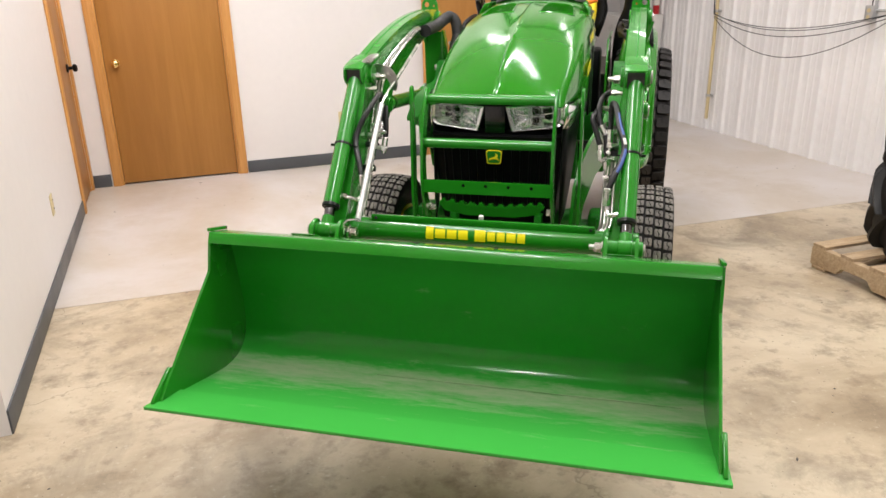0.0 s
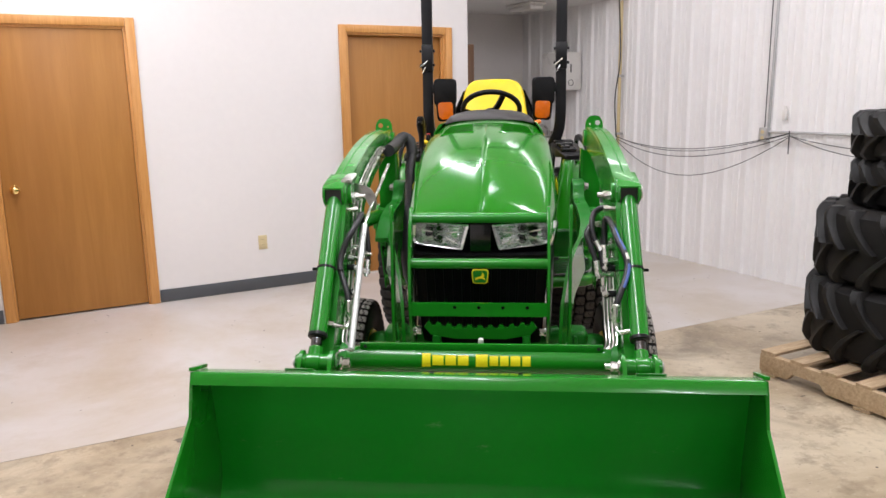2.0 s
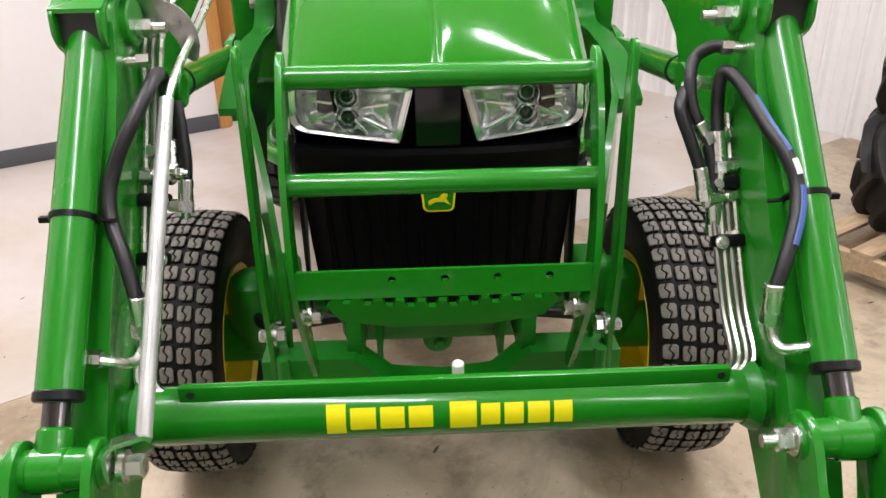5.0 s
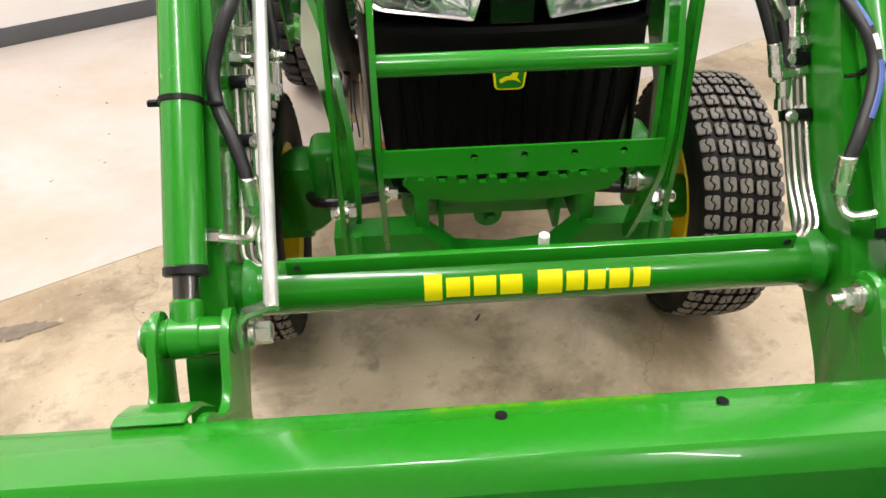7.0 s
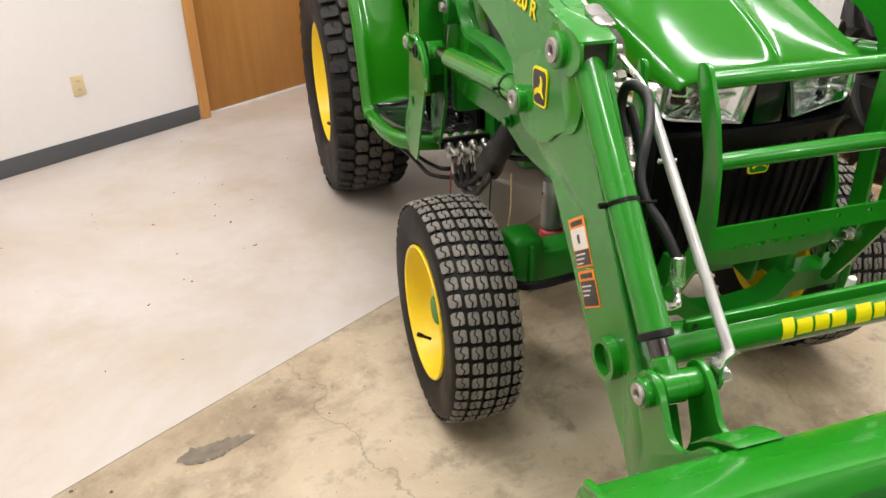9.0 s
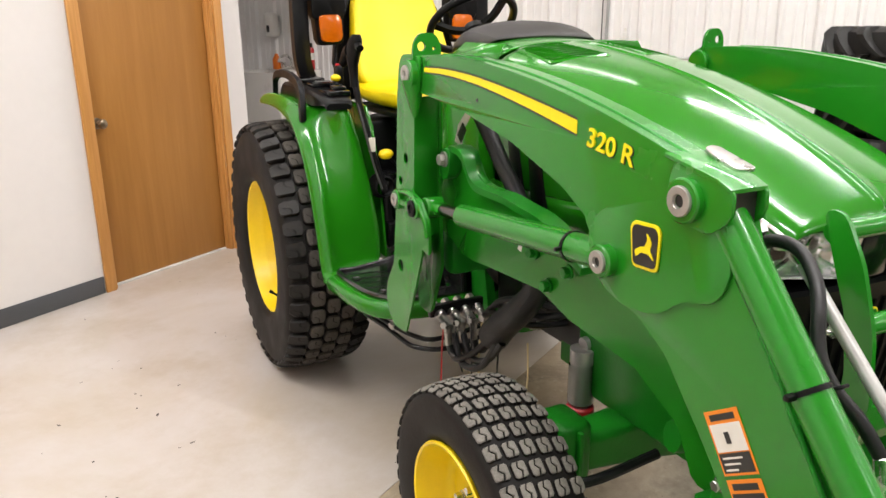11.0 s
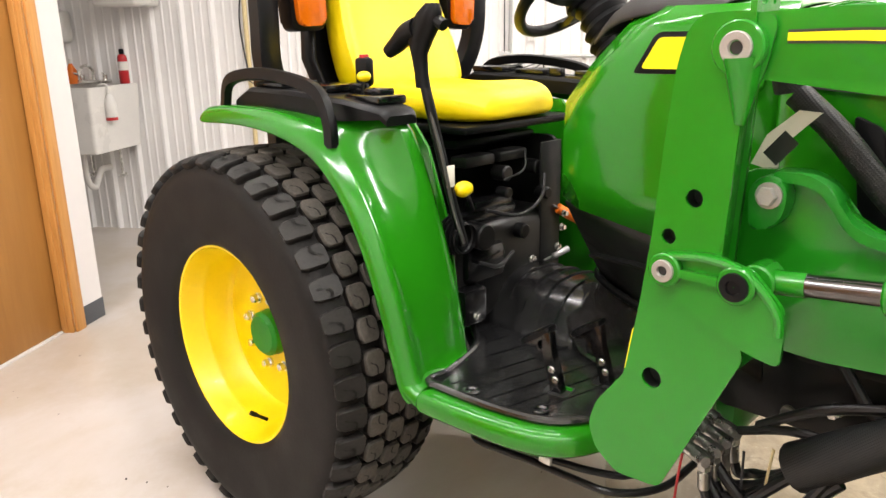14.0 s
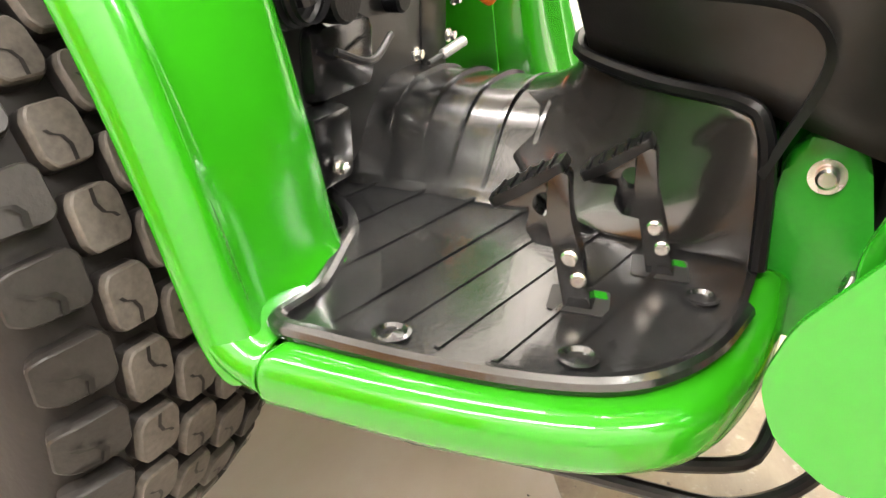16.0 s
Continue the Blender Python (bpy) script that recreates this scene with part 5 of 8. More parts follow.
def badge(parent, m, w, h, rim_mat, face_mat):
    """A rounded shield: coloured rim, face, and a plain leaping mark."""
    pts = rounded([(-w * 0.42, -h / 2), (w * 0.42, -h / 2), (w / 2, h * 0.35), (w * 0.40, h / 2), (-w * 0.40, h / 2), (-w / 2, h * 0.35)], w * 0.14, 4)
    bm = B()
    plate(bm, pts, 0, 0.003, "z", 0.001)
    bmesh.ops.transform(bm, matrix=m, verts=bm.verts)
    root = part("emblem", bm, rim_mat, parent, "shield emblem with a yellow rim")
    bm = B()
    plate(bm, [(p * 0.86, q * 0.86) for p, q in pts], 0.003, 0.0045, "z", 0)
    bmesh.ops.transform(bm, matrix=m, verts=bm.verts)
    part("emblem_face", bm, face_mat, root)
    bm = B()
    mark = [(-0.30, -0.12), (-0.12, -0.02), (0.02, 0.0), (0.12, 0.16), (0.08, 0.30), (0.18, 0.22), (0.26, 0.10), (0.20, -0.04), (0.34, -0.26), (0.14, -0.14), (-0.08, -0.14), (-0.26, -0.26)]
    plate(bm, rounded([(p * w, q * h) for p, q in mark], w * 0.03, 2), 0.0045, 0.006, "z", 0)
    bmesh.ops.transform(bm, matrix=m, verts=bm.verts)
    part("emblem_mark", bm, rim_mat, root)
    return root


badge(tractor, pose(-0.002, -0.390, 0.900, 90, 0, 0), 0.064, 0.054, DECAL_YELLOW, GREEN_CAST)

# dash cowling: the black lower panel twists from the slanting seam down to the shroud's lip
def both(half):
    return [(-x, y, z) for x, y, z in half[:0:-1]] + list(half)


bm = B()
TOPS = [(0, 1.150, 1.002), (-0.11, 1.148, 1.001), (-0.240, 1.104, 0.999), (-0.255, 0.95, 0.976), (-0.256, 0.79, 0.950), (-0.257, 0.62, 0.922)]
BOTS = [(0, 1.100, 0.800), (-0.06, 1.094, 0.799), (-0.122, 1.072, 0.795), (-0.183, 0.974, 0.790), (-0.238, 0.880, 0.780), (-0.250, 0.62, 0.700)]
secs = []
for k in range(7):
    f = k / 6
    secs.append(both([tuple(Vector(a).lerp(Vector(b), f)) for a, b in zip(TOPS, BOTS)]))
loft(bm, secs)
thick(part("lower_cowl", bm, SATIN, tractor, "black lower dash panel", angle=50), 0.006, 1)
for s in (-1, 1):
    bm = B()
    ridge = spline([(s * 0.258, 1.02, 0.885), (s * 0.262, 0.924, 0.886), (s * 0.262, 0.861, 0.880), (s * 0.261, 0.830, 0.862), (s * 0.260, 0.819, 0.836), (s * 0.259, 0.826, 0.800), (s * 0.257, 0.842, 0.760), (s * 0.256, 0.860, 0.715)], 5)
    sweep(bm, ridge, 1.0, shape=[(-0.014, -0.004), (0.014, -0.004), (0.005, 0.0042), (-0.005, 0.0042)])
    part("panel_ridge", bm, SATIN, tractor)
bm = B()
secs = []
for z, yr, hw2, yf, slant in ((1.003, 1.140, 0.262, 0.625, 1.0), (1.07, 1.138, 0.266, 0.625, 0.6), (1.15, 1.135, 0.270, 0.625, 0), (1.22, 1.130, 0.272, 0.625, 0), (1.30, 1.07, 0.268, 0.625, 0), (1.38, 0.99, 0.258, 0.625, 0), (1.415, 0.95, 0.235, 0.625, 0)):
    half = [(0, yr, z), (-hw2 * 0.4, yr, z), (-hw2 * 0.86, yr - 0.018, z), (-hw2, yr - 0.09, z - 0.014 * slant), (-hw2, (yf + yr) / 2, z - 0.042 * slant), (-hw2, yf, z - 0.084 * slant)]
    secs.append(both(half))
loft(bm, secs)
thick(part("dash_cowl", bm, GREEN_PLASTIC, tractor, "green dash cowling", angle=50), 0.006, 1)
for s in (-1, 1):
    bm = B()
    plate(bm, rounded([(0.72, 1.29), (0.93, 1.29), (0.88, 1.37), (0.76, 1.37)], 0.012, 3), s * 0.262, s * 0.276, "x", 0.002)
    tr = part("cowl_trim", bm, BLACK, tractor, "black framed yellow side marker")
    bm = B()
    plate(bm, rounded([(0.735, 1.30), (0.91, 1.30), (0.872, 1.36), (0.77, 1.36)], 0.01, 3), s * 0.276, s * 0.279, "x", 0)
    part("cowl_marker", bm, DECAL_YELLOW, tr)
# black dash hump
bm = B()
secs = []
for y, hw2, zt, zb in ((0.775, 0.178, 1.436, 1.42), (0.81, 0.202, 1.462, 1.41), (0.87, 0.220, 1.486, 1.405), (0.96, 0.216, 1.484, 1.40), (1.04, 0.19, 1.446, 1.38), (1.11, 0.15, 1.37, 1.33)):
    secs.append([(-hw2 * 1.08, y, zb), (-hw2, y, zb + (zt - zb) * 0.6), (-hw2 * 0.6, y, zt - 0.006), (0, y, zt), (hw2 * 0.6, y, zt - 0.006), (hw2, y, zb + (zt - zb) * 0.6), (hw2 * 1.08, y, zb)])
loft(bm, secs)
thick(part("dash_hood", bm, DASH_GREY, tractor, "black textured dash top"), 0.008, -1, 1)
bm = B()
plate(bm, rounded([(-0.16, 0.0), (0.16, 0.0), (0.14, 0.12), (-0.14, 0.12)], 0.03, 4), 0, 0.012, "z", 0.003)
bmesh.ops.transform(bm, matrix=Matrix.Translation((0, 0.93, 1.462)) @ Matrix.Rotation(radians(-38), 4, "X"), verts=bm.verts)
part("instrument_panel", bm, BLACK_GLOSS, tractor)

# steering column and wheel
bm = B()
axis = Vector((0, 0.62, 0.78)).normalized()
base = Vector((0, 1.09, 1.30))
prof = []
for k in range(12):
    prof.append((0.075 - 0.0022 * k + (0.010 if k % 2 else 0.0), 0.016 * k))
rings = lathe(bm, prof, 28, "z")
bmesh.ops.transform(bm, matrix=Matrix.Translation(base) @ Vector((0, 0.62, 0.78)).to_track_quat("Z", "Y").to_matrix().to_4x4(), verts=bm.verts)
part("column_boot", bm, BLACK, tractor, "ribbed black steering column boot")
sw = empty("steering_wheel", Matrix.Translation((0, 1.262, 1.474)) @ Matrix.Rotation(radians(-38), 4, "X"), tractor)
bm = B()
ring = [(0.160 * math.cos(t * math.pi / 32), 0.160 * math.sin(t * math.pi / 32), 0) for t in range(64)]
sweep(bm, ring, 0.0145, 12, closed=True)
part("wheel_rim", bm, BLACK, sw)
for t in (298, 58, 178):
    c, s2 = math.cos(radians(t)), math.sin(radians(t))
    bm = B()
    sweep(bm, spline([(0.03 * c, 0.03 * s2, -0.035), (0.09 * c, 0.09 * s2, -0.03), (0.132 * c, 0.132 * s2, -0.012), (0.157 * c, 0.157 * s2, 0)], 5), 1.0, shape=[(-0.017, -0.007), (0.017, -0.007), (0.013, 0.007), (-0.013, 0.007)])
    part("spoke", bm, BLACK, sw)
bm = B()
cyl(bm, (0, 0, -0.05), (0, 0, -0.012), 0.05, 28, r2=0.042, chamfer=0.008)
cyl(bm, (0, 0, -0.12), (0, 0, -0.05), 0.03, 20)
part("wheel_hub", bm, BLACK, sw)

# seat
seat = empty("seat", pose(0, 0.06, 0.03), tractor)
bm = B()
secs = []
for y, hw2, zt, zb in ((1.36, 0.11, 1.155, 1.135), (1.37, 0.155, 1.186, 1.118), (1.42, 0.205, 1.210, 1.112), (1.52, 0.240, 1.205, 1.112), (1.66, 0.245, 1.192, 1.115), (1.80, 0.240, 1.20, 1.12), (1.92, 0.225, 1.225, 1.13)):
    row = []
    for k in range(9):
        x = -1 + k / 4
        bol = 0.018 * abs(x) ** 3 if y > 1.45 else 0
        row.append((x * hw2, y, zt + bol - 0.05 * max(0, abs(x) - 0.85) * 4))
    row += [(x * hw2 * 0.96, y, zb) for x in (1, 0.5, 0, -0.5, -1)]
    secs.append(row)
loft(bm, secs, cap=True, closed=True)
subsurf(part("cushion", bm, SEAT_YELLOW, seat, "smooth yellow vinyl seat cushion"), 2)
bm = B()
secs = []
for z, hw2, yf, th in ((1.17, 0.215, 1.80, 0.14), (1.22, 0.232, 1.812, 0.14), (1.32, 0.238, 1.855, 0.12), (1.39, 0.226, 1.885, 0.11), (1.45, 0.216, 1.905, 0.10), (1.53, 0.210, 1.93, 0.085), (1.596, 0.178, 1.945, 0.07), (1.622, 0.13, 1.96, 0.045), (1.628, 0.08, 1.975, 0.02)):
    row = []
    for k in range(9):
        x = -1 + k / 4
        row.append((x * hw2, yf - (0.040 if z < 1.5 else 0.022) * abs(x) ** 2.5, z))
    row += [(x * hw2 * 0.97, yf + th, z) for x in (1, 0.5, 0, -0.5, -1)]
    secs.append(row)
loft(bm, secs, cap=True, closed=True)
subsurf(part("backrest", bm, SEAT_YELLOW, seat, "yellow vinyl seat backrest"), 2)
bm = B()
secs = []
for z, hw2, y in ((1.12, 0.235, 1.93), (1.20, 0.262, 1.955), (1.28, 0.282, 1.975), (1.36, 0.268, 1.99), (1.45, 0.236, 2.01), (1.55, 0.19, 2.03), (1.58, 0.10, 2.03)):
    secs.append([(-hw2 - 0.01, y - 0.06, z), (-hw2, y + 0.01, z), (0, y + 0.03, z), (hw2, y + 0.01, z), (hw2 + 0.01, y - 0.06, z)])
loft(bm, secs)
thick(part("seat_shell", bm, BLACK, seat, "black moulded seat shell"), 0.012, 0)
bm = B()
box(bm, (0, 1.64, 1.10), (0.46, 0.54, 0.022), 0.008)
part("seat_pan", bm, BLACK, seat)

# box under the seat with its clutter of black housings
bm = B()
box(bm, (-0.09, 1.515, 0.745), (0.46, 0.23, 0.27), 0.03, seg=3)
under = part("seat_base", bm, SATIN, tractor, "black transmission cover under the seat")
bm = B()
box(bm, (-0.02, 1.72, 0.85), (0.60, 0.20, 0.50), 0.02)
part("back_panel", bm, BLACK, under)
bm = B()
plate(bm, rounded([(1.400, 0.62), (1.400, 1.05), (1.42, 1.085), (1.66, 1.085), (1.66, 0.62)], 0.02, 3), 0.132, 0.146, "x", 0.003)
part("side_panel", bm, SATIN, under)
bm = B()
box(bm, (0.097, 1.402, 0.87), (0.095, 0.010, 0.41), 0.004)
part("panel_flange", bm, SATIN, under)
bm = B()
box(bm, (-0.02, 1.68, 1.084), (0.34, 0.36, 0.026), 0.01)
part("seat_rail", bm, BLACK, under)
for x in (-0.16, -0.02):
    bm = B()
    box(bm, (x, 1.47, 1.045), (0.12, 0.06, 0.030), 0.008)
    cyl(bm, (x + 0.09, 1.42, 1.00), (x + 0.09, 1.47, 1.00), 0.022, 16, chamfer=0.004)
    part("suspension_link", bm, SATIN, under)
bm = B()
prof = []
for k in range(6):
    prof += [(0.036, -0.011 * k), (0.052 - 0.003 * k, -0.011 * k - 0.004), (0.052 - 0.003 * k, -0.011 * k - 0.008)]
lathe(bm, prof, 24, "y", (-0.325, 1.405, 0.880))
part("lever_boot", bm, BLACK, under, "black ribbed rubber boot")
for c, sz, b2 in (((-0.15, 1.48, 0.895), (0.26, 0.10, 0.035), 0.010), ((-0.12, 1.45, 0.925), (0.16, 0.05, 0.030), 0.008), ((-0.20, 1.405, 0.78), (0.16, 0.05, 0.10), 0.02), ((-0.27, 1.40, 0.68), (0.09, 0.08, 0.10), 0.012)):
    bm = B()
    box(bm, c, sz, b2)
    part("cover", bm, BLACK_GLOSS, under)
for c, r, d in (((-0.24, 1.37, 0.865), 0.035, 0.05), ((-0.05, 1.385, 0.84), 0.022, 0.03), ((0.06, 1.39, 0.93), 0.018, 0.03), ((-0.12, 1.385, 0.96), 0.015, 0.03)):
    bm = B()
    cyl(bm, (c[0], c[1] + d, c[2]), (c[0], c[1] - d * 0.4, c[2]), r, 20, chamfer=0.004)
    part("cap", bm, BLACK, under)
for p in ((-0.02, 1.375, 0.755), (0.10, 1.375, 0.765), (0.12, 1.375, 0.82), (-0.28, 1.355, 0.66), (0.13, 1.375, 0.86)):
    bm = B()
    hexnut(bm, p, (0, -1, 0), 0.008, 0.014)
    part("bolt", bm, CHROME, under)
for pts, r in (([(-0.22, 1.37, 0.93), (-0.10, 1.355, 0.90), (0.0, 1.36, 0.93), (0.04, 1.38, 0.99)], 0.005), ([(-0.15, 1.37, 1.0), (-0.08, 1.36, 1.02), (-0.06, 1.37, 1.07)], 0.003), ([(-0.26, 1.36, 0.80), (-0.2, 1.345, 0.78), (-0.12, 1.36, 0.80)], 0.005)):
    bm = B()
    sweep(bm, spline(pts, 6), r, 8)
    part("cable", bm, HOSE, under)


# fenders
def fender(s):
    root = empty("fender", None, tractor)
    rows = [((1.270, 0.556), (1.262, 0.604), 0.400), ((1.288, 0.566), (1.282, 0.614), 0.388), ((1.310, 0.60), (1.300, 0.640), 0.374), ((1.335, 0.70), (1.322, 0.73), 0.368), ((1.40, 0.885), (1.350, 0.90), 0.388), ((1.475, 1.010), (1.378, 1.05), 0.412), ((1.55, 1.078), (1.398, 1.14), 0.430), ((1.60, 1.105), (1.412, 1.180), 0.438), ((1.70, 1.135), (1.52, 1.196), 0.438), ((1.833, 1.152), (1.74, 1.200), 0.438), ((2.00, 1.152), (1.96, 1.198), 0.438), ((2.115, 1.142), (2.11, 1.185), 0.438)]
    bm = B()
    secs = []
    for (yo, zo), (yi, zi), xi in rows:
        dy, dz = -0.035, 0.022
        if zo > 1.0:
            dy, dz = -0.012, 0.045
        secs.append([(s * 0.612, yo, zo), (s * 0.608, yo + dy * 0.6, zo + dz * 0.6), (s * 0.585, yo + dy, zo + dz), (s * 0.572, yo * 0.9 + yi * 0.1 + dy * 1.0, zo * 0.9 + zi * 0.1 + dz), (s * 0.552, yo * 0.78 + yi * 0.22 + dy * 0.55, zo * 0.78 + zi * 0.22 + dz * 0.7), (s * 0.50, yo * 0.5 + yi * 0.5 + dy * 0.45, zo * 0.5 + zi * 0.5 + dz * 0.6), (s * (xi + 0.045), yi - 0.008, zi + 0.006), (s * xi, yi, zi), (s * (xi - 0.012), yi + 0.02, zi - 0.004), (s * (xi - 0.020), yi + 0.10, zi - 0.012)])
    loft(bm, secs)
    shell = part("fender_shell", bm, GREEN_PLASTIC, root, "glossy green rear fender", angle=70)
    thick(shell, 0.006, -1 if s < 0 else 1, 2)
    # foot that sweeps forward to meet the step at a seam
    bm = B()
    secs = []
    for y, xo, zo, xi, zi in ((1.300, 0.611, 0.585, 0.400, 0.640), (1.285, 0.612, 0.570, 0.405, 0.618), (1.268, 0.612, 0.560, 0.440, 0.606), (1.250, 0.611, 0.555, 0.520, 0.600), (1.2445, 0.610, 0.553, 0.540, 0.598)):
        secs.append([(s * (xo - 0.05), y, zo - 0.008), (s * (xo - 0.016), y, zo - 0.006), (s * (xo - 0.003), y, zo + 0.004), (s * xo, y, zo + 0.018), (s * (xo - 0.006), y - 0.002, zo + 0.032), (s * (xo - 0.022), y - 0.004, zo + 0.044), (s * (xo * 0.6 + xi * 0.4 - 0.01), y - 0.002, (zo + 0.046) * 0.6 + zi * 0.4), (s * xi, y, zi)])
    loft(bm, secs)
    thick(part("fender_foot", bm, GREEN_PLASTIC, root, angle=60), 0.004, -1 if s < 0 else 1, 1)
    # inner wall beside the seat
    bm = B()
    plate(bm, [(1.36, 0.60), (1.40, 0.90), (1.47, 1.10), (1.53, 1.17), (2.05, 1.18), (2.05, 0.62)], s * 0.322, s * 0.332, "x", 0.001)
    part("inner_wall", bm, GREEN_PLASTIC, root)
    # console on top
    bm = B()
    secs = []
    for y, xo, xi, zt in ((1.402, 0.525, 0.43, 1.196), (1.418, 0.530, 0.42, 1.210), (1.55, 0.535, 0.385, 1.228), (1.75, 0.540, 0.37, 1.240), (1.95, 0.540, 0.372, 1.244), (2.03, 0.53, 0.38, 1.215)):
        lo = 0.022 if y < 1.45 else 0.05
        secs.append([(s * xo, y, zt - lo), (s * xo, y, zt - 0.010), (s * (xo - 0.012), y, zt), (s * (xi + 0.012), y, zt), (s * xi, y, zt - 0.010), (s * xi, y, zt - lo)])
    loft(bm, secs, cap=True, closed=True)
    part("console", bm, BLACK, root, "black fender console")
    for c, sz in (((0.455, 1.52, 1.226), (0.09, 0.13, 0.022)), ((0.445, 1.72, 1.246), (0.10, 0.12, 0.020)), ((0.44, 1.52, 1.243), (0.05, 0.06, 0.018)), ((0.45, 1.90, 1.252), (0.12, 0.14, 0.02)), ((0.42, 1.62, 1.245), (0.03, 0.05, 0.03))):
        bm = B()
        box(bm, (s * c[0], c[1], c[2]), sz, 0.006)
        part("console_switch", bm, BLACK_GLOSS, root)
    bm = B()
    sweep(bm, spline([(s * 0.578, 1.540, 1.12), (s * 0.575, 1.548, 1.18), (s * 0.565, 1.60, 1.245), (s * 0.555, 1.72, 1.272), (s * 0.55, 1.88, 1.282), (s * 0.548, 2.02, 1.262), (s * 0.545, 2.06, 1.20), (s * 0.545, 2.06, 1.16)], 6), 1.0, shape=[(-0.014, -0.011), (0.014, -0.011), (0.017, 0), (0.014, 0.011), (-0.014, 0.011), (-0.017, 0)])
    part("grab_handle", bm, BLACK, root, "black grab handle")
    return root


for s in (-1, 1):
    fender(s)

# footboards, mats and tunnel
def footboard(s):
    root = empty("footboard", None, tractor)
    edge = [(-0.608, 1.243), (-0.606, 1.19), (-0.602, 1.10), (-0.592, 1.01), (-0.570, 0.925), (-0.522, 0.865), (-0.44, 0.832), (-0.33, 0.815), (-0.22, 0.81)]
    path = [(s * -x, y) for x, y in edge]
    sm = [(p.x, p.y) for p in spline([(x, y, 0) for x, y in path], 5)]
    bm = B()
    secs = []
    cx, cy = s * 0.25, 1.15
    for x, y in sm:
        d = Vector((x - cx, y - cy, 0)).normalized()
        lip = ((0.075, 0.590), (0.045, 0.597), (0.020, 0.598), (0.005, 0.592), (0.0, 0.581), (0.0, 0.566), (0.001, 0.554), (0.008, 0.545), (0.030, 0.538), (0.055, 0.537))
        secs.append([(x - d.x * q, y - d.y * q, z) for q, z in lip])
    loft(bm, secs)
    thick(part("step_rim", bm, GREEN_PLASTIC, root, "green step edge of the footboard", angle=70), 0.004, 0, 1)
    # rubber mat
    outl = [(s * 0.557, 1.252), (s * 0.563, 1.19), (s * 0.559, 1.09), (s * 0.546, 1.00), (s * 0.524, 0.938), (s * 0.488, 0.898), (s * 0.43, 0.868), (s * 0.35, 0.850), (s * 0.20, 0.842), (s * 0.02, 0.845), (s * 0.02, 1.50), (s * 0.21, 1.50), (s * 0.218, 1.43), (s * 0.255, 1.385), (s * 0.30, 1.332), (s * 0.345, 1.300), (s * 0.395, 1.282), (s * 0.49, 1.252)]
    bm = B()
    plate(bm, rounded(outl, 0.03, 4), 0.588, 0.606, "z", 0.005)
    mt = part("floor_mat", bm, MAT_RUBBER, root, "ribbed black rubber floor mat")
    bm = B()
    edge_line = outl[12:] + outl[:8]
    rim = spline([(x, y, 0.606) for x, y in edge_line], 4)
    sweep(bm, rim, 0.0105, 10)
    part("mat_lip", bm, MAT_RUBBER, mt)
    for k in range(10):
        y = 0.985 + k * 0.055
        xo = 0.535 if 0.99 < y < 1.22 else (0.49 if y < 1.0 else max(0.24, 0.50 - (y - 1.22) * 1.6))
        bm = B()
        sweep(bm, [(s * xo, y, 0.606), (s * (xo + 0.17) / 2, y - 0.11 * (xo - 0.17), 0.606), (s * 0.17, y - 0.22 * (xo - 0.17), 0.607)], 1.0, shape=[(-0.003, -0.002), (0.003, -0.002), (0.0016, 0.0035), (-0.0016, 0.0035)])
        part("mat_rib", bm, MAT_RUBBER, mt)
    for x, y in ((0.532, 1.142), (0.500, 0.974), (0.345, 0.892)):
        bm = B()
        lathe(bm, [(0.017, 0.606), (0.019, 0.610), (0.015, 0.611), (0.012, 0.607), (0.001, 0.609)], 18, "z", (s * x, y, 0))
        part("mat_button", bm, MAT_RUBBER, mt)
    bm = B()
    plate(bm, rounded([(s * 0.54, 1.24), (s * 0.53, 0.99), (s * 0.45, 0.89), (s * 0.05, 0.87), (s * 0.05, 1.45), (s * 0.24, 1.45), (s * 0.34, 1.31)], 0.03, 3), 0.553, 0.586, "z", 0.004)
    part("deck", bm, BLACK_STEEL, root)
    return root


for s in (-1, 1):
    footboard(s)
bm = B()
secs = []
HUMP = [(-0.200, 0.604), (-0.172, 0.610), (-0.146, 0.640), (-0.118, 0.688), (-0.085, 0.716), (-0.045, 0.728), (0, 0.731)]
HUMP = HUMP + [(-x, z) for x, z in HUMP[-2::-1]]
for y, k in ((0.86, 1.0), (1.0, 1.0), (1.2, 1.0), (1.36, 1.02), (1.52, 1.05)):
    secs.append([(x * k, y, z) for x, z in HUMP])
loft(bm, secs)
tun = subsurf(part("tunnel", bm, MAT_RUBBER, tractor, "black rubber transmission tunnel mat"), 1)
for k in range(7):
    y = 1.145 + k * 0.055
    bm = B()
    sweep(bm, spline([(x, y - 0.012 * (x + 0.17) / 0.17, z + 0.0015) for x, z in HUMP[1:10]], 3), 1.0, shape=[(-0.003, -0.002), (0.003, -0.002), (0.0016, 0.0035), (-0.0016, 0.0035)])
    part("tunnel_rib", bm, MAT_RUBBER, tun)
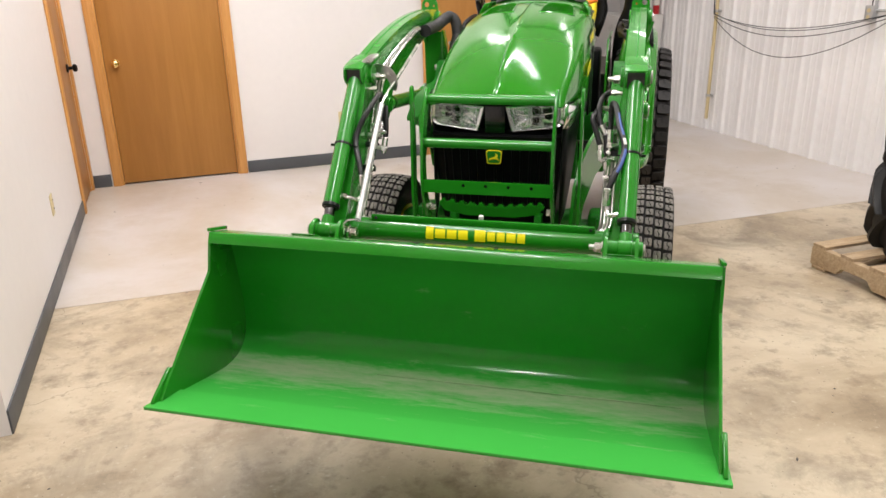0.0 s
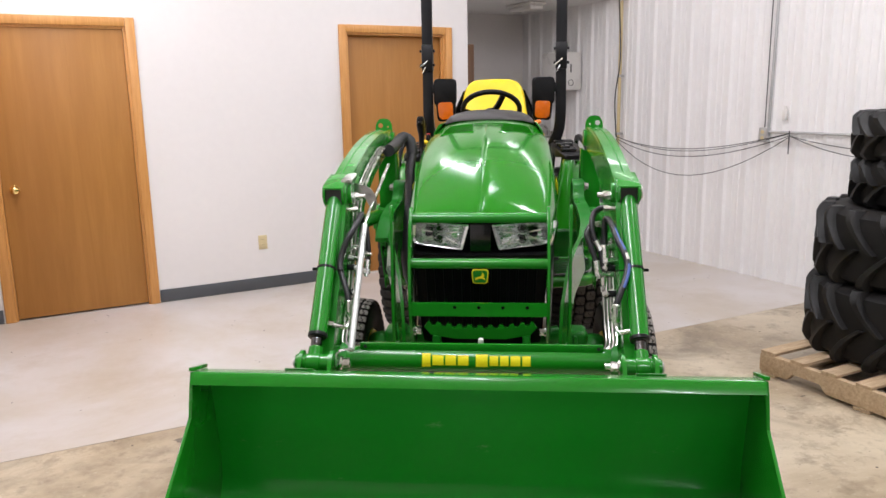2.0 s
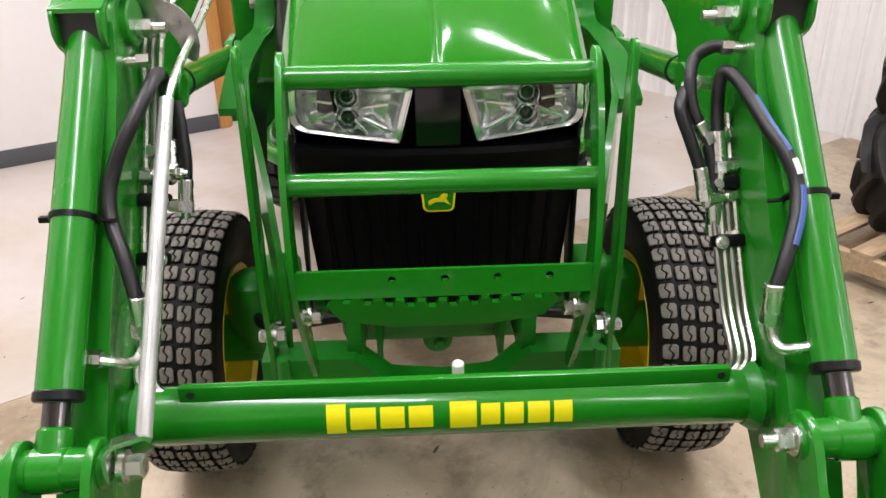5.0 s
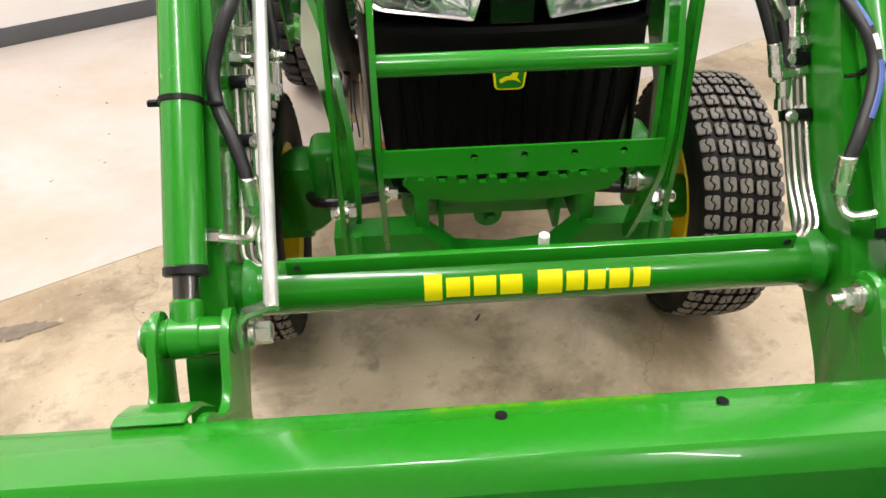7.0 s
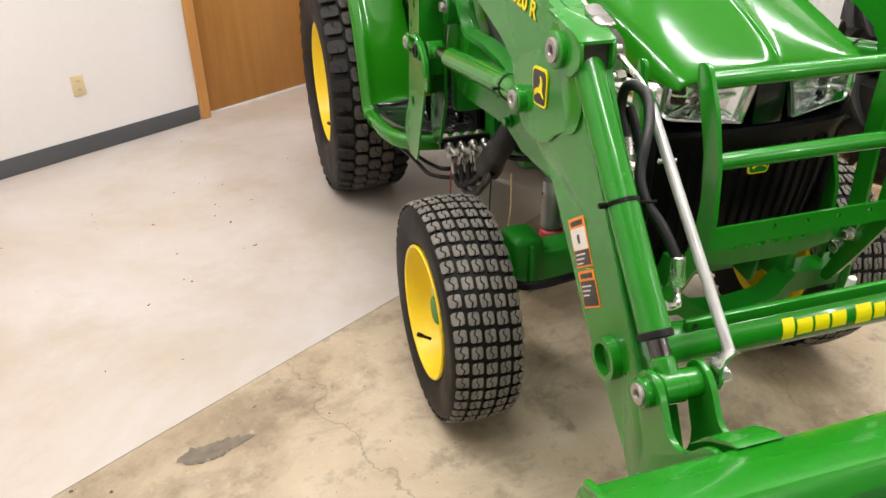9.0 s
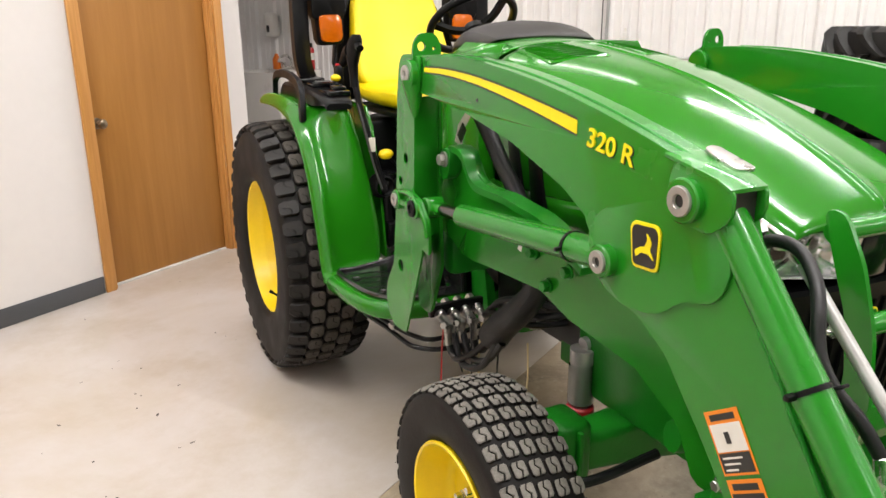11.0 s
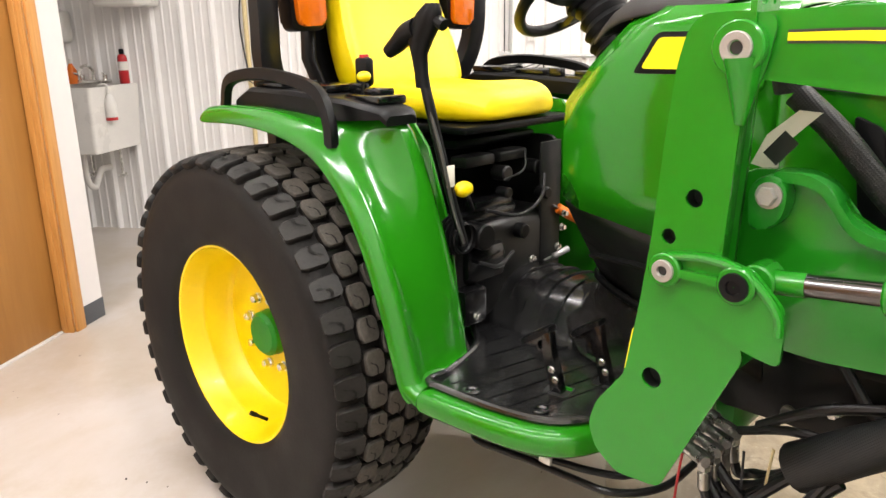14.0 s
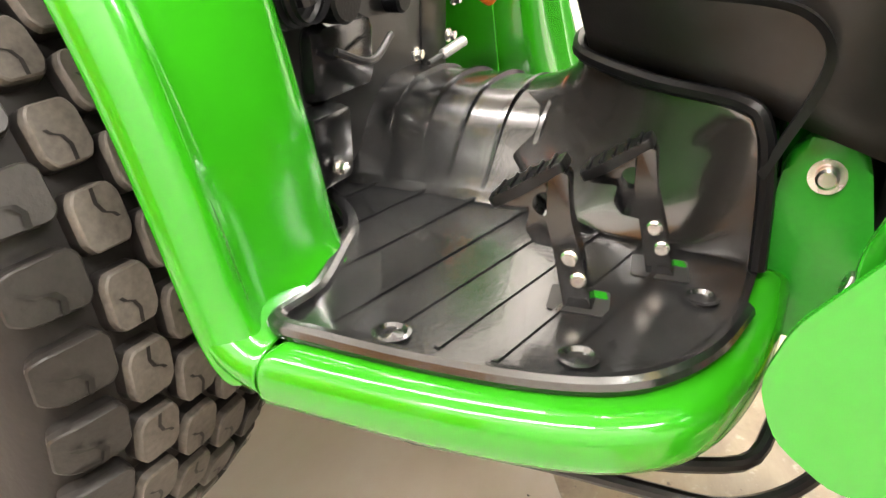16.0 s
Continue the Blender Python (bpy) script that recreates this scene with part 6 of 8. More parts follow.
# moulded black shroud in front of the feet: it falls from the lip and flares out over the mat
LIP = [(0, 1.112, 0.800), (-0.06, 1.106, 0.799), (-0.132, 1.078, 0.792), (-0.190, 0.984, 0.781), (-0.240, 0.890, 0.780), (-0.251, 0.862, 0.762), (-0.251, 0.850, 0.700), (-0.251, 0.843, 0.605)]
FOOT = [(0, 1.215, 0.728), (-0.06, 1.208, 0.724), (-0.135, 1.185, 0.650), (-0.225, 1.080, 0.606), (-0.238, 0.955, 0.605), (-0.236, 0.895, 0.605), (-0.240, 0.868, 0.605), (-0.246, 0.848, 0.604)]
bm = B()
secs = []
for q in range(15):
    f = q / 14
    row = []
    for a, b in zip(LIP, FOOT):
        a, b = Vector(a), Vector(b)
        w = 0.16 * f + 0.84 * f ** 4.5
        p = a.lerp(b, w)
        p.z = a.z + (b.z - a.z) * f
        row.append(p)
    row += [Vector((-p.x, p.y, p.z)) for p in row[1:]][::1]
    left = row[:8]
    secs.append([Vector((-p.x, p.y, p.z)) for p in left[:0:-1]] + left)
loft(bm, secs)
thick(part("foot_shroud", bm, SHROUD, tractor, "glossy black moulded shroud above the footboards", angle=60), 0.004, 0, 1)
bm = B()
rim = [(-x, y, z) for x, y, z in LIP[:0:-1]] + LIP
sweep(bm, spline([(x * 1.01, y + 0.003, z + 0.003) for x, y, z in rim], 4), 0.0095, 8)
part("shroud_lip", bm, BLACK, tractor)
# cast lug with a big bolt, just ahead of the footboard
for s in (-1, 1):
    bm = B()
    plate(bm, rounded([(0.835, 0.52), (0.845, 0.66), (0.838, 0.735), (0.80, 0.765), (0.762, 0.74), (0.74, 0.64), (0.72, 0.52)], 0.025, 4), s * 0.196, s * 0.226, "x", 0.008, seg=3)
    lug = part("frame_lug", bm, GREEN_CAST, tractor, "green cast lug with a large bolt")
    bm = B()
    cyl(bm, (s * 0.226, 0.798, 0.712), (s * 0.229, 0.798, 0.712), 0.019, 20)
    cyl(bm, (s * 0.229, 0.798, 0.712), (s * 0.240, 0.798, 0.712), 0.0115, 20, chamfer=0.003)
    part("lug_bolt", bm, CHROME, lug)


def pedal(x, y):
    """A stamped pedal: a web with an oval opening on an arm, a thin pad along its sloping top."""
    root = empty("pedal", pose(x, y, 0.604, 0, 0, 6), tractor)
    bm = B()
    plate(bm, rounded([(-0.024, -0.02), (0.006, -0.02), (0.022, 0.052), (0.032, 0.090), (0.036, 0.140), (0.014, 0.140), (0.010, 0.096), (-0.002, 0.058)], 0.006, 2), -0.012, 0.012, "x", 0.002)
    plate(bm, rounded([(0.012, 0.060), (0.044, 0.064), (0.054, 0.078), (0.050, 0.096), (0.080, 0.096), (0.083, 0.106), (0.036, 0.138), (0.016, 0.138)], 0.004, 2), -0.008, 0.008, "x", 0.0015, [(0.036, 0.106, 0.012)])
    part("pedal_arm", bm, BLACK_GLOSS, root)
    bm = B()
    m = Matrix.Translation((0.004, 0.054, 0.124)) @ Matrix.Rotation(math.atan2(-0.042, 0.065), 4, "X") @ Matrix.Diagonal((0.9, 0.8, 1, 1))
    pts = rounded([(-0.018, -0.050), (0.026, -0.050), (0.020, -0.018), (0.028, 0.0), (0.028, 0.040), (0.010, 0.052), (-0.022, 0.050), (-0.026, 0.010), (-0.018, -0.012)], 0.008, 3)
    plate(bm, pts, -0.006, 0.005, "z", 0.002)
    for k in range(5):
        box(bm, (0.0, -0.036 + 0.018 * k, 0.006), (0.044, 0.004, 0.004), 0.001)
    bmesh.ops.transform(bm, matrix=m, verts=bm.verts)
    part("pedal_pad", bm, BLACK, root, "black foot pedal pad")
    for yy, z in ((-0.002, 0.034), (0.008, 0.056)):
        bm = B()
        cyl(bm, (-0.010, yy, z), (-0.017, yy, z), 0.0085, 14, chamfer=0.002)
        part("pedal_bolt", bm, CHROME, root)
    bm = B()
    plate(bm, rounded([(-0.022, -0.035), (0.030, -0.030), (0.030, 0.030), (-0.022, 0.026)], 0.006, 2), 0.0025, 0.0035, "z", 0)
    part("arm_slot", bm, DECAL_BLACK, root)
    bm = B()
    plate(bm, rounded([(0.012, -0.030), (0.026, -0.026), (0.026, -0.004), (0.014, -0.010)], 0.003, 2), 0.0036, 0.0048, "z", 0)
    part("slot_edge", bm, GREEN, root)
    return root


pedal(-0.402, 1.004)
pedal(-0.296, 0.944)

# levers
joy = empty("loader_joystick", None, tractor)
bm = B()
sweep(bm, spline([(-0.328, 1.350, 0.865), (-0.353, 1.358, 0.96), (-0.38, 1.363, 1.062), (-0.408, 1.374, 1.192), (-0.417, 1.388, 1.27)], 6), 0.0125, 10)
part("lever", bm, BLACK_STEEL, joy)
bm = B()
sweep(bm, spline([(-0.345, 1.335, 0.875), (-0.372, 1.345, 0.97), (-0.395, 1.350, 1.08), (-0.413, 1.366, 1.18), (-0.420, 1.385, 1.25)], 6), 0.0045, 8)
part("lever_cable", bm, STEEL_GREY, joy)
bm = B()
box(bm, (-0.374, 1.349, 1.045), (0.026, 0.004, 0.052), 0.001)
part("tag", bm, PAPER, joy)
bm = B()
secs = []
for z, y, ry, rx in ((1.255, 1.39, 0.018, 0.017), (1.29, 1.395, 0.017, 0.016), (1.33, 1.40, 0.020, 0.019), (1.36, 1.395, 0.034, 0.024), (1.39, 1.38, 0.042, 0.026), (1.42, 1.365, 0.034, 0.024), (1.440, 1.355, 0.018, 0.015)):
    secs.append([(-0.418 + rx * math.cos(t * math.pi / 7), y + ry * math.sin(t * math.pi / 7), z) for t in range(14)])
loft(bm, secs, cap=True, closed=True)
sweep(bm, spline([(-0.418, 1.40, 1.385), (-0.418, 1.44, 1.375), (-0.418, 1.475, 1.352), (-0.418, 1.505, 1.335)], 5), [0.030 - 0.0009 * k for k in range(16)], 12)
sweep(bm, spline([(-0.418, 1.36, 1.41), (-0.418, 1.335, 1.40), (-0.418, 1.318, 1.392)], 4), 0.014, 10)
part("grip", bm, BLACK, joy, "black pistol grip joystick")
for nm, pts, r, knob, kr, mtl in (("range_lever", [(-0.24, 1.40, 0.93), (-0.28, 1.375, 0.97), (-0.305, 1.37, 0.995)], 0.006, (-0.315, 1.362, 1.003), 0.020, YELLOW), ("pto_lever", [(-0.43, 1.60, 1.22), (-0.425, 1.60, 1.27)], 0.006, (-0.42, 1.60, 1.275), 0.014, YELLOW)):
    root = empty(nm, None, tractor)
    bm = B()
    sweep(bm, spline(pts, 4), r, 8)
    part("lever_rod", bm, BLACK_STEEL, root)
    bm = B()
    bmesh.ops.create_uvsphere(bm, u_segments=16, v_segments=10, radius=kr)
    for v in bm.verts:
        v.co = Vector((v.co.x * 1.5, v.co.y, v.co.z)) + Vector(knob)
    part("lever_knob", bm, mtl, root, "yellow lever knob")
root = empty("position_lever", None, tractor)
bm = B()
box(bm, (-0.40, 1.62, 1.285), (0.03, 0.05, 0.075), 0.012)
part("lever_grip", bm, BLACK, root)
bm = B()
cyl(bm, (-0.40, 1.62, 1.32), (-0.40, 1.62, 1.328), 0.012, 14)
part("button", bm, RED, root)
for nm, p, q, d in (("brake_lever", (0.07, 1.42, 0.91), (0.19, 1.36, 0.83), 0.015), ("lock_lever", (0.06, 1.39, 0.725), (0.13, 1.37, 0.745), 0.009), ("throttle_lever", (0.10, 1.12, 1.36), (0.24, 1.13, 1.40), 0.012)):
    root = empty(nm, None, tractor)
    p, q = Vector(p), Vector(q)
    bm = B()
    cyl(bm, p, p + (q - p) * 0.5, 0.005, 8)
    part("lever_rod", bm, STEEL_GREY, root)
    bm = B()
    cyl(bm, p + (q - p) * 0.45, q + (q - p) * 0.25, d, 14, chamfer=0.003)
    part("lever_grip", bm, SILVER if d < 0.01 else ORANGE, root, "lever grip")

# roll bar with signal lamps
rops = empty("roll_bar", None, tractor)
SQ = [(-0.022, -0.034), (0.022, -0.034), (0.026, -0.028), (0.026, 0.028), (0.022, 0.034), (-0.022, 0.034), (-0.026, 0.028), (-0.026, -0.028)]
for s in (-1, 1):
    bm = B()
    sweep(bm, spline([(s * 0.37, 2.06, 0.80), (s * 0.37, 2.06, 1.05), (s * 0.385, 2.05, 1.20), (s * 0.425, 2.02, 1.31), (s * 0.437, 2.0, 1.42), (s * 0.437, 2.0, 1.60), (s * 0.437, 2.0, 1.80)], 6), 1.0, shape=SQ)
    part("roll_bar_post", bm, BLACK_STEEL, rops)
    bm = B()
    sweep(bm, [(s * 0.437, 2.0, 1.80), (s * 0.437, 2.0, 2.40), (s * 0.42, 2.0, 2.46), (s * 0.36, 2.0, 2.50), (0, 2.0, 2.51)], 1.0, shape=SQ)
    part("upper_hoop", bm, BLACK_STEEL, rops)
    bm = B()
    box(bm, (s * 0.437, 2.0, 1.80), (0.072, 0.085, 0.17), 0.006)
    for dz in (-0.045, 0.045):
        cyl(bm, (s * 0.437 - 0.05, 1.985, 1.80 + dz), (s * 0.437 + 0.05, 1.985, 1.80 + dz), 0.009, 10)
    hinge = part("fold_hinge", bm, BLACK_STEEL, rops)
    bm = B()
    cyl(bm, (s * 0.437 - 0.045, 1.95, 1.74), (s * 0.437 + 0.005, 1.945, 1.78), 0.005, 8)
    cyl(bm, (s * 0.437 - 0.01, 1.95, 1.74), (s * 0.437 - 0.03, 1.945, 1.70), 0.004, 8)
    part("hitch_pin", bm, CHROME, hinge)
    lamp = empty("signal_lamp", None, tractor)
    cx = s * 0.322
    bm = B()
    pts = rounded([(cx - 0.072, 1.49), (cx + 0.072, 1.49), (cx + 0.074, 1.665), (cx - 0.074, 1.665)], 0.03, 5)
    plate(bm, pts, 1.945, 2.02, "y", 0.012, seg=3)
    pts = rounded([(cx + s * 0.072, 1.58), (cx - s * 0.068, 1.53), (cx - s * 0.068, 1.392), (cx + s * 0.050, 1.386), (cx + s * 0.062, 1.52)], 0.026, 4)
    plate(bm, pts if s > 0 else pts[::-1], 1.955, 2.015, "y", 0.010, seg=3)
    part("lamp_housing", bm, BLACK, lamp, "black plastic lamp housing")
    bm = B()
    pts = rounded([(cx - s * 0.055, 1.405), (cx + s * 0.038, 1.401), (cx + s * 0.047, 1.512), (cx - s * 0.051, 1.515)], 0.020, 4)
    plate(bm, pts, 1.935, 1.957, "y", 0.008, seg=3)
    part("amber_lens", bm, AMBER, lamp, "amber turn signal lens")
    bm = B()
    box(bm, (s * 0.405, 1.99, 1.60), (0.05, 0.03, 0.06), 0.004)
    part("bracket", bm, BLACK_STEEL, lamp)

# underside: engine, frame, axles
bm = B()
box(bm, (0, 0.18, 0.88), (0.40, 0.84, 0.30), 0.03)
box(bm, (0, 0.46, 0.68), (0.38, 0.58, 0.20), 0.03)
part("engine", bm, BLACK_STEEL, tractor, "dark engine block")
bm = B()
box(bm, (0, 0.02, 0.62), (0.42, 0.50, 0.24), 0.02)
part("engine_frame", bm, GREEN_CAST, tractor, "green cast engine frame")
for s in (-1, 1):
    bm = B()
    box(bm, (s * 0.17, 0.0, 0.60), (0.03, 0.76, 0.13), 0.006)
    part("frame_rail", bm, GREEN_CAST, tractor, "green frame rail")
bm = B()
secs = []
for x, hy, hz, z in ((-0.40, 0.045, 0.050, 0.452), (-0.30, 0.050, 0.054, 0.452), (-0.16, 0.058, 0.062, 0.450), (0, 0.07, 0.08, 0.445), (0.16, 0.058, 0.062, 0.450), (0.30, 0.050, 0.054, 0.452), (0.40, 0.045, 0.050, 0.452)):
    secs.append([(x, FY + p * hy, z + q * hz) for p, q in rounded([(-1, -1), (1, -1), (1, 1), (-1, 1)], 0.45, 3)])
loft(bm, secs, cap=True, closed=True)
axle = part("front_axle", bm, GREEN_CAST, tractor, "green cast front axle")
for s in (-1, 1):
    bm = B()
    box(bm, (s * 0.390, FY - 0.01, 0.478), (0.100, 0.125, 0.165), 0.022, seg=3)
    box(bm, (s * 0.385, FY - 0.078, 0.470), (0.016, 0.020, 0.150), 0.006)
    part("knuckle", bm, GREEN_CAST, axle)
    bm = B()
    lathe(bm, [(0.001, 0.305), (0.045, 0.308), (0.066, 0.330), (0.070, 0.40), (0.072, 0.47), (0.062, 0.505), (0.040, 0.522), (0.001, 0.526)], 28, "z", (s * 0.462, FY, 0))
    cyl(bm, (s * 0.45, FY, FZ), (s * 0.57, FY, FZ), 0.062, 24, chamfer=0.006)
    part("final_drive", bm, GREEN_CAST, axle, "rounded green final drive housing")
    bm = B()
    sweep(bm, spline([(s * 0.452, FY - 0.05, 0.43), (s * 0.40, FY - 0.13, 0.445), (s * 0.20, FY - 0.14, 0.47)], 5), 0.013, 10)
    part("tie_rod", bm, BLACK_STEEL, axle)
bm = B()
box(bm, (0, 1.82, 0.56), (0.32, 0.50, 0.30), 0.05)
cyl(bm, (-0.40, RY, RZ), (0.40, RY, RZ), 0.09, 24)
cyl(bm, (-0.33, RY, RZ), (0.33, RY, RZ), 0.14, 24)
box(bm, (0, 1.02, 0.53), (0.26, 0.62, 0.14), 0.04)
part("transaxle", bm, GREEN_CAST, tractor, "green transmission housing and rear axle")
bm = B()
cyl(bm, (-0.222, 0.225, 0.475), (-0.222, 0.225, 0.60), 0.036, 24, chamfer=0.006)
fil = part("fuel_filter", bm, glass_mat("filter_bowl", (0.9, 0.92, 0.9), 0.15), tractor, "clear fuel filter bowl with a red base")
bm = B()
cyl(bm, (-0.222, 0.225, 0.430), (-0.222, 0.225, 0.475), 0.038, 24, chamfer=0.006)
part("filter_base", bm, RED, fil)
bm = B()
cyl(bm, (-0.222, 0.225, 0.60), (-0.222, 0.225, 0.64), 0.034, 24)
cyl(bm, (-0.222, 0.225, 0.65), (-0.15, 0.225, 0.66), 0.02, 12)
cyl(bm, (-0.222, 0.225, 0.480), (-0.222, 0.225, 0.595), 0.024, 20)
part("filter_head", bm, CONDUIT, fil)
# step bars under the footboard
def bent(pts, r=0.03, n=3):
    """A line through pts with short round bends."""
    P = [Vector(p) for p in pts]
    out = [P[0]]
    for a, p, b in zip(P, P[1:], P[2:]):
        q0, q1 = p + (a - p).normalized() * r, p + (b - p).normalized() * r
        for k in range(n + 1):
            t = k / n
            out.append(q0 * (1 - t) ** 2 + p * 2 * t * (1 - t) + q1 * t * t)
    return out + [P[-1]]


for pts in ([(-0.36, 1.24, 0.50), (-0.49, 1.151, 0.478), (-0.462, 1.01, 0.470), (-0.440, 0.895, 0.470), (-0.405, 0.815, 0.470), (-0.314, 0.800, 0.475), (-0.20, 0.76, 0.52)],
            [(-0.36, 1.27, 0.48), (-0.50, 1.17, 0.462), (-0.470, 1.01, 0.455), (-0.458, 0.835, 0.452), (-0.415, 0.782, 0.452), (-0.36, 0.745, 0.46), (-0.20, 0.72, 0.50)]):
    bm = B()
    sweep(bm, bent(pts), 0.0085, 10)
    part("step_bar", bm, BLACK_STEEL, tractor, "black tubular step bar")
bm = B()
box(bm, (-0.462, 0.985, 0.470), (0.018, 0.030, 0.018), 0.002)
part("bar_label", bm, DECAL_WHITE, tractor)
# ---- the front loader ----
loader = empty("front_loader", pose(0, AXLE_Y, 0))
tagged(loader, "green front loader with raised bucket fixed to the tractor", "loader")

BOOM = [(0.625, 1.380), (0.59, 1.395), (0.47, 1.401), (0.35, 1.399), (0.24, 1.393), (0.124, 1.381), (0.02, 1.367), (-0.09, 1.348), (-0.20, 1.325), (-0.31, 1.298), (-0.42, 1.268), (-0.500, 1.246),
        (-0.500, 1.205), (-0.52, 1.15), (-0.625, 0.985), (-0.70, 0.875), (-0.79, 0.745), (-0.845, 0.66), (-0.895, 0.56), (-0.905, 0.49), (-0.88, 0.455), (-0.835, 0.46),
        (-0.79, 0.53), (-0.735, 0.585), (-0.667, 0.645), (-0.59, 0.715), (-0.50, 0.83), (-0.40, 0.945), (-0.33, 0.985), (-0.262, 1.005), (-0.215, 1.03), (-0.195, 1.075), (-0.185, 1.12),
        (-0.094, 1.17), (0.10, 1.232), (0.33, 1.277), (0.52, 1.297), (0.60, 1.305), (0.635, 1.33)]
MAST = [(0.552, 1.392), (0.60, 1.399), (0.660, 1.396), (0.681, 1.372), (0.695, 1.318), (0.708, 1.195), (0.720, 1.046), (0.735, 0.927), (0.759, 0.777), (0.816, 0.701), (0.831, 0.650), (0.813, 0.603),
        (0.766, 0.569), (0.678, 0.575), (0.548, 0.865), (0.571, 0.924), (0.603, 1.033), (0.596, 1.057), (0.591, 1.162), (0.586, 1.254), (0.564, 1.296), (0.556, 1.320), (0.546, 1.379)]
MAST_FRONT = [(0.597, 0.893), (0.600, 0.995), (0.596, 1.057), (0.591, 1.162), (0.586, 1.254), (0.576, 1.288)]
MAST_REAR = [(0.703, 1.248), (0.708, 1.195), (0.720, 1.046), (0.735, 0.927), (0.749, 0.843), (0.757, 0.790)]


def boss(bm, y, z, r, x0, x1):
    cyl(bm, (x0, y, z), (x1, y, z), r, 28, chamfer=0.003)


def pin(parent, s, y, z, r, x, label=""):
    bm = B()
    lathe(bm, [(r, s * x), (r, s * (x + 0.005)), (r * 0.94, s * (x + 0.006)), (r * 0.50, s * (x + 0.006)), (r * 0.44, s * (x + 0.004)), (r * 0.42, s * (x - 0.012)), (0.001, s * (x - 0.012))], 24, "x", (0, y, z))
    ob = part("pin", bm, PIN_STEEL, parent, label)
    # black plug that stands for the shade down the pin's hole
    bm = B()
    cyl(bm, (s * (x - 0.008), y, z), (s * (x + 0.0005), y, z), r * 0.40, 14)
    part("pin_hole", bm, DECAL_BLACK, ob)
    return ob


def text_mesh(body, size, m, depth=0.0015):
    cu = bpy.data.curves.new("lettering", "FONT")
    cu.body, cu.size, cu.extrude, cu.align_x = body, size, depth, "LEFT"
    cu.offset = size * 0.015
    tmp = bpy.data.objects.new("lettering_source", cu)
    scene.collection.objects.link(tmp)
    me = bpy.data.meshes.new_from_object(tmp.evaluated_get(bpy.context.evaluated_depsgraph_get()))
    bpy.data.objects.remove(tmp)
    bpy.data.curves.remove(cu)
    bm = B()
    bm.from_mesh(me)
    bpy.data.meshes.remove(me)
    bmesh.ops.transform(bm, matrix=m, verts=bm.verts)
    return bm


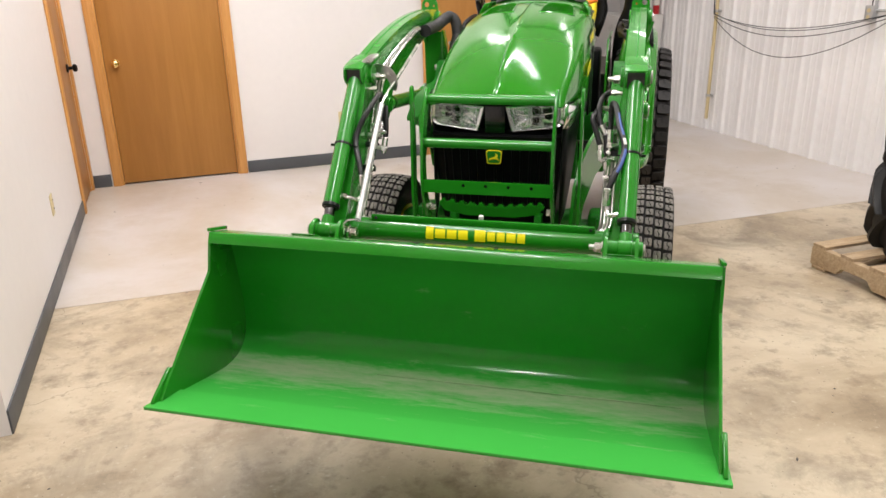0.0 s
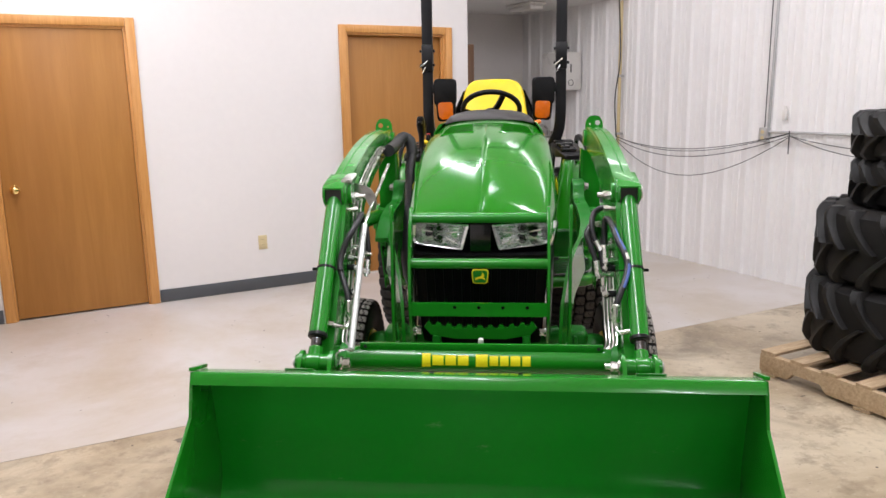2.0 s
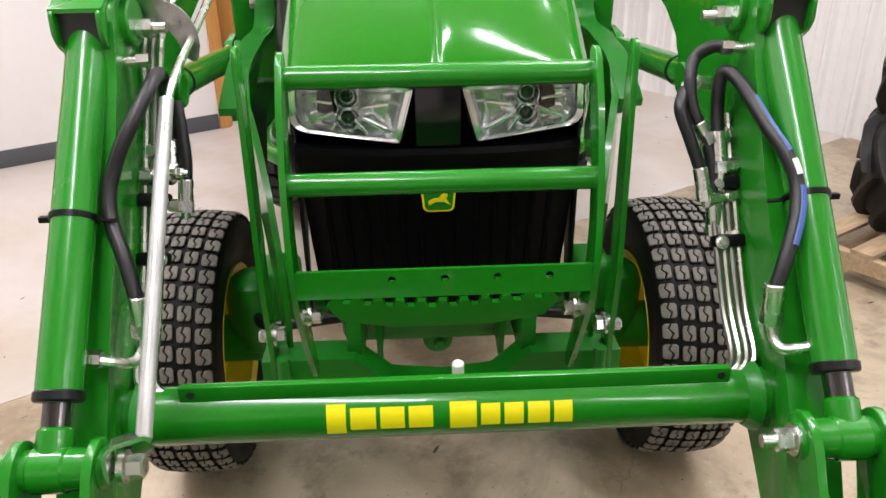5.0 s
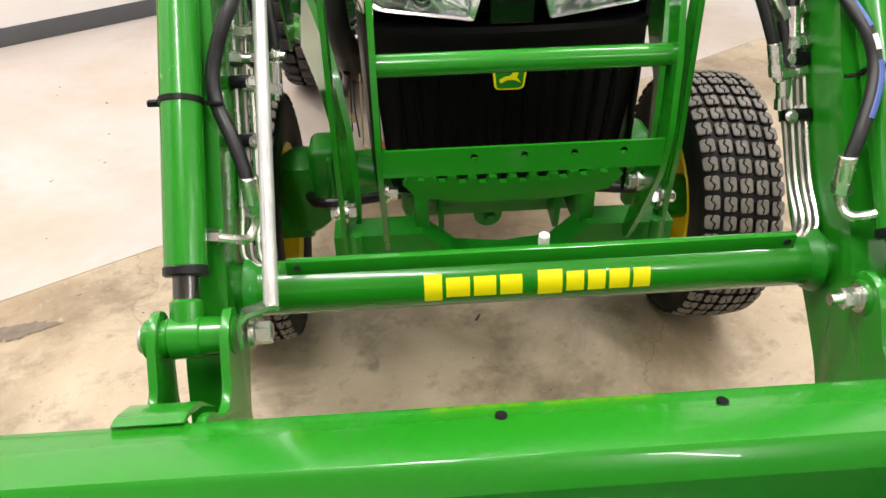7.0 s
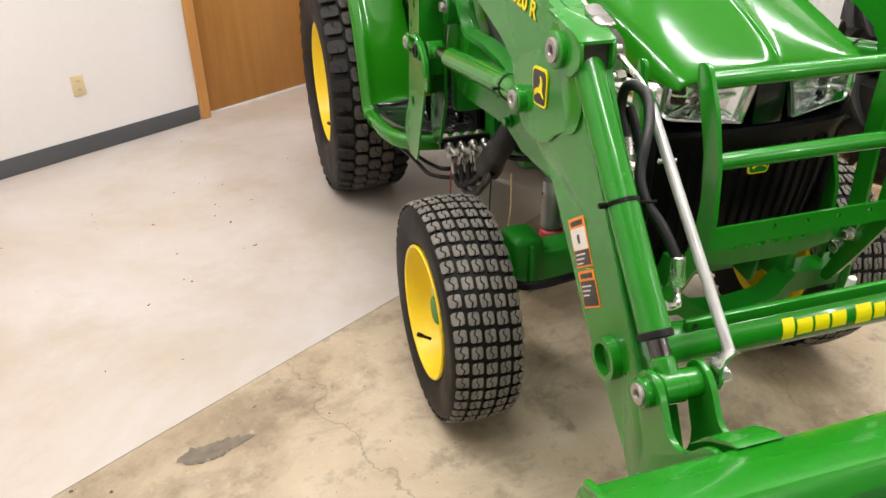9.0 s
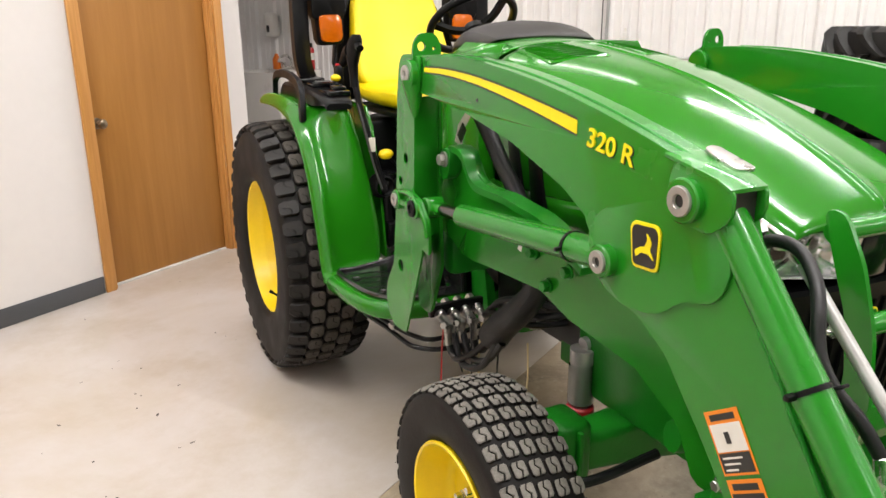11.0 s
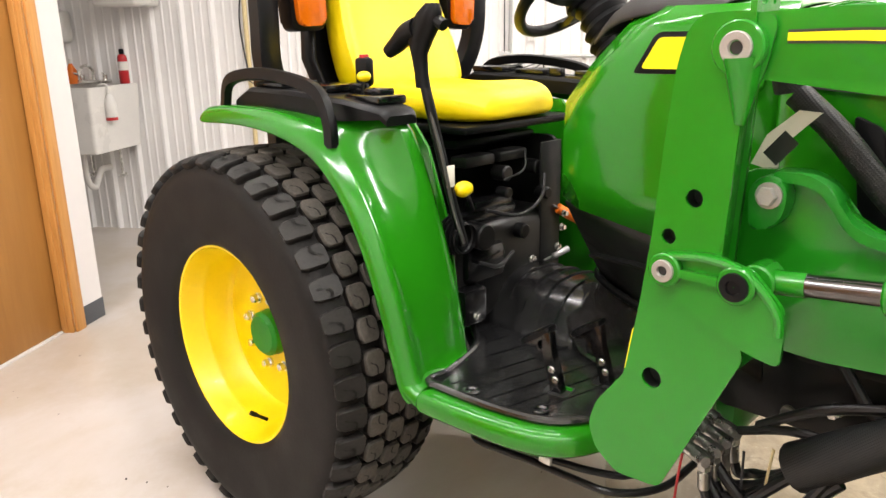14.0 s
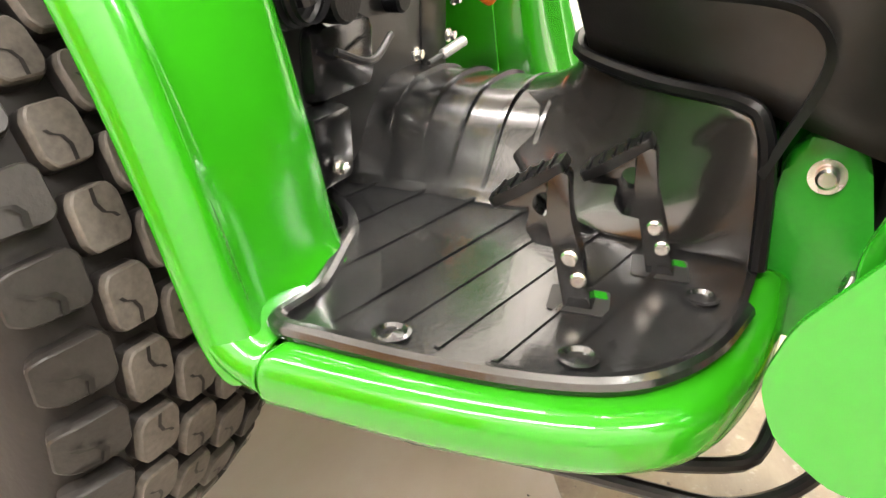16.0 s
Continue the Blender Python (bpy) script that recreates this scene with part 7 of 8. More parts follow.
def side_of_loader(s):
    XO, XI = 0.533, 0.468          # outer and inner faces
    arm = empty("boom_arm", None, loader)
    bm = B()
    plate(bm, rounded(BOOM, 0.02, 3), s * XI, s * XO, "x", 0.011, seg=3)
    part("boom_tube", bm, GREEN, arm, "green painted boom arm")
    # knee gusset, a second plate laid on the outside
    bm = B()
    g = rounded([(-0.215, 1.155), (-0.375, 1.205), (-0.44, 1.240), (-0.500, 1.218), (-0.53, 1.12), (-0.50, 1.06), (-0.44, 1.055), (-0.38, 1.005), (-0.29, 0.995), (-0.22, 1.02), (-0.18, 1.10)], 0.03, 4)
    plate(bm, g, s * XO, s * (XO + 0.006), "x", 0.002)
    part("knee_plate", bm, GREEN, arm)
    # weld line down the lower arm
    bm = B()
    rw = random.Random(2)
    sweep(bm, [(s * (XO - 0.004), -0.555 - 0.262 * k / 40, 1.09 - 0.385 * k / 40) for k in range(41)], [0.005 + rw.uniform(-0.0012, 0.0012) for _ in range(41)], 8)
    part("weld_bead", bm, GREEN_CAST, arm)
    for y, z, r, rp in ((0.594, 1.347, 0.040, 0.024), (-0.246, 1.066, 0.031, 0.021), (-0.434, 1.215, 0.036, 0.024)):
        bm = B()
        boss(bm, y, z, r, s * (XI - 0.012), s * (XO + 0.026))
        part("pin_boss", bm, GREEN, arm)
        pin(arm, s, y, z, rp, XO + 0.026)
    bm = B()
    for y, z in ((-0.43, 1.205),):
        cyl(bm, (s * (XI - 0.012), y, z), (s * (XI - 0.035), y, z), 0.016, 6)
        cyl(bm, (s * (XI - 0.03), y, z), (s * (XI - 0.055), y, z), 0.009, 12)
    part("pin_nut", bm, CHROME, arm)
    # decals on the outside
    if s < 0:
        bm = B()
        top = spline([(0.533, 1.367, 0), (0.408, 1.368, 0), (0.269, 1.360, 0), (0.152, 1.347, 0), (0.05, 1.333, 0), (-0.04, 1.319, 0), (-0.133, 1.303, 0)], 6)
        wid = [0.011 + 0.015 * k / (len(top) - 1) for k in range(len(top))]
        loft(bm, [[(-XO - 0.0012, p.x, p.y), (-XO - 0.0012, p.x, p.y - w)] for p, w in zip(top, wid)])
        part("stripe", bm, DECAL_YELLOW, arm, "yellow decal stripe edged in black")
        bm = B()
        loft(bm, [[(-XO - 0.0008, p.x, p.y + 0.004), (-XO - 0.0008, p.x, p.y - w - 0.004)] for p, w in zip(top, wid)])
        part("stripe_edge", bm, DECAL_BLACK, arm)
        m = Matrix.Translation((-XO - 0.0015, -0.163, 1.262)) @ Matrix.Rotation(radians(9), 4, "X") @ Matrix(((0, 0, -1, 0), (-1, 0, 0, 0), (0, 1, 0, 0), (0, 0, 0, 1)))
        part("number_back", text_mesh("320 R", 0.048, m @ Matrix.Diagonal((1.15, 1, 1, 1)) @ Matrix.Translation((-0.002, -0.002, -0.0006)) @ Matrix.Diagonal((1.04, 1.06, 0.5, 1))), DECAL_BLACK, arm, smooth=False)
        part("number", text_mesh("320 R", 0.048, m @ Matrix.Diagonal((1.15, 1, 1, 1))), DECAL_YELLOW, arm, "yellow model number decal", smooth=False)
        badge(arm, Matrix.Translation((-XO - 0.0065, -0.345, 1.118)) @ Matrix.Rotation(radians(-3), 4, "X") @ Matrix(((0, 0, -1, 0), (-1, 0, 0, 0), (0, 1, 0, 0), (0, 0, 0, 1))), 0.074, 0.080, DECAL_YELLOW, DECAL_BLACK)
        bm = B()
        cyl(bm, (-XO + 0.002, 0.251, 1.307), (-XO - 0.001, 0.251, 1.307), 0.004, 14)
        part("drain_hole", bm, DECAL_BLACK, arm)
        # warning labels follow the arm
        ax = Vector((0, -0.55, -0.835)).normalized()
        ay = Vector((0, -0.835, 0.55)).normalized()
        base = Matrix(((-1, 0, 0, -XO - 0.0008), (0, ay.y, ax.y, -0.497), (0, ay.z, ax.z, 0.883), (0, 0, 0, 1)))

        def lab(nm, p0, q0, p1, q1, material, lift=0.0, lbl=""):
            bm = B()
            box(bm, (0.0004 + lift, (p0 + p1) / 2, (q0 + q1) / 2), (0.0008, p1 - p0, q1 - q0))
            bmesh.ops.transform(bm, matrix=base, verts=bm.verts)
            return part(nm, bm, material, arm, lbl)
        for q, hgt, white in ((0.0, 0.100, True), (0.106, 0.075, False)):
            lab("warning_label", 0.0, q, 0.073, q + hgt, DECAL_ORANGE, 0, "orange edged warning label")
            if white:
                lab("label_panel", 0.004, q + 0.021, 0.069, q + 0.064, DECAL_WHITE, 0.0008)
            lab("label_panel", 0.004, q + (0.066 if white else 0.021), 0.069, q + hgt - 0.004, DECAL_BLACK, 0.0008)
            lab("label_head", 0.010, q + 0.006, 0.063, q + 0.016, DECAL_BLACK, 0.0008)
            for k in range(3):
                lab("label_line", 0.010, q + (0.072 if white else 0.030) + k * 0.009, 0.052 - 0.008 * k, q + (0.075 if white else 0.033) + k * 0.009, DECAL_WHITE, 0.0016)
        # figure of crushing hazard, a plain mark
        lab("label_mark", 0.030, 0.034, 0.040, 0.052, DECAL_BLACK, 0.0016)
    # mast, a folded plate with holes
    mast = empty("loader_mast", None, loader)
    holes = [(0.650, 1.114, 0.015), (0.690, 1.045, 0.013), (0.705, 0.784, 0.019)]
    bm = B()
    plate(bm, rounded(MAST, 0.016, 3), s * (XO + 0.002), s * (XO + 0.008), "x", 0, holes)
    part("outer_plate", bm, GREEN, mast, "green mast plate with round holes")
    bm = B()
    plate(bm, rounded([(0.60, 1.30), (0.66, 1.29), (0.70, 1.15), (0.735, 0.85), (0.78, 0.72), (0.76, 0.62), (0.68, 0.62), (0.60, 0.80), (0.612, 1.0), (0.605, 1.15)], 0.02, 3), s * 0.448, s * 0.458, "x", 0.002)
    part("inner_plate", bm, GREEN, mast)
    # black cups behind the holes stand for the mast's shaded inside
    for y, z, r in holes:
        bm = B()
        lathe(bm, [(r * 1.25, s * (XO - 0.001)), (r * 1.25, s * (XO - 0.030)), (0.001, s * (XO - 0.031))], 20, "x", (0, y, z))
        part("hole_cup", bm, DECAL_BLACK, mast)
    for seq, d in ((MAST_FRONT, 0.024), (MAST_REAR, 0.0)):
        bm = B()
        loft(bm, [[(s * (XO + 0.006), y, z), (s * 0.452, y + d, z), (s * 0.452, y + d + (0.008 if d else -0.008), z), (s * (XO + 0.006), y + (0.008 if d else -0.008), z)] for y, z in seq], cap=True, closed=True)
        part("web", bm, GREEN, mast)
    XM = XO + 0.008                # outer face of the mast
    if s < 0:
        # label on a small plate behind the mast's rear fold
        bm = B()
        loft(bm, [[(-0.532, y, z), (-0.462, y, z), (-0.462, y + 0.006, z), (-0.532, y + 0.006, z)] for y, z in ((0.7585, 0.782), (0.7525, 0.822), (0.7465, 0.862))], cap=True, closed=True)
        part("rear_label", bm, DECAL_YELLOW, mast, "yellow warning label")
    # link with two pins on the mast's face
    bm = B()
    LINK = [(0.718, 0.984), (0.703, 1.017), (0.668, 1.026), (0.606, 1.032), (0.541, 1.015), (0.493, 0.966), (0.488, 0.934), (0.490, 0.870), (0.543, 0.881), (0.617, 0.910), (0.684, 0.956)]
    plate(bm, rounded(LINK, 0.012, 4), s * XM, s * (XM + 0.008), "x", 0.003)
    boss(bm, 0.684, 0.992, 0.029, s * XM, s * (XM + 0.022))
    boss(bm, 0.564, 0.990, 0.031, s * XM, s * (XM + 0.022))
    sweep(bm, [(s * (XM + 0.011), 0.684, 0.992), (s * (XM + 0.011), 0.564, 0.990)], 1.0, shape=[(-0.009, -0.007), (0.009, -0.007), (0.009, 0.007), (-0.009, 0.007)])
    sweep(bm, spline([(s * (XM + 0.012), y, z - 0.006) for y, z in ((0.703, 1.013), (0.668, 1.023), (0.606, 1.029), (0.546, 1.013), (0.501, 0.966), (0.495, 0.929))], 4), 0.007, 8)
    link_ob = part("park_link", bm, GREEN, mast, "green latch link on the mast")
    pin(link_ob, s, 0.684, 0.992, 0.019, XM + 0.022)
    bm = B()
    lathe(bm, [(0.023, s * (XM + 0.022)), (0.023, s * (XM + 0.027)), (0.012, s * (XM + 0.029)), (0.011, s * (XM + 0.024)), (0.001, s * (XM + 0.024))], 24, "x", (0, 0.564, 0.990))
    part("rubber_plug", bm, BLACK, link_ob)
    # rounded ear with a hole that faces forward at the mast's top
    bm = B()
    cx = s * 0.505
    plate(bm, rounded([(cx - 0.042, 1.37), (cx + 0.042, 1.37), (cx + 0.040, 1.425), (cx + 0.022, 1.452), (cx - 0.022, 1.452), (cx - 0.040, 1.425)], 0.015, 3), 0.575, 0.585, "y", 0, [(cx + s * 0.016, 1.418, 0.012), (cx - s * 0.020, 1.412, 0.005)])
    part("mast_ear", bm, GREEN, mast)
    # rib that fairs the upper pin's boss into the plate
    bm = B()
    sweep(bm, [(s * (XM + 0.002), 0.590, 1.335), (s * (XM - 0.002), 0.588, 1.29), (s * (XM - 0.006), 0.590, 1.235)], [0.030, 0.022, 0.008], 14)
    part("mast_rib", bm, GREEN, mast)
    # side frame from the mast forward to the tractor's nose
    fr = empty("mounting_frame", None, loader)
    bm = B()
    UP = [(0.613, 1.150), (0.563, 1.155), (0.512, 1.154), (0.474, 1.134), (0.451, 1.097), (0.411, 1.074), (0.349, 1.070), (0.280, 1.070), (0.203, 1.062), (0.086, 1.045), (-0.055, 0.981), (-0.122, 0.963), (-0.20, 0.926), (-0.275, 0.867), (-0.335, 0.78), (-0.36, 0.64)]
    LOW = [(-0.345, 0.55), (-0.29, 0.57), (-0.25, 0.68), (-0.145, 0.775), (0.019, 0.832), (0.138, 0.866), (0.34, 0.855), (0.47, 0.846), (0.56, 0.85), (0.585, 0.875), (0.65, 0.88), (0.69, 0.95), (0.68, 1.10)]
    plate(bm, rounded(UP + LOW, 0.012, 3), s * 0.405, s * 0.422, "x", 0.004)
    for v in bm.verts:
        if v.co.y < 0.02:
            v.co.x *= 1 - (0.02 - v.co.y) * 0.75
    part("frame_plate", bm, GREEN, fr, "green loader mounting frame")
    bm = B()
    band = [(p.x, p.y) for p in spline([(y, z, 0) for y, z in UP[1:11]], 4)]
    plate(bm, band + [(y + 0.004, z - 0.017) for y, z in band[::-1]], s * 0.400, s * 0.452, "x", 0.003)
    part("frame_casting", bm, GREEN_CAST, fr)
    bm = B()
    plate(bm, rounded([(0.584, 1.146), (0.556, 1.149), (0.538, 1.134), (0.536, 1.104), (0.548, 1.068), (0.592, 1.055), (0.598, 1.122)], 0.016, 4), s * 0.424, s * 0.462, "x", 0.006)
    part("frame_lug", bm, GREEN_CAST, fr)
    for y, z, xx, r in ((0.563, 1.118, 0.462, 0.016), (0.166, 0.954, 0.422, 0.013), (0.105, 0.888, 0.422, 0.013), (0.026, 0.945, 0.422, 0.013)):
        bm = B()
        hexnut(bm, (s * xx, y, z), (s, 0, 0), r, 0.02)
        part("frame_bolt", bm, PIN_STEEL if r == 0.016 else GREEN_CAST, fr)
    bm = B()
    box(bm, (s * 0.30, 0.66, 0.82), (0.22, 0.07, 0.14), 0.02)
    part("frame_bracket", bm, GREEN_CAST, fr)
    bm = B()
    box(bm, (s * 0.4225, 0.231, 0.95), (0.001, 0.016, 0.022), m=Matrix.Rotation(radians(15), 3, "X"))
    part("frame_label", bm, DECAL_WHITE, fr)
    # cylinders
    lift = empty("lift_cylinder", None, loader)
    p0, p1 = Vector((s * 0.508, 0.545, 0.992)), Vector((s * 0.508, -0.245, 1.062))
    d = (p1 - p0).normalized()
    bm = B()
    cyl(bm, p0 + d * 0.175, p1 + d * 0.01, 0.030, 28, chamfer=0.004)
    part("barrel", bm, GREEN, lift, "green lift cylinder barrel")
    bm = B()
    cyl(bm, p0 + d * 0.03, p0 + d * 0.18, 0.018, 20)
    part("rod", bm, ROD, lift, "polished cylinder rod")
    bm = B()
    boss(bm, p0.y, p0.z, 0.030, s * 0.482, s * 0.534)
    cyl(bm, p0, p0 + d * 0.07, 0.020, 16)
    part("rod_eye", bm, GREEN, lift)
    bm = B()
    cyl(bm, p0 + d * 0.645, p0 + d * 0.653, 0.032, 24)
    box(bm, p0 + d * 0.649 + Vector((s * 0.036, 0, 0)), (0.018, 0.008, 0.007), 0.001)
    part("cable_tie", bm, BLACK, lift)
    tilt = empty("tilt_cylinder", None, loader)
    q0, q1 = Vector((s * 0.511, -0.455, 1.232)), Vector((s * 0.511, -0.868, 0.733))
    d = (q1 - q0).normalized()
    Lb = (Vector((0, -0.812, 0.80)) - Vector((0, -0.455, 1.232))).length
    bm = B()
    cyl(bm, q0 - d * 0.01, q0 + d * Lb, 0.0295, 32, chamfer=0.003)
    part("barrel", bm, GREEN, tilt, "green tilt cylinder barrel")
    bm = B()
    cyl(bm, q0 + d * (Lb - 0.012), q0 + d * (Lb + 0.004), 0.0315, 32, chamfer=0.003)
    part("gland", bm, BLACK_STEEL, tilt)
    bm = B()
    cyl(bm, q0 + d * (Lb - 0.01), q1 - d * 0.02, 0.0185, 24)
    part("rod", bm, ROD, tilt, "polished cylinder rod")
    bm = B()
    boss(bm, q1.y, q1.z, 0.027, s * 0.442, s * 0.568)
    cyl(bm, q1 - d * 0.052, q1, 0.023, 20, chamfer=0.004)
    cyl(bm, (s * 0.488, q1.y, q1.z), (s * 0.534, q1.y, q1.z), 0.030, 24, chamfer=0.003)
    part("rod_eye", bm, GREEN, tilt)
    pin(tilt, s, q1.y, q1.z, 0.019, 0.568)
    bm = B()
    t0 = q0 + d * (Lb * 0.565)
    cyl(bm, t0 - d * 0.004, t0 + d * 0.004, 0.0318, 24)
    box(bm, t0 + Vector((s * 0.038, 0, 0)), (0.018, 0.010, 0.009), 0.002)
    sweep(bm, spline([t0 + Vector((-s * 0.030, -0.004, 0)), t0 + Vector((-s * 0.045, -0.012, 0.001)), t0 + Vector((-s * 0.062, -0.012, 0.0))], 4), 0.0028, 6)
    part("cable_tie", bm, BLACK, tilt)
    # knee bracket hood over the cylinder top, open to the front
    for x0, x1 in ((0.546, 0.539), (0.481, 0.474)):
        bm = B()
        plate(bm, rounded([(-0.40, 1.270), (-0.49, 1.253), (-0.524, 1.243), (-0.522, 1.20), (-0.48, 1.17), (-0.42, 1.18), (-0.39, 1.23)], 0.012, 3), s * x0, s * x1, "x", 0.002)
        part("knee_bracket", bm, GREEN, arm)
    bm = B()
    plate(bm, [(-0.38, 1.274), (-0.49, 1.252), (-0.518, 1.240), (-0.518, 1.246), (-0.49, 1.258), (-0.38, 1.280)], s * 0.547, s * 0.473, "x", 0.001)
    part("knee_cover", bm, GREEN, arm)
    # black block in the open end, painted in for the shade inside
    bm = B()
    box(bm, (s * 0.510, -0.492, 1.208), (0.056, 0.030, 0.064))
    part("knee_hollow", bm, DECAL_BLACK, arm)
    # seam along the arm's top
    bm = B()
    sweep(bm, [(s * 0.507, p.x, p.y + 0.0002) for p in spline([(y, z, 0) for y, z in BOOM[2:11]], 6)], 0.0024, 6)
    part("top_seam", bm, GREEN_CAST, arm)
    # hydraulic plumbing: steel lines against the arm's inner face, hoses looping out of the knee
    lines = empty("hydraulic_lines", None, loader)
    lower = [(-0.519, 0.976), (-0.553, 0.924), (-0.578, 0.885), (-0.640, 0.800), (-0.688, 0.757)]
    for k in range(4 if s > 0 else 3):
        x = 0.460 - 0.0115 * k if s > 0 else 0.459 - 0.0125 * k
        upper = [(0.20, 1.340 - 0.004 * k), (0.10, 1.332), (-0.12, 1.285), (-0.30, 1.232), (-0.38, 1.196), (-0.424, 1.150), (-0.440, 1.100), (-0.480, 1.034)] if s < 0 else [(-0.470, 1.060 - 0.012 * k), (-0.496, 1.012)]
        pts = [(s * x, y, z) for y, z in upper + lower] + [(s * (x - 0.006), -0.703, 0.742 - 0.003 * k), (s * (x - 0.024), -0.708, 0.733 - 0.004 * k), (s * (x - 0.040), -0.708, 0.730 - 0.004 * k)]
        bm = B()
        sweep(bm, spline(pts, 6), 0.0052, 8)
        part("steel_line", bm, CHROME if k % 2 == 0 else LINE_STEEL, lines, "bright steel hydraulic line")
    for y, z in ((-0.578, 0.885), (-0.528, 0.962)):
        bm = B()
        box(bm, (s * 0.444, y, z), (0.048, 0.026, 0.020), 0.004, m=Matrix.Rotation(radians(-33), 3, "X"))
        part("line_clamp", bm, BLACK, lines)
        bm = B()
        hexnut(bm, (s * 0.430, y - 0.012, z + 0.004), (0, -0.84, 0.55), 0.008, 0.010)
        part("clamp_bolt", bm, CHROME, lines)

    def hose_run(pts, r=0.0100):
        bm = B()
        sweep(bm, spline(pts, 8), r, 12)
        return part("hose", bm, HOSE, lines, "black hydraulic hose")

    def ferrule(p, q, r=0.0125):
        """A crimped sleeve from p to q with a hexagon at its far end."""
        p, q = Vector(p), Vector(q)
        d = (q - p).normalized()
        bm = B()
        cyl(bm, p, q - d * 0.016, r, 14, chamfer=0.002)
        cyl(bm, q - d * 0.018, q, r * 1.12, 6)
        cyl(bm, q - d * 0.002, q + d * 0.010, r * 0.6, 10)
        part("hose_fitting", bm, CHROME, lines, "zinc plated hose fitting")

    def elbow(p, q, r=0.011):
        """A cross piece between two pipes with a nut at each end."""
        p, q = Vector(p), Vector(q)
        d = (q - p).normalized()
        bm = B()
        cyl(bm, p, q, r * 0.72, 12)
        cyl(bm, p - d * 0.006, p + d * 0.012, r, 6)
        cyl(bm, q - d * 0.012, q + d * 0.006, r * 1.1, 6)
        part("elbow_fitting", bm, CHROME, lines)
    # bar of the knee's fitting
    elbow((s * 0.436, -0.480, 1.166), (s * 0.497, -0.484, 1.164), 0.0115)
    if s < 0:
        loop = [(-0.416, -0.490, 1.045), (-0.421, -0.470, 1.084), (-0.420, -0.466, 1.116), (-0.419, -0.477, 1.141), (-0.415, -0.500, 1.150), (-0.414, -0.530, 1.147), (-0.418, -0.557, 1.133), (-0.430, -0.586, 1.107), (-0.447, -0.607, 1.075), (-0.460, -0.622, 1.040), (-0.466, -0.637, 1.012), (-0.461, -0.658, 0.980), (-0.441, -0.690, 0.940), (-0.422, -0.722, 0.885)]
        hose_run(loop, 0.0105)
        ferrule(loop[0], (-0.417, -0.513, 0.995))
        elbow((-0.423, -0.495, 1.031), (-0.446, -0.492, 1.030))
        elbow((-0.418, -0.519, 0.995), (-0.456, -0.515, 0.997), 0.012)
        elbow((-0.410, -0.535, 0.955), (-0.440, -0.532, 0.955), 0.010)
        hose_run([(-0.405, -0.470, 1.100), (-0.398, -0.490, 1.060), (-0.394, -0.505, 1.020), (-0.396, -0.515, 0.985)], 0.0095)
        ferrule((-0.396, -0.515, 0.990), (-0.399, -0.532, 0.942), 0.0115)
    else:
        loop = [(0.434, -0.503, 1.040), (0.434, -0.489, 1.076), (0.434, -0.485, 1.118), (0.439, -0.489, 1.131), (0.447, -0.503, 1.127), (0.454, -0.536, 1.113), (0.465, -0.596, 1.077), (0.480, -0.641, 1.045), (0.488, -0.668, 1.010), (0.480, -0.697, 0.975), (0.458, -0.730, 0.925), (0.443, -0.747, 0.885)]
        run = hose_run(loop, 0.0105)
        mid = spline(loop, 8)
        for a, b, material in ((42, 56, BLUE), (57, 62, DECAL_WHITE), (64, 78, BLUE)):
            bm = B()
            sweep(bm, [p + Vector((0.0030, -0.0062, 0.0015)) for p in mid[a:b]], 0.0062, 10)
            part("hose_stripe", bm, material, run)
        ferrule((0.434, -0.503, 1.040), (0.434, -0.533, 0.981))
        hose_run([(0.438, -0.476, 1.166), (0.423, -0.462, 1.163), (0.402, -0.455, 1.146), (0.391, -0.474, 1.117), (0.393, -0.493, 1.078), (0.403, -0.504, 1.053)])
        ferrule((0.402, -0.503, 1.056), (0.421, -0.511, 1.024), 0.0115)
        hose_run([(0.419, -0.511, 1.022), (0.424, -0.525, 0.994), (0.425, -0.543, 0.948)])
        ferrule((0.425, -0.541, 0.953), (0.430, -0.560, 0.888))
        bm = B()
        sweep(bm, spline([(0.430, -0.440, 1.103), (0.410, -0.450, 1.108), (0.386, -0.468, 1.106), (0.381, -0.480, 1.090), (0.388, -0.495, 1.066), (0.398, -0.503, 1.045)], 6), 0.0062, 10)
        cyl(bm, (0.437, -0.438, 1.101), (0.412, -0.449, 1.106), 0.012, 6)
        part("pipe_bend", bm, CHROME, lines, "zinc plated pipe bend")
        hose_run([(0.384, -0.474, 1.100), (0.372, -0.500, 1.076), (0.386, -0.517, 1.035), (0.403, -0.534, 0.989)])
        ferrule((0.402, -0.533, 0.992), (0.411, -0.551, 0.943), 0.0115)
        elbow((0.440, -0.503, 1.033), (0.461, -0.492, 1.032))
        elbow((0.440, -0.530, 0.988), (0.462, -0.520, 0.990), 0.012)
        elbow((0.418, -0.552, 0.945), (0.455, -0.541, 0.946))
        elbow((0.434, -0.562, 0.888), (0.456, -0.572, 0.892), 0.009)
    # the long hose ends in a fitting that turns out to the cylinder's gland
    e = Vector(loop[-1])
    ferrule(e + Vector((0, 0.004, 0.012)), e + Vector((0, -0.005, -0.045)), 0.0135)
    bm = B()
    turn = [e + Vector((0, -0.005, -0.045)), e + Vector((s * 0.002, -0.012, -0.062)), e + Vector((s * 0.010, -0.028, -0.072)), e + Vector((s * 0.030, -0.038, -0.066)), e + Vector((s * 0.056, -0.041, -0.058))]
    sweep(bm, spline(turn, 5), 0.0075, 10)
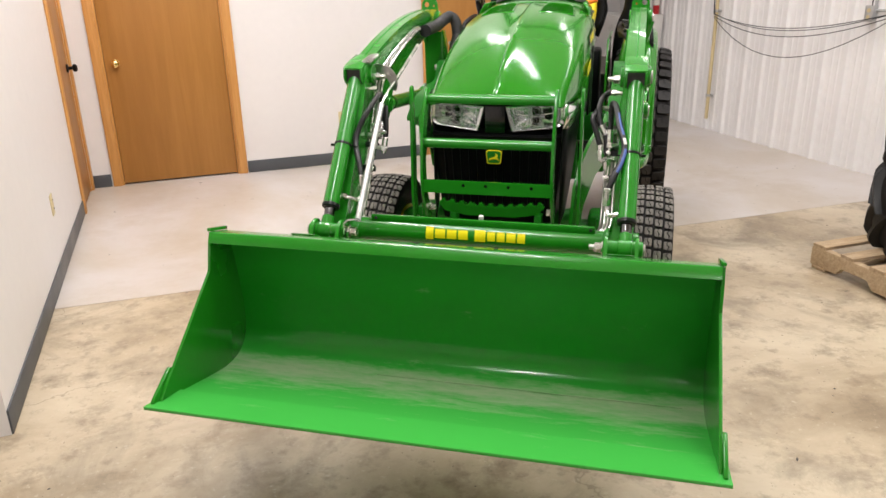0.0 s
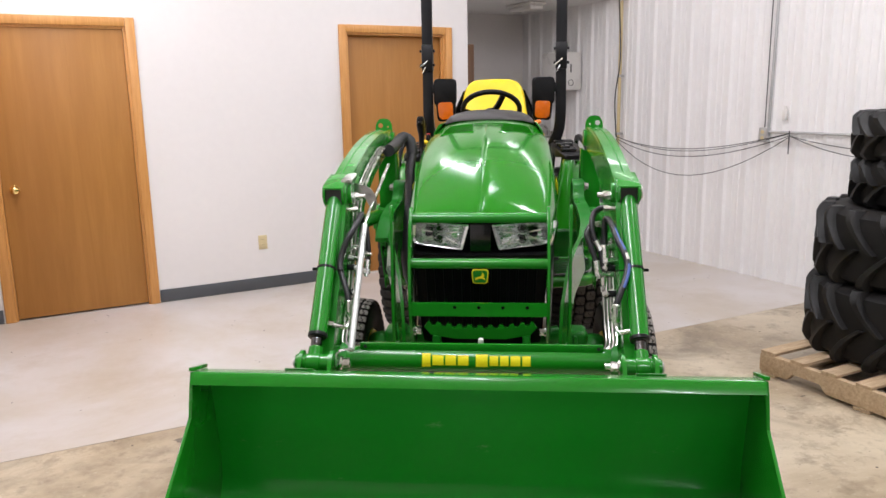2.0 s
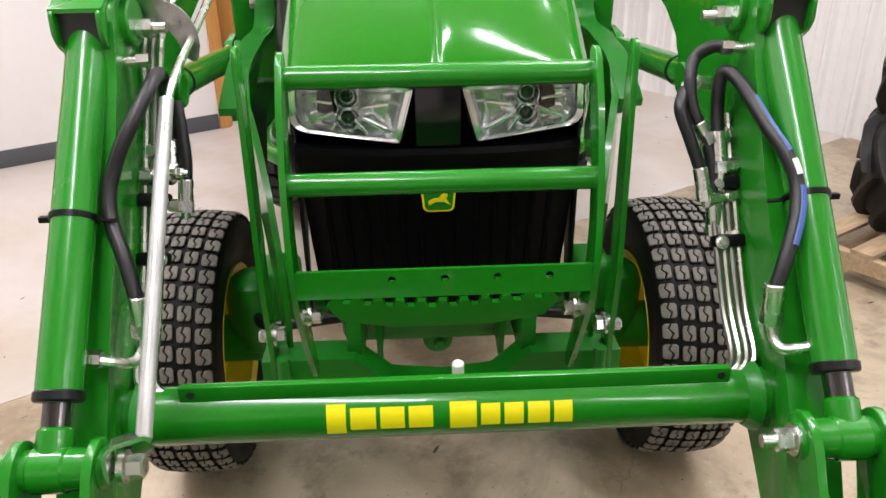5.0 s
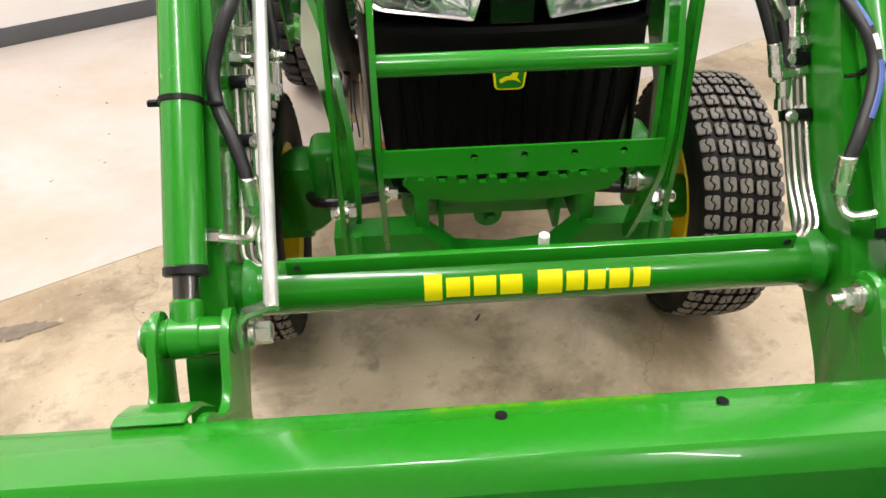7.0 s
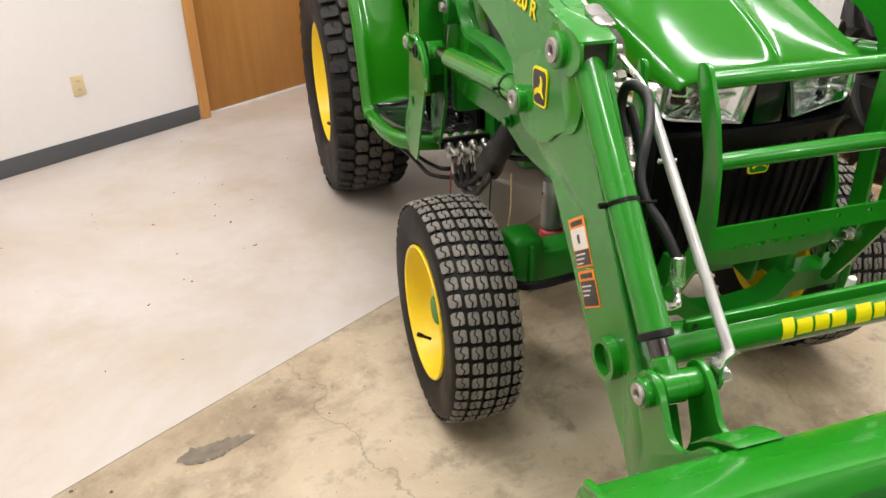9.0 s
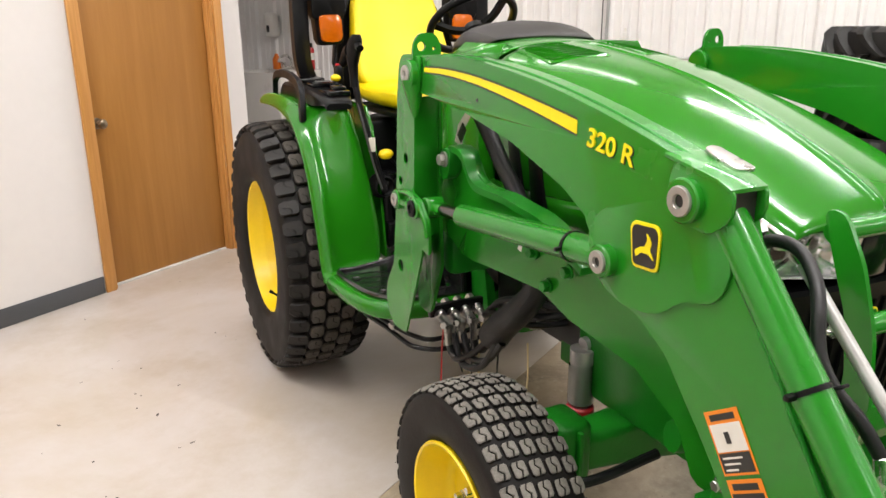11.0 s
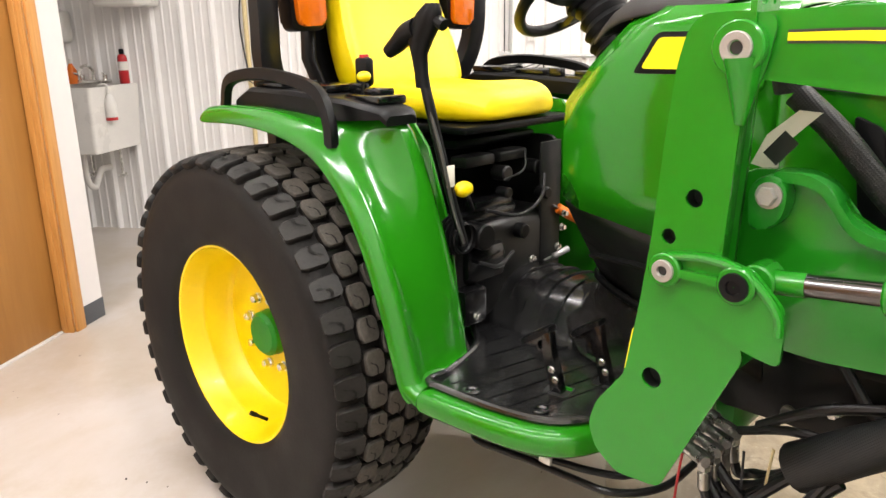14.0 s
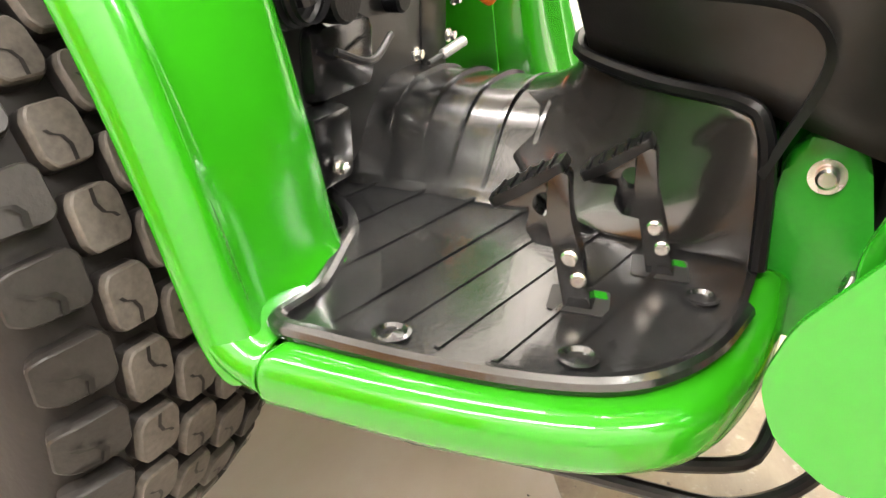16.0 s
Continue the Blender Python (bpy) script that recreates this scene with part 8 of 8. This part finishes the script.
    cyl(bm, turn[-1] - Vector((s * 0.010, 0, 0)), turn[-1] + Vector((s * 0.016, 0, 0.002)), 0.012, 6)
    part("elbow_fitting", bm, CHROME, lines)
    # hoses at the mast top
    if s < 0:
        bm = B()
        sweep(bm, spline([(-0.420, 0.17, 1.325), (-0.428, 0.40, 1.330), (-0.428, 0.53, 1.345), (-0.408, 0.585, 1.360), (-0.380, 0.592, 1.335), (-0.368, 0.580, 1.275)], 7), 0.027, 14)
        part("hose_sleeve", bm, SLEEVE, lines, "black braided hose sleeve")
    return arm


for s in (-1, 1):
    side_of_loader(s)

# big wrapped hose bundle below the mast, with its couplers
bundle = empty("coupler_block", None, loader)
bm = B()
way = spline([(-0.37, 0.57, 1.27), (-0.37, 0.50, 1.21), (-0.365, 0.42, 1.12), (-0.36, 0.33, 1.03), (-0.355, 0.265, 0.92), (-0.355, 0.25, 0.83), (-0.355, 0.32, 0.745), (-0.345, 0.42, 0.665), (-0.33, 0.51, 0.590)], 7)
sweep(bm, way, [0.022 + 0.026 * max(0.0, (k - 20) / (len(way) - 21)) for k in range(len(way))], 16)
part("hose_sleeve", bm, SLEEVE, bundle, "black braided hose sleeve")
bm = B()
box(bm, (-0.348, 0.722, 0.612), (0.19, 0.022, 0.040), 0.004)
part("coupler_holder", bm, BLACK_STEEL, bundle)
for k in range(4):
    x = -0.412 + 0.044 * k
    bm = B()
    cyl(bm, (x, 0.735, 0.612), (x, 0.765, 0.622), 0.015, 6, chamfer=0.002)
    cyl(bm, (x, 0.712, 0.604), (x, 0.690, 0.597), 0.018, 14, chamfer=0.003)
    cyl(bm, (x, 0.692, 0.598), (x, 0.662, 0.588), 0.014, 12, chamfer=0.002)
    cyl(bm, (x, 0.676, 0.593), (x, 0.640, 0.581), 0.015, 6, chamfer=0.002)
    cyl(bm, (x, 0.652, 0.590), (x, 0.652, 0.562), 0.013, 6, chamfer=0.002)
    cyl(bm, (x - 0.004, 0.655, 0.588), (x - 0.022, 0.640, 0.592), 0.0115, 14, chamfer=0.002)
    cyl(bm, (x, 0.652, 0.563), (x + 0.002, 0.650, 0.520), 0.0115, 12, chamfer=0.003)
    part("coupler", bm, COUPLER, bundle, "zinc plated hydraulic coupler")
    bm = B()
    e = 0.014 * (k - 1.5)
    sweep(bm, spline([(x + 0.002, 0.650, 0.525), (x + 0.006, 0.638, 0.496), (x + 0.012, 0.610, 0.487 + 0.006 * k), ((x - 0.33) / 2, 0.57, 0.516 + 0.006 * k), (-0.33 + e, 0.52, 0.57), (-0.34 + e, 0.46, 0.63)], 7), 0.0105, 10)
    part("hose", bm, HOSE, bundle)
for pts, r in (([(-0.30, 0.60, 0.63), (-0.31, 0.50, 0.70), (-0.30, 0.38, 0.74), (-0.26, 0.28, 0.74), (-0.16, 0.22, 0.74)], 0.010), ([(-0.29, 0.64, 0.60), (-0.32, 0.54, 0.65), (-0.32, 0.45, 0.66), (-0.28, 0.38, 0.66), (-0.16, 0.34, 0.66)], 0.009), ([(-0.25, 0.48, 0.78), (-0.28, 0.40, 0.70), (-0.27, 0.33, 0.70), (-0.16, 0.28, 0.72)], 0.011), ([(-0.36, 0.66, 0.56), (-0.37, 0.58, 0.50), (-0.36, 0.50, 0.52), (-0.35, 0.43, 0.60)], 0.011), ([(-0.38, 0.67, 0.54), (-0.39, 0.60, 0.475), (-0.37, 0.51, 0.50), (-0.35, 0.44, 0.62)], 0.011)):
    bm = B()
    sweep(bm, spline(pts, 7), r, 10)
    part("hose", bm, HOSE, bundle)
for p, d in (((-0.285, 0.47, 0.705), (-1, 0, 0)), ((-0.275, 0.33, 0.735), (-1, 0, 0.2)), ((-0.262, 0.56, 0.66), (-1, 0, 0)), ((-0.245, 0.40, 0.645), (-1, 0.3, 0))):
    bm = B()
    hexnut(bm, p, d, 0.010, 0.030)
    part("union_nut", bm, COUPLER, bundle)
rnd = random.Random(8)
for k, (mtl, x, y, z1, z2) in enumerate(((RED, -0.40, 0.70, 0.60, 0.36), (CABLE, -0.38, 0.655, 0.60, 0.42), (CABLE, -0.36, 0.60, 0.60, 0.33), (PIPE_YELLOW, -0.35, 0.55, 0.62, 0.40), (CABLE, -0.33, 0.48, 0.62, 0.36), (PIPE_YELLOW, -0.31, 0.36, 0.62, 0.38))):
    bm = B()
    sweep(bm, spline([(x, y, z1), (x + rnd.uniform(-0.01, 0.01), y + rnd.uniform(-0.01, 0.01), (z1 + z2) / 2), (x + rnd.uniform(-0.015, 0.015), y + rnd.uniform(-0.015, 0.015), z2)], 6), 0.0028, 6)
    w = part("hanging_wire", bm, mtl, bundle, "thin hanging wire end")
    if mtl is PIPE_YELLOW:
        bm = B()
        box(bm, (x, y, z2), (0.014, 0.012, 0.03), 0.003)
        part("plug", bm, mtl, w)
# paper tag tied at the mast
bm = B()
plate(bm, [(0.517, 1.245), (0.553, 1.247), (0.600, 1.205), (0.622, 1.155), (0.578, 1.145), (0.572, 1.19)], -0.401, -0.400, "x", 0)
tag = part("paper_tag", bm, PAPER, bundle, "pale paper tag")
bm = B()
box(bm, (-0.403, 0.575, 1.185), (0.002, 0.05, 0.03), m=Matrix.Rotation(radians(-50), 3, "X"))
part("tag_print", bm, DECAL_BLACK, tag)

# torque tube across the arms, with cover strip
tube = empty("torque_tube", None, loader)
bm = B()
TY, TZ, TR = -0.712, 0.692, 0.043
rings = lathe(bm, [(TR - 0.012, -0.40), (TR - 0.012, -0.553), (TR, -0.553), (TR, 0.553), (TR - 0.012, 0.553), (TR - 0.012, 0.40)], 40, "x", (0, TY, TZ))
bm.faces.new(rings[0])
bm.faces.new(rings[-1])
part("tube", bm, GREEN, tube, "green cross tube of the loader")
for s in (-1, 1):
    bm = B()
    lathe(bm, [(TR + 0.012, s * 0.455), (TR + 0.010, s * 0.448), (TR + 0.001, s * 0.435)], 40, "x", (0, TY, TZ))
    part("weld_ring", bm, GREEN_CAST, tube)
bm = B()
box(bm, (0.01, -0.726, 0.7405), (0.80, 0.014, 0.027), 0.003)
cover = part("cover_strip", bm, GREEN, tube, "green cover strip on the cross tube")
for x in (-0.372, 0.395):
    bm = B()
    cyl(bm, (x, -0.7325, 0.742), (x, -0.7345, 0.742), 0.006, 12)
    part("cover_screw", bm, DECAL_BLACK, cover)
bm = B()
cyl(bm, (0.012, -0.706, 0.730), (0.012, -0.709, 0.766), 0.009, 12, chamfer=0.003)
part("grease_cap", bm, WHITE_PLASTIC, cover)
# maker's name as plain yellow blocks round the tube's front
x = -0.180
for hgt, w in ((1.1, 0.034), (0.8, 0.043), (0.8, 0.041), (0.8, 0.041), (0, 0.018), (1.0, 0.045), (0.8, 0.034), (0.8, 0.034), (0.8, 0.038), (0.8, 0.033)):
    if hgt:
        bm = B()
        secs = []
        h = 0.041 * hgt / 2
        for k in range(5):
            a = radians(180 - 16) - (k / 4 - 0.5) * 2 * h / TR
            secs.append([(x, TY + (TR + 0.0012) * math.cos(a), TZ + (TR + 0.0012) * math.sin(a)), (x + w - 0.006, TY + (TR + 0.0012) * math.cos(a), TZ + (TR + 0.0012) * math.sin(a))])
        loft(bm, secs)
        part("name_block", bm, DECAL_YELLOW, tube, "yellow maker's mark block")
    x += w

# level indicator
lev = empty("level_indicator", None, loader)
bm = B()
sweep(bm, [(-0.432, -0.885, 0.730), (-0.432, -0.882, 0.768), (-0.425, -0.876, 0.776), (-0.392, -0.862, 0.778), (-0.386, -0.860, 0.772)], 1.0, shape=[(-0.014, -0.003), (0.014, -0.003), (0.014, 0.003), (-0.014, 0.003)])
part("foot", bm, CHROME, lev, "bright zinc foot")
bm = B()
cyl(bm, (-0.392, -0.862, 0.772), (-0.398, -0.535, 1.12), 0.0105, 14)
part("rod_sleeve", bm, SILVER, lev, "silver painted indicator rod")
bm = B()
sweep(bm, spline([(-0.398, -0.545, 1.11), (-0.393, -0.487, 1.148), (-0.390, -0.382, 1.183), (-0.384, -0.24, 1.236), (-0.378, -0.10, 1.289)], 6), 0.0065, 10)
part("rod", bm, CHROME, lev)
bm = B()
hexnut(bm, (-0.384, -0.588, 1.026), (1, -0.2, 0), 0.008, 0.010)
cyl(bm, (-0.400, -0.585, 1.026), (-0.366, -0.592, 1.026), 0.005, 10)
part("stop_bolt", bm, CHROME, lev)
# folded guide: a tab on the arm's top edge, and a curved sheet that the rod slides through
bm = B()
plate(bm, rounded([(-0.466, 1.250), (-0.427, 1.241), (-0.401, 1.231), (-0.384, 1.208), (-0.377, 1.177), (-0.384, 1.143), (-0.402, 1.150), (-0.407, 1.165), (-0.416, 1.187), (-0.431, 1.203), (-0.450, 1.195), (-0.466, 1.205)], 0.010, 3), -0.392, -0.388, "y", 0.001)
guide = part("guide_plate", bm, COUPLER, lev, "curved zinc guide plate")
bm = B()
plate(bm, rounded([(-0.492, -0.475), (-0.452, -0.480), (-0.446, -0.388), (-0.466, -0.384), (-0.484, -0.400)], 0.012, 3), -0.003, 0.003, "z", 0.001)
bmesh.ops.transform(bm, matrix=Matrix.Translation((0, -0.43, 1.272)) @ Matrix.Rotation(radians(14), 4, "X") @ Matrix.Translation((0, 0.43, 0)), verts=bm.verts)
part("guide_tab", bm, COUPLER, guide)
bm = B()
hexnut(bm, (-0.425, -0.868, 0.733), (1, 0, 0), 0.016, 0.03)
part("nut", bm, CHROME, lev)
bm = B()
hexnut(bm, (0.445, -0.868, 0.733), (-1, 0, 0), 0.016, 0.03)
cyl(bm, (0.42, -0.868, 0.733), (0.398, -0.868, 0.733), 0.009, 12)
part("nut", bm, CHROME, lev)

# brush guard
guard = empty("brush_guard", None, loader)
for s in (-1, 1):
    bm = B()
    plate(bm, rounded([(-0.445, 1.170), (-0.485, 1.172), (-0.53, 1.09), (-0.565, 0.98), (-0.578, 0.86), (-0.565, 0.78), (-0.50, 0.66), (-0.44, 0.56), (-0.41, 0.565), (-0.46, 0.68), (-0.520, 0.80), (-0.525, 0.90), (-0.51, 1.00), (-0.47, 1.10)], 0.02, 4), s * 0.236, s * 0.246, "x", 0.002)
    part("upright", bm, GREEN, guard, "green guard upright")
    bm = B()
    plate(bm, rounded([(-0.36, 1.165), (-0.395, 1.165), (-0.405, 0.95), (-0.415, 0.74), (-0.40, 0.62), (-0.395, 0.49), (-0.345, 0.49), (-0.35, 0.62), (-0.365, 0.74), (-0.355, 0.95)], 0.02, 3), s * 0.322, s * 0.332, "x", 0.002)
    part("side_strap", bm, GREEN, guard, "green mounting strap")
    bm = B()
    hexnut(bm, (s * 0.332, -0.372, 0.615), (s, 0, 0), 0.012, 0.02)
    hexnut(bm, (s * 0.322, -0.372, 0.615), (-s, 0, 0), 0.018, 0.022)
    part("strap_bolt", bm, CHROME, guard)
    bm = B()
    hexnut(bm, (s * 0.236, -0.475, 0.715), (-s, 0, 0), 0.013, 0.022)
    part("guard_bolt", bm, CHROME, guard)
for z, y, r in ((1.130, -0.462, 0.0185), (0.979, -0.528, 0.0185)):
    bm = B()
    cyl(bm, (-0.238, y, z), (0.238, y, z), r, 24)
    part("cross_bar", bm, GREEN, guard, "green guard bar")
bm = B()
plate(bm, rounded([(-0.236, 0.799), (0.236, 0.799), (0.236, 0.848), (-0.236, 0.848)], 0.002, 1), -0.569, -0.562, "y", 0.0, [(-0.084 + 0.084 * k, 0.831, 0.0065) for k in range(4)])
box(bm, (0, -0.542, 0.8015), (0.472, 0.045, 0.007))
part("bumper_plate", bm, GREEN, guard, "green bumper plate with drilled holes")
bm = B()
pts = [(-0.205, 0.729), (-0.19, 0.749)]
for k in range(10):
    x = -0.17 + 0.0378 * k
    pts += [(x - 0.012, 0.748 - 0.014 * math.sin(math.pi * (k + 0.5) / 10)), (x - 0.006, 0.737 - 0.014 * math.sin(math.pi * (k + 0.5) / 10)), (x + 0.006, 0.737 - 0.014 * math.sin(math.pi * (k + 0.5) / 10)), (x + 0.012, 0.748 - 0.014 * math.sin(math.pi * (k + 0.5) / 10))]
pts += [(0.19, 0.749), (0.205, 0.729), (0.18, 0.700), (0.09, 0.685), (-0.09, 0.685), (-0.18, 0.700)]
plate(bm, pts, -0.470, -0.455, "y", 0)
part("lower_guard", bm, GREEN, guard, "green notched lower guard")
# front cross beam with a dip in the middle
bm = B()
secs = []
for x, z, h, y in ((-0.35, 0.545, 0.05, -0.36), (-0.17, 0.55, 0.055, -0.37), (-0.10, 0.50, 0.05, -0.385), (0.0, 0.492, 0.05, -0.39), (0.10, 0.50, 0.05, -0.385), (0.17, 0.55, 0.055, -0.37), (0.35, 0.545, 0.05, -0.36)):
    secs.append([(x, y - 0.035, z - h / 2), (x, y - 0.035, z + h / 2), (x, y + 0.035, z + h / 2), (x, y + 0.035, z - h / 2)])
loft(bm, secs, cap=True, closed=True)
beam = part("cross_beam", bm, GREEN_CAST, loader, "green cast front cross beam")
for s in (-1, 1):
    bm = B()
    plate(bm, rounded([(-0.30, 0.50), (-0.20, 0.52), (-0.17, 0.66), (-0.22, 0.68), (-0.32, 0.62)], 0.015, 3), s * 0.120, s * 0.132, "x", 0.002)
    part("beam_lug", bm, GREEN_CAST, beam)
    bm = B()
    sweep(bm, spline([(s * 0.30, -0.20, 0.62), (s * 0.20, -0.22, 0.60), (s * 0.10, -0.20, 0.545), (0, -0.18, 0.535)], 5), 0.035, 12)
    part("axle_support", bm, GREEN_CAST, beam)
bm = B()
hexnut(bm, (0.004, -0.11, 0.43), (0, -1, 0), 0.014, 0.03)
cyl(bm, (0, FY, 0.43), (0, -0.11, 0.43), 0.035, 20)
part("pivot_bolt", bm, GREEN_CAST, beam)
for s in (-1, 1):
    bm = B()
    box(bm, (s * 0.30, -0.40, 0.455), (0.06, 0.05, 0.06), 0.006)
    cyl(bm, (s * 0.30, -0.43, 0.47), (s * 0.30, -0.43, 0.60), 0.012, 12)
    part("tie_down", bm, GREEN_CAST, beam)

# ---- bucket ----
bucket = empty("bucket", None, loader)
# inside line from the lip along the floor, round the heel and up the back
LINE = [(-1.555, 0.412), (-1.45, 0.392), (-1.30, 0.358), (-1.20, 0.338), (-1.12, 0.338), (-1.065, 0.362), (-1.035, 0.41), (-1.028, 0.48), (-1.036, 0.56), (-1.052, 0.67), (-1.070, 0.766)]
line = [(p.x, p.y) for p in spline([(y, z, 0) for y, z in LINE], 6)]
bm = B()
W2 = 0.772
T2 = 0.008
n = len(line)
outer = []
for i, (y, z) in enumerate(line):
    a, b = line[max(0, i - 1)], line[min(n - 1, i + 1)]
    t = Vector((b[0] - a[0], b[1] - a[1], 0)).normalized()
    outer.append((y + t.y * T2, z - t.x * T2))
secs = [[(-W2, y, z), (W2, y, z), (W2, oy, oz), (-W2, oy, oz)] for (y, z), (oy, oz) in zip(line, outer)]
loft(bm, secs, cap=True, closed=True)
part("shell", bm, BUCKET_GREEN, bucket, "curved green bucket floor and back, scuffed paint, floor coloured as if lit")
for s in (-1, 1):
    bm = B()
    prof = [(y, z) for y, z in outer[::3]] + [(-1.072, 0.786), (-1.172, 0.812), (-1.186, 0.78), (-1.206, 0.69), (-1.475, 0.472), (-1.515, 0.442)]
    plate(bm, prof, s * W2, s * (W2 + 0.009), "x", 0.002)
    part("side_plate", bm, GREEN, bucket, "green bucket side plate")
    bm = B()
    plate(bm, rounded([(-1.47, 0.487), (-1.572, 0.424), (-1.565, 0.398), (-1.38, 0.38), (-1.36, 0.415)], 0.01, 2), s * (W2 + 0.009), s * (W2 + 0.020), "x", 0.002)
    part("side_cutter", bm, GREEN, bucket)
    bm = B()
    box(bm, (s * (W2 + 0.004), -1.128, 0.8085), (0.012, 0.105, 0.011), 0.002, m=Matrix.Rotation(radians(-14), 3, "X"))
    part("corner_hook", bm, GREEN, bucket)
# top flange, folded over and rolled down at the front
bm = B()
fl = [(-1.070, 0.765), (-1.072, 0.780), (-1.078, 0.786), (-1.165, 0.812), (-1.176, 0.814), (-1.183, 0.810), (-1.197, 0.783), (-1.189, 0.779), (-1.176, 0.802), (-1.168, 0.803), (-1.084, 0.777), (-1.079, 0.765)]
plate(bm, fl, -W2, W2, "x", 0)
top = part("top_flange", bm, GREEN, bucket, "green folded top flange")
for x in (-0.11, 0.138):
    bm = B()
    cyl(bm, (x, -1.105, 0.7935), (x, -1.105, 0.7965), 0.007, 14)
    part("flange_hole", bm, GRILLE_BLACK, top)
bm = B()
rw = random.Random(4)
sweep(bm, [(-0.25 + 0.02 * k, -1.138 + rw.uniform(-0.001, 0.001), 0.3385) for k in range(49)], [0.002 + rw.uniform(-0.0008, 0.0008) for _ in range(49)], 6)
part("floor_weld", bm, BUCKET_GREEN, bucket)
bm = B()
plate(bm, rounded([(-1.592, 0.410), (-1.592, 0.421), (-1.45, 0.3995), (-1.45, 0.382), (-1.57, 0.401)], 0.002, 1), -W2 - 0.028, W2 + 0.028, "x", 0)
part("cutting_edge", bm, BUCKET_GREEN, bucket, "worn green cutting edge, coloured as if lit")
for s in (-1, 1):
    for x in (0.548, 0.452):
        bm = B()
        plate(bm, rounded([(-0.832, 0.733), (-0.845, 0.768), (-0.875, 0.775), (-0.905, 0.755), (-0.945, 0.69), (-0.985, 0.695), (-1.03, 0.755), (-1.062, 0.768), (-1.01, 0.50), (-0.90, 0.43), (-0.845, 0.45), (-0.86, 0.52), (-0.885, 0.62)], 0.015, 3), s * (x - 0.006), s * (x + 0.006), "x", 0.002)
        part("ear", bm, GREEN, bucket, "green bucket ear")
    bm = B()
    plate(bm, rounded([(-0.970, 0.70), (-1.02, 0.762), (-1.060, 0.786), (-1.082, 0.792), (-1.080, 0.787), (-1.058, 0.778), (-1.015, 0.748)], 0.006, 2), s * 0.460, s * 0.540, "x", 0.002)
    part("ear_pad", bm, GREEN, bucket)
    bm = B()
    cyl(bm, (s * 0.42, -0.875, 0.49), (s * 0.58, -0.875, 0.49), 0.028, 20, chamfer=0.003)
    part("pivot_pin", bm, GREEN, bucket)

# first figures of the model number on the hood's flank
m = Matrix.Translation((-0.3075, 0.288, 1.150)) @ Matrix.Rotation(radians(3), 4, "X") @ Matrix(((0, 0, -1, 0), (-1, 0, 0, 0), (0, 1, 0, 0), (0, 0, 0, 1)))
part("number_back", text_mesh("30", 0.066, m @ Matrix.Translation((-0.002, -0.002, -0.0006)) @ Matrix.Diagonal((1.04, 1.06, 0.5, 1))), DECAL_BLACK, tractor, smooth=False)
part("number", text_mesh("30", 0.066, m), DECAL_YELLOW, tractor, "yellow model number", smooth=False)
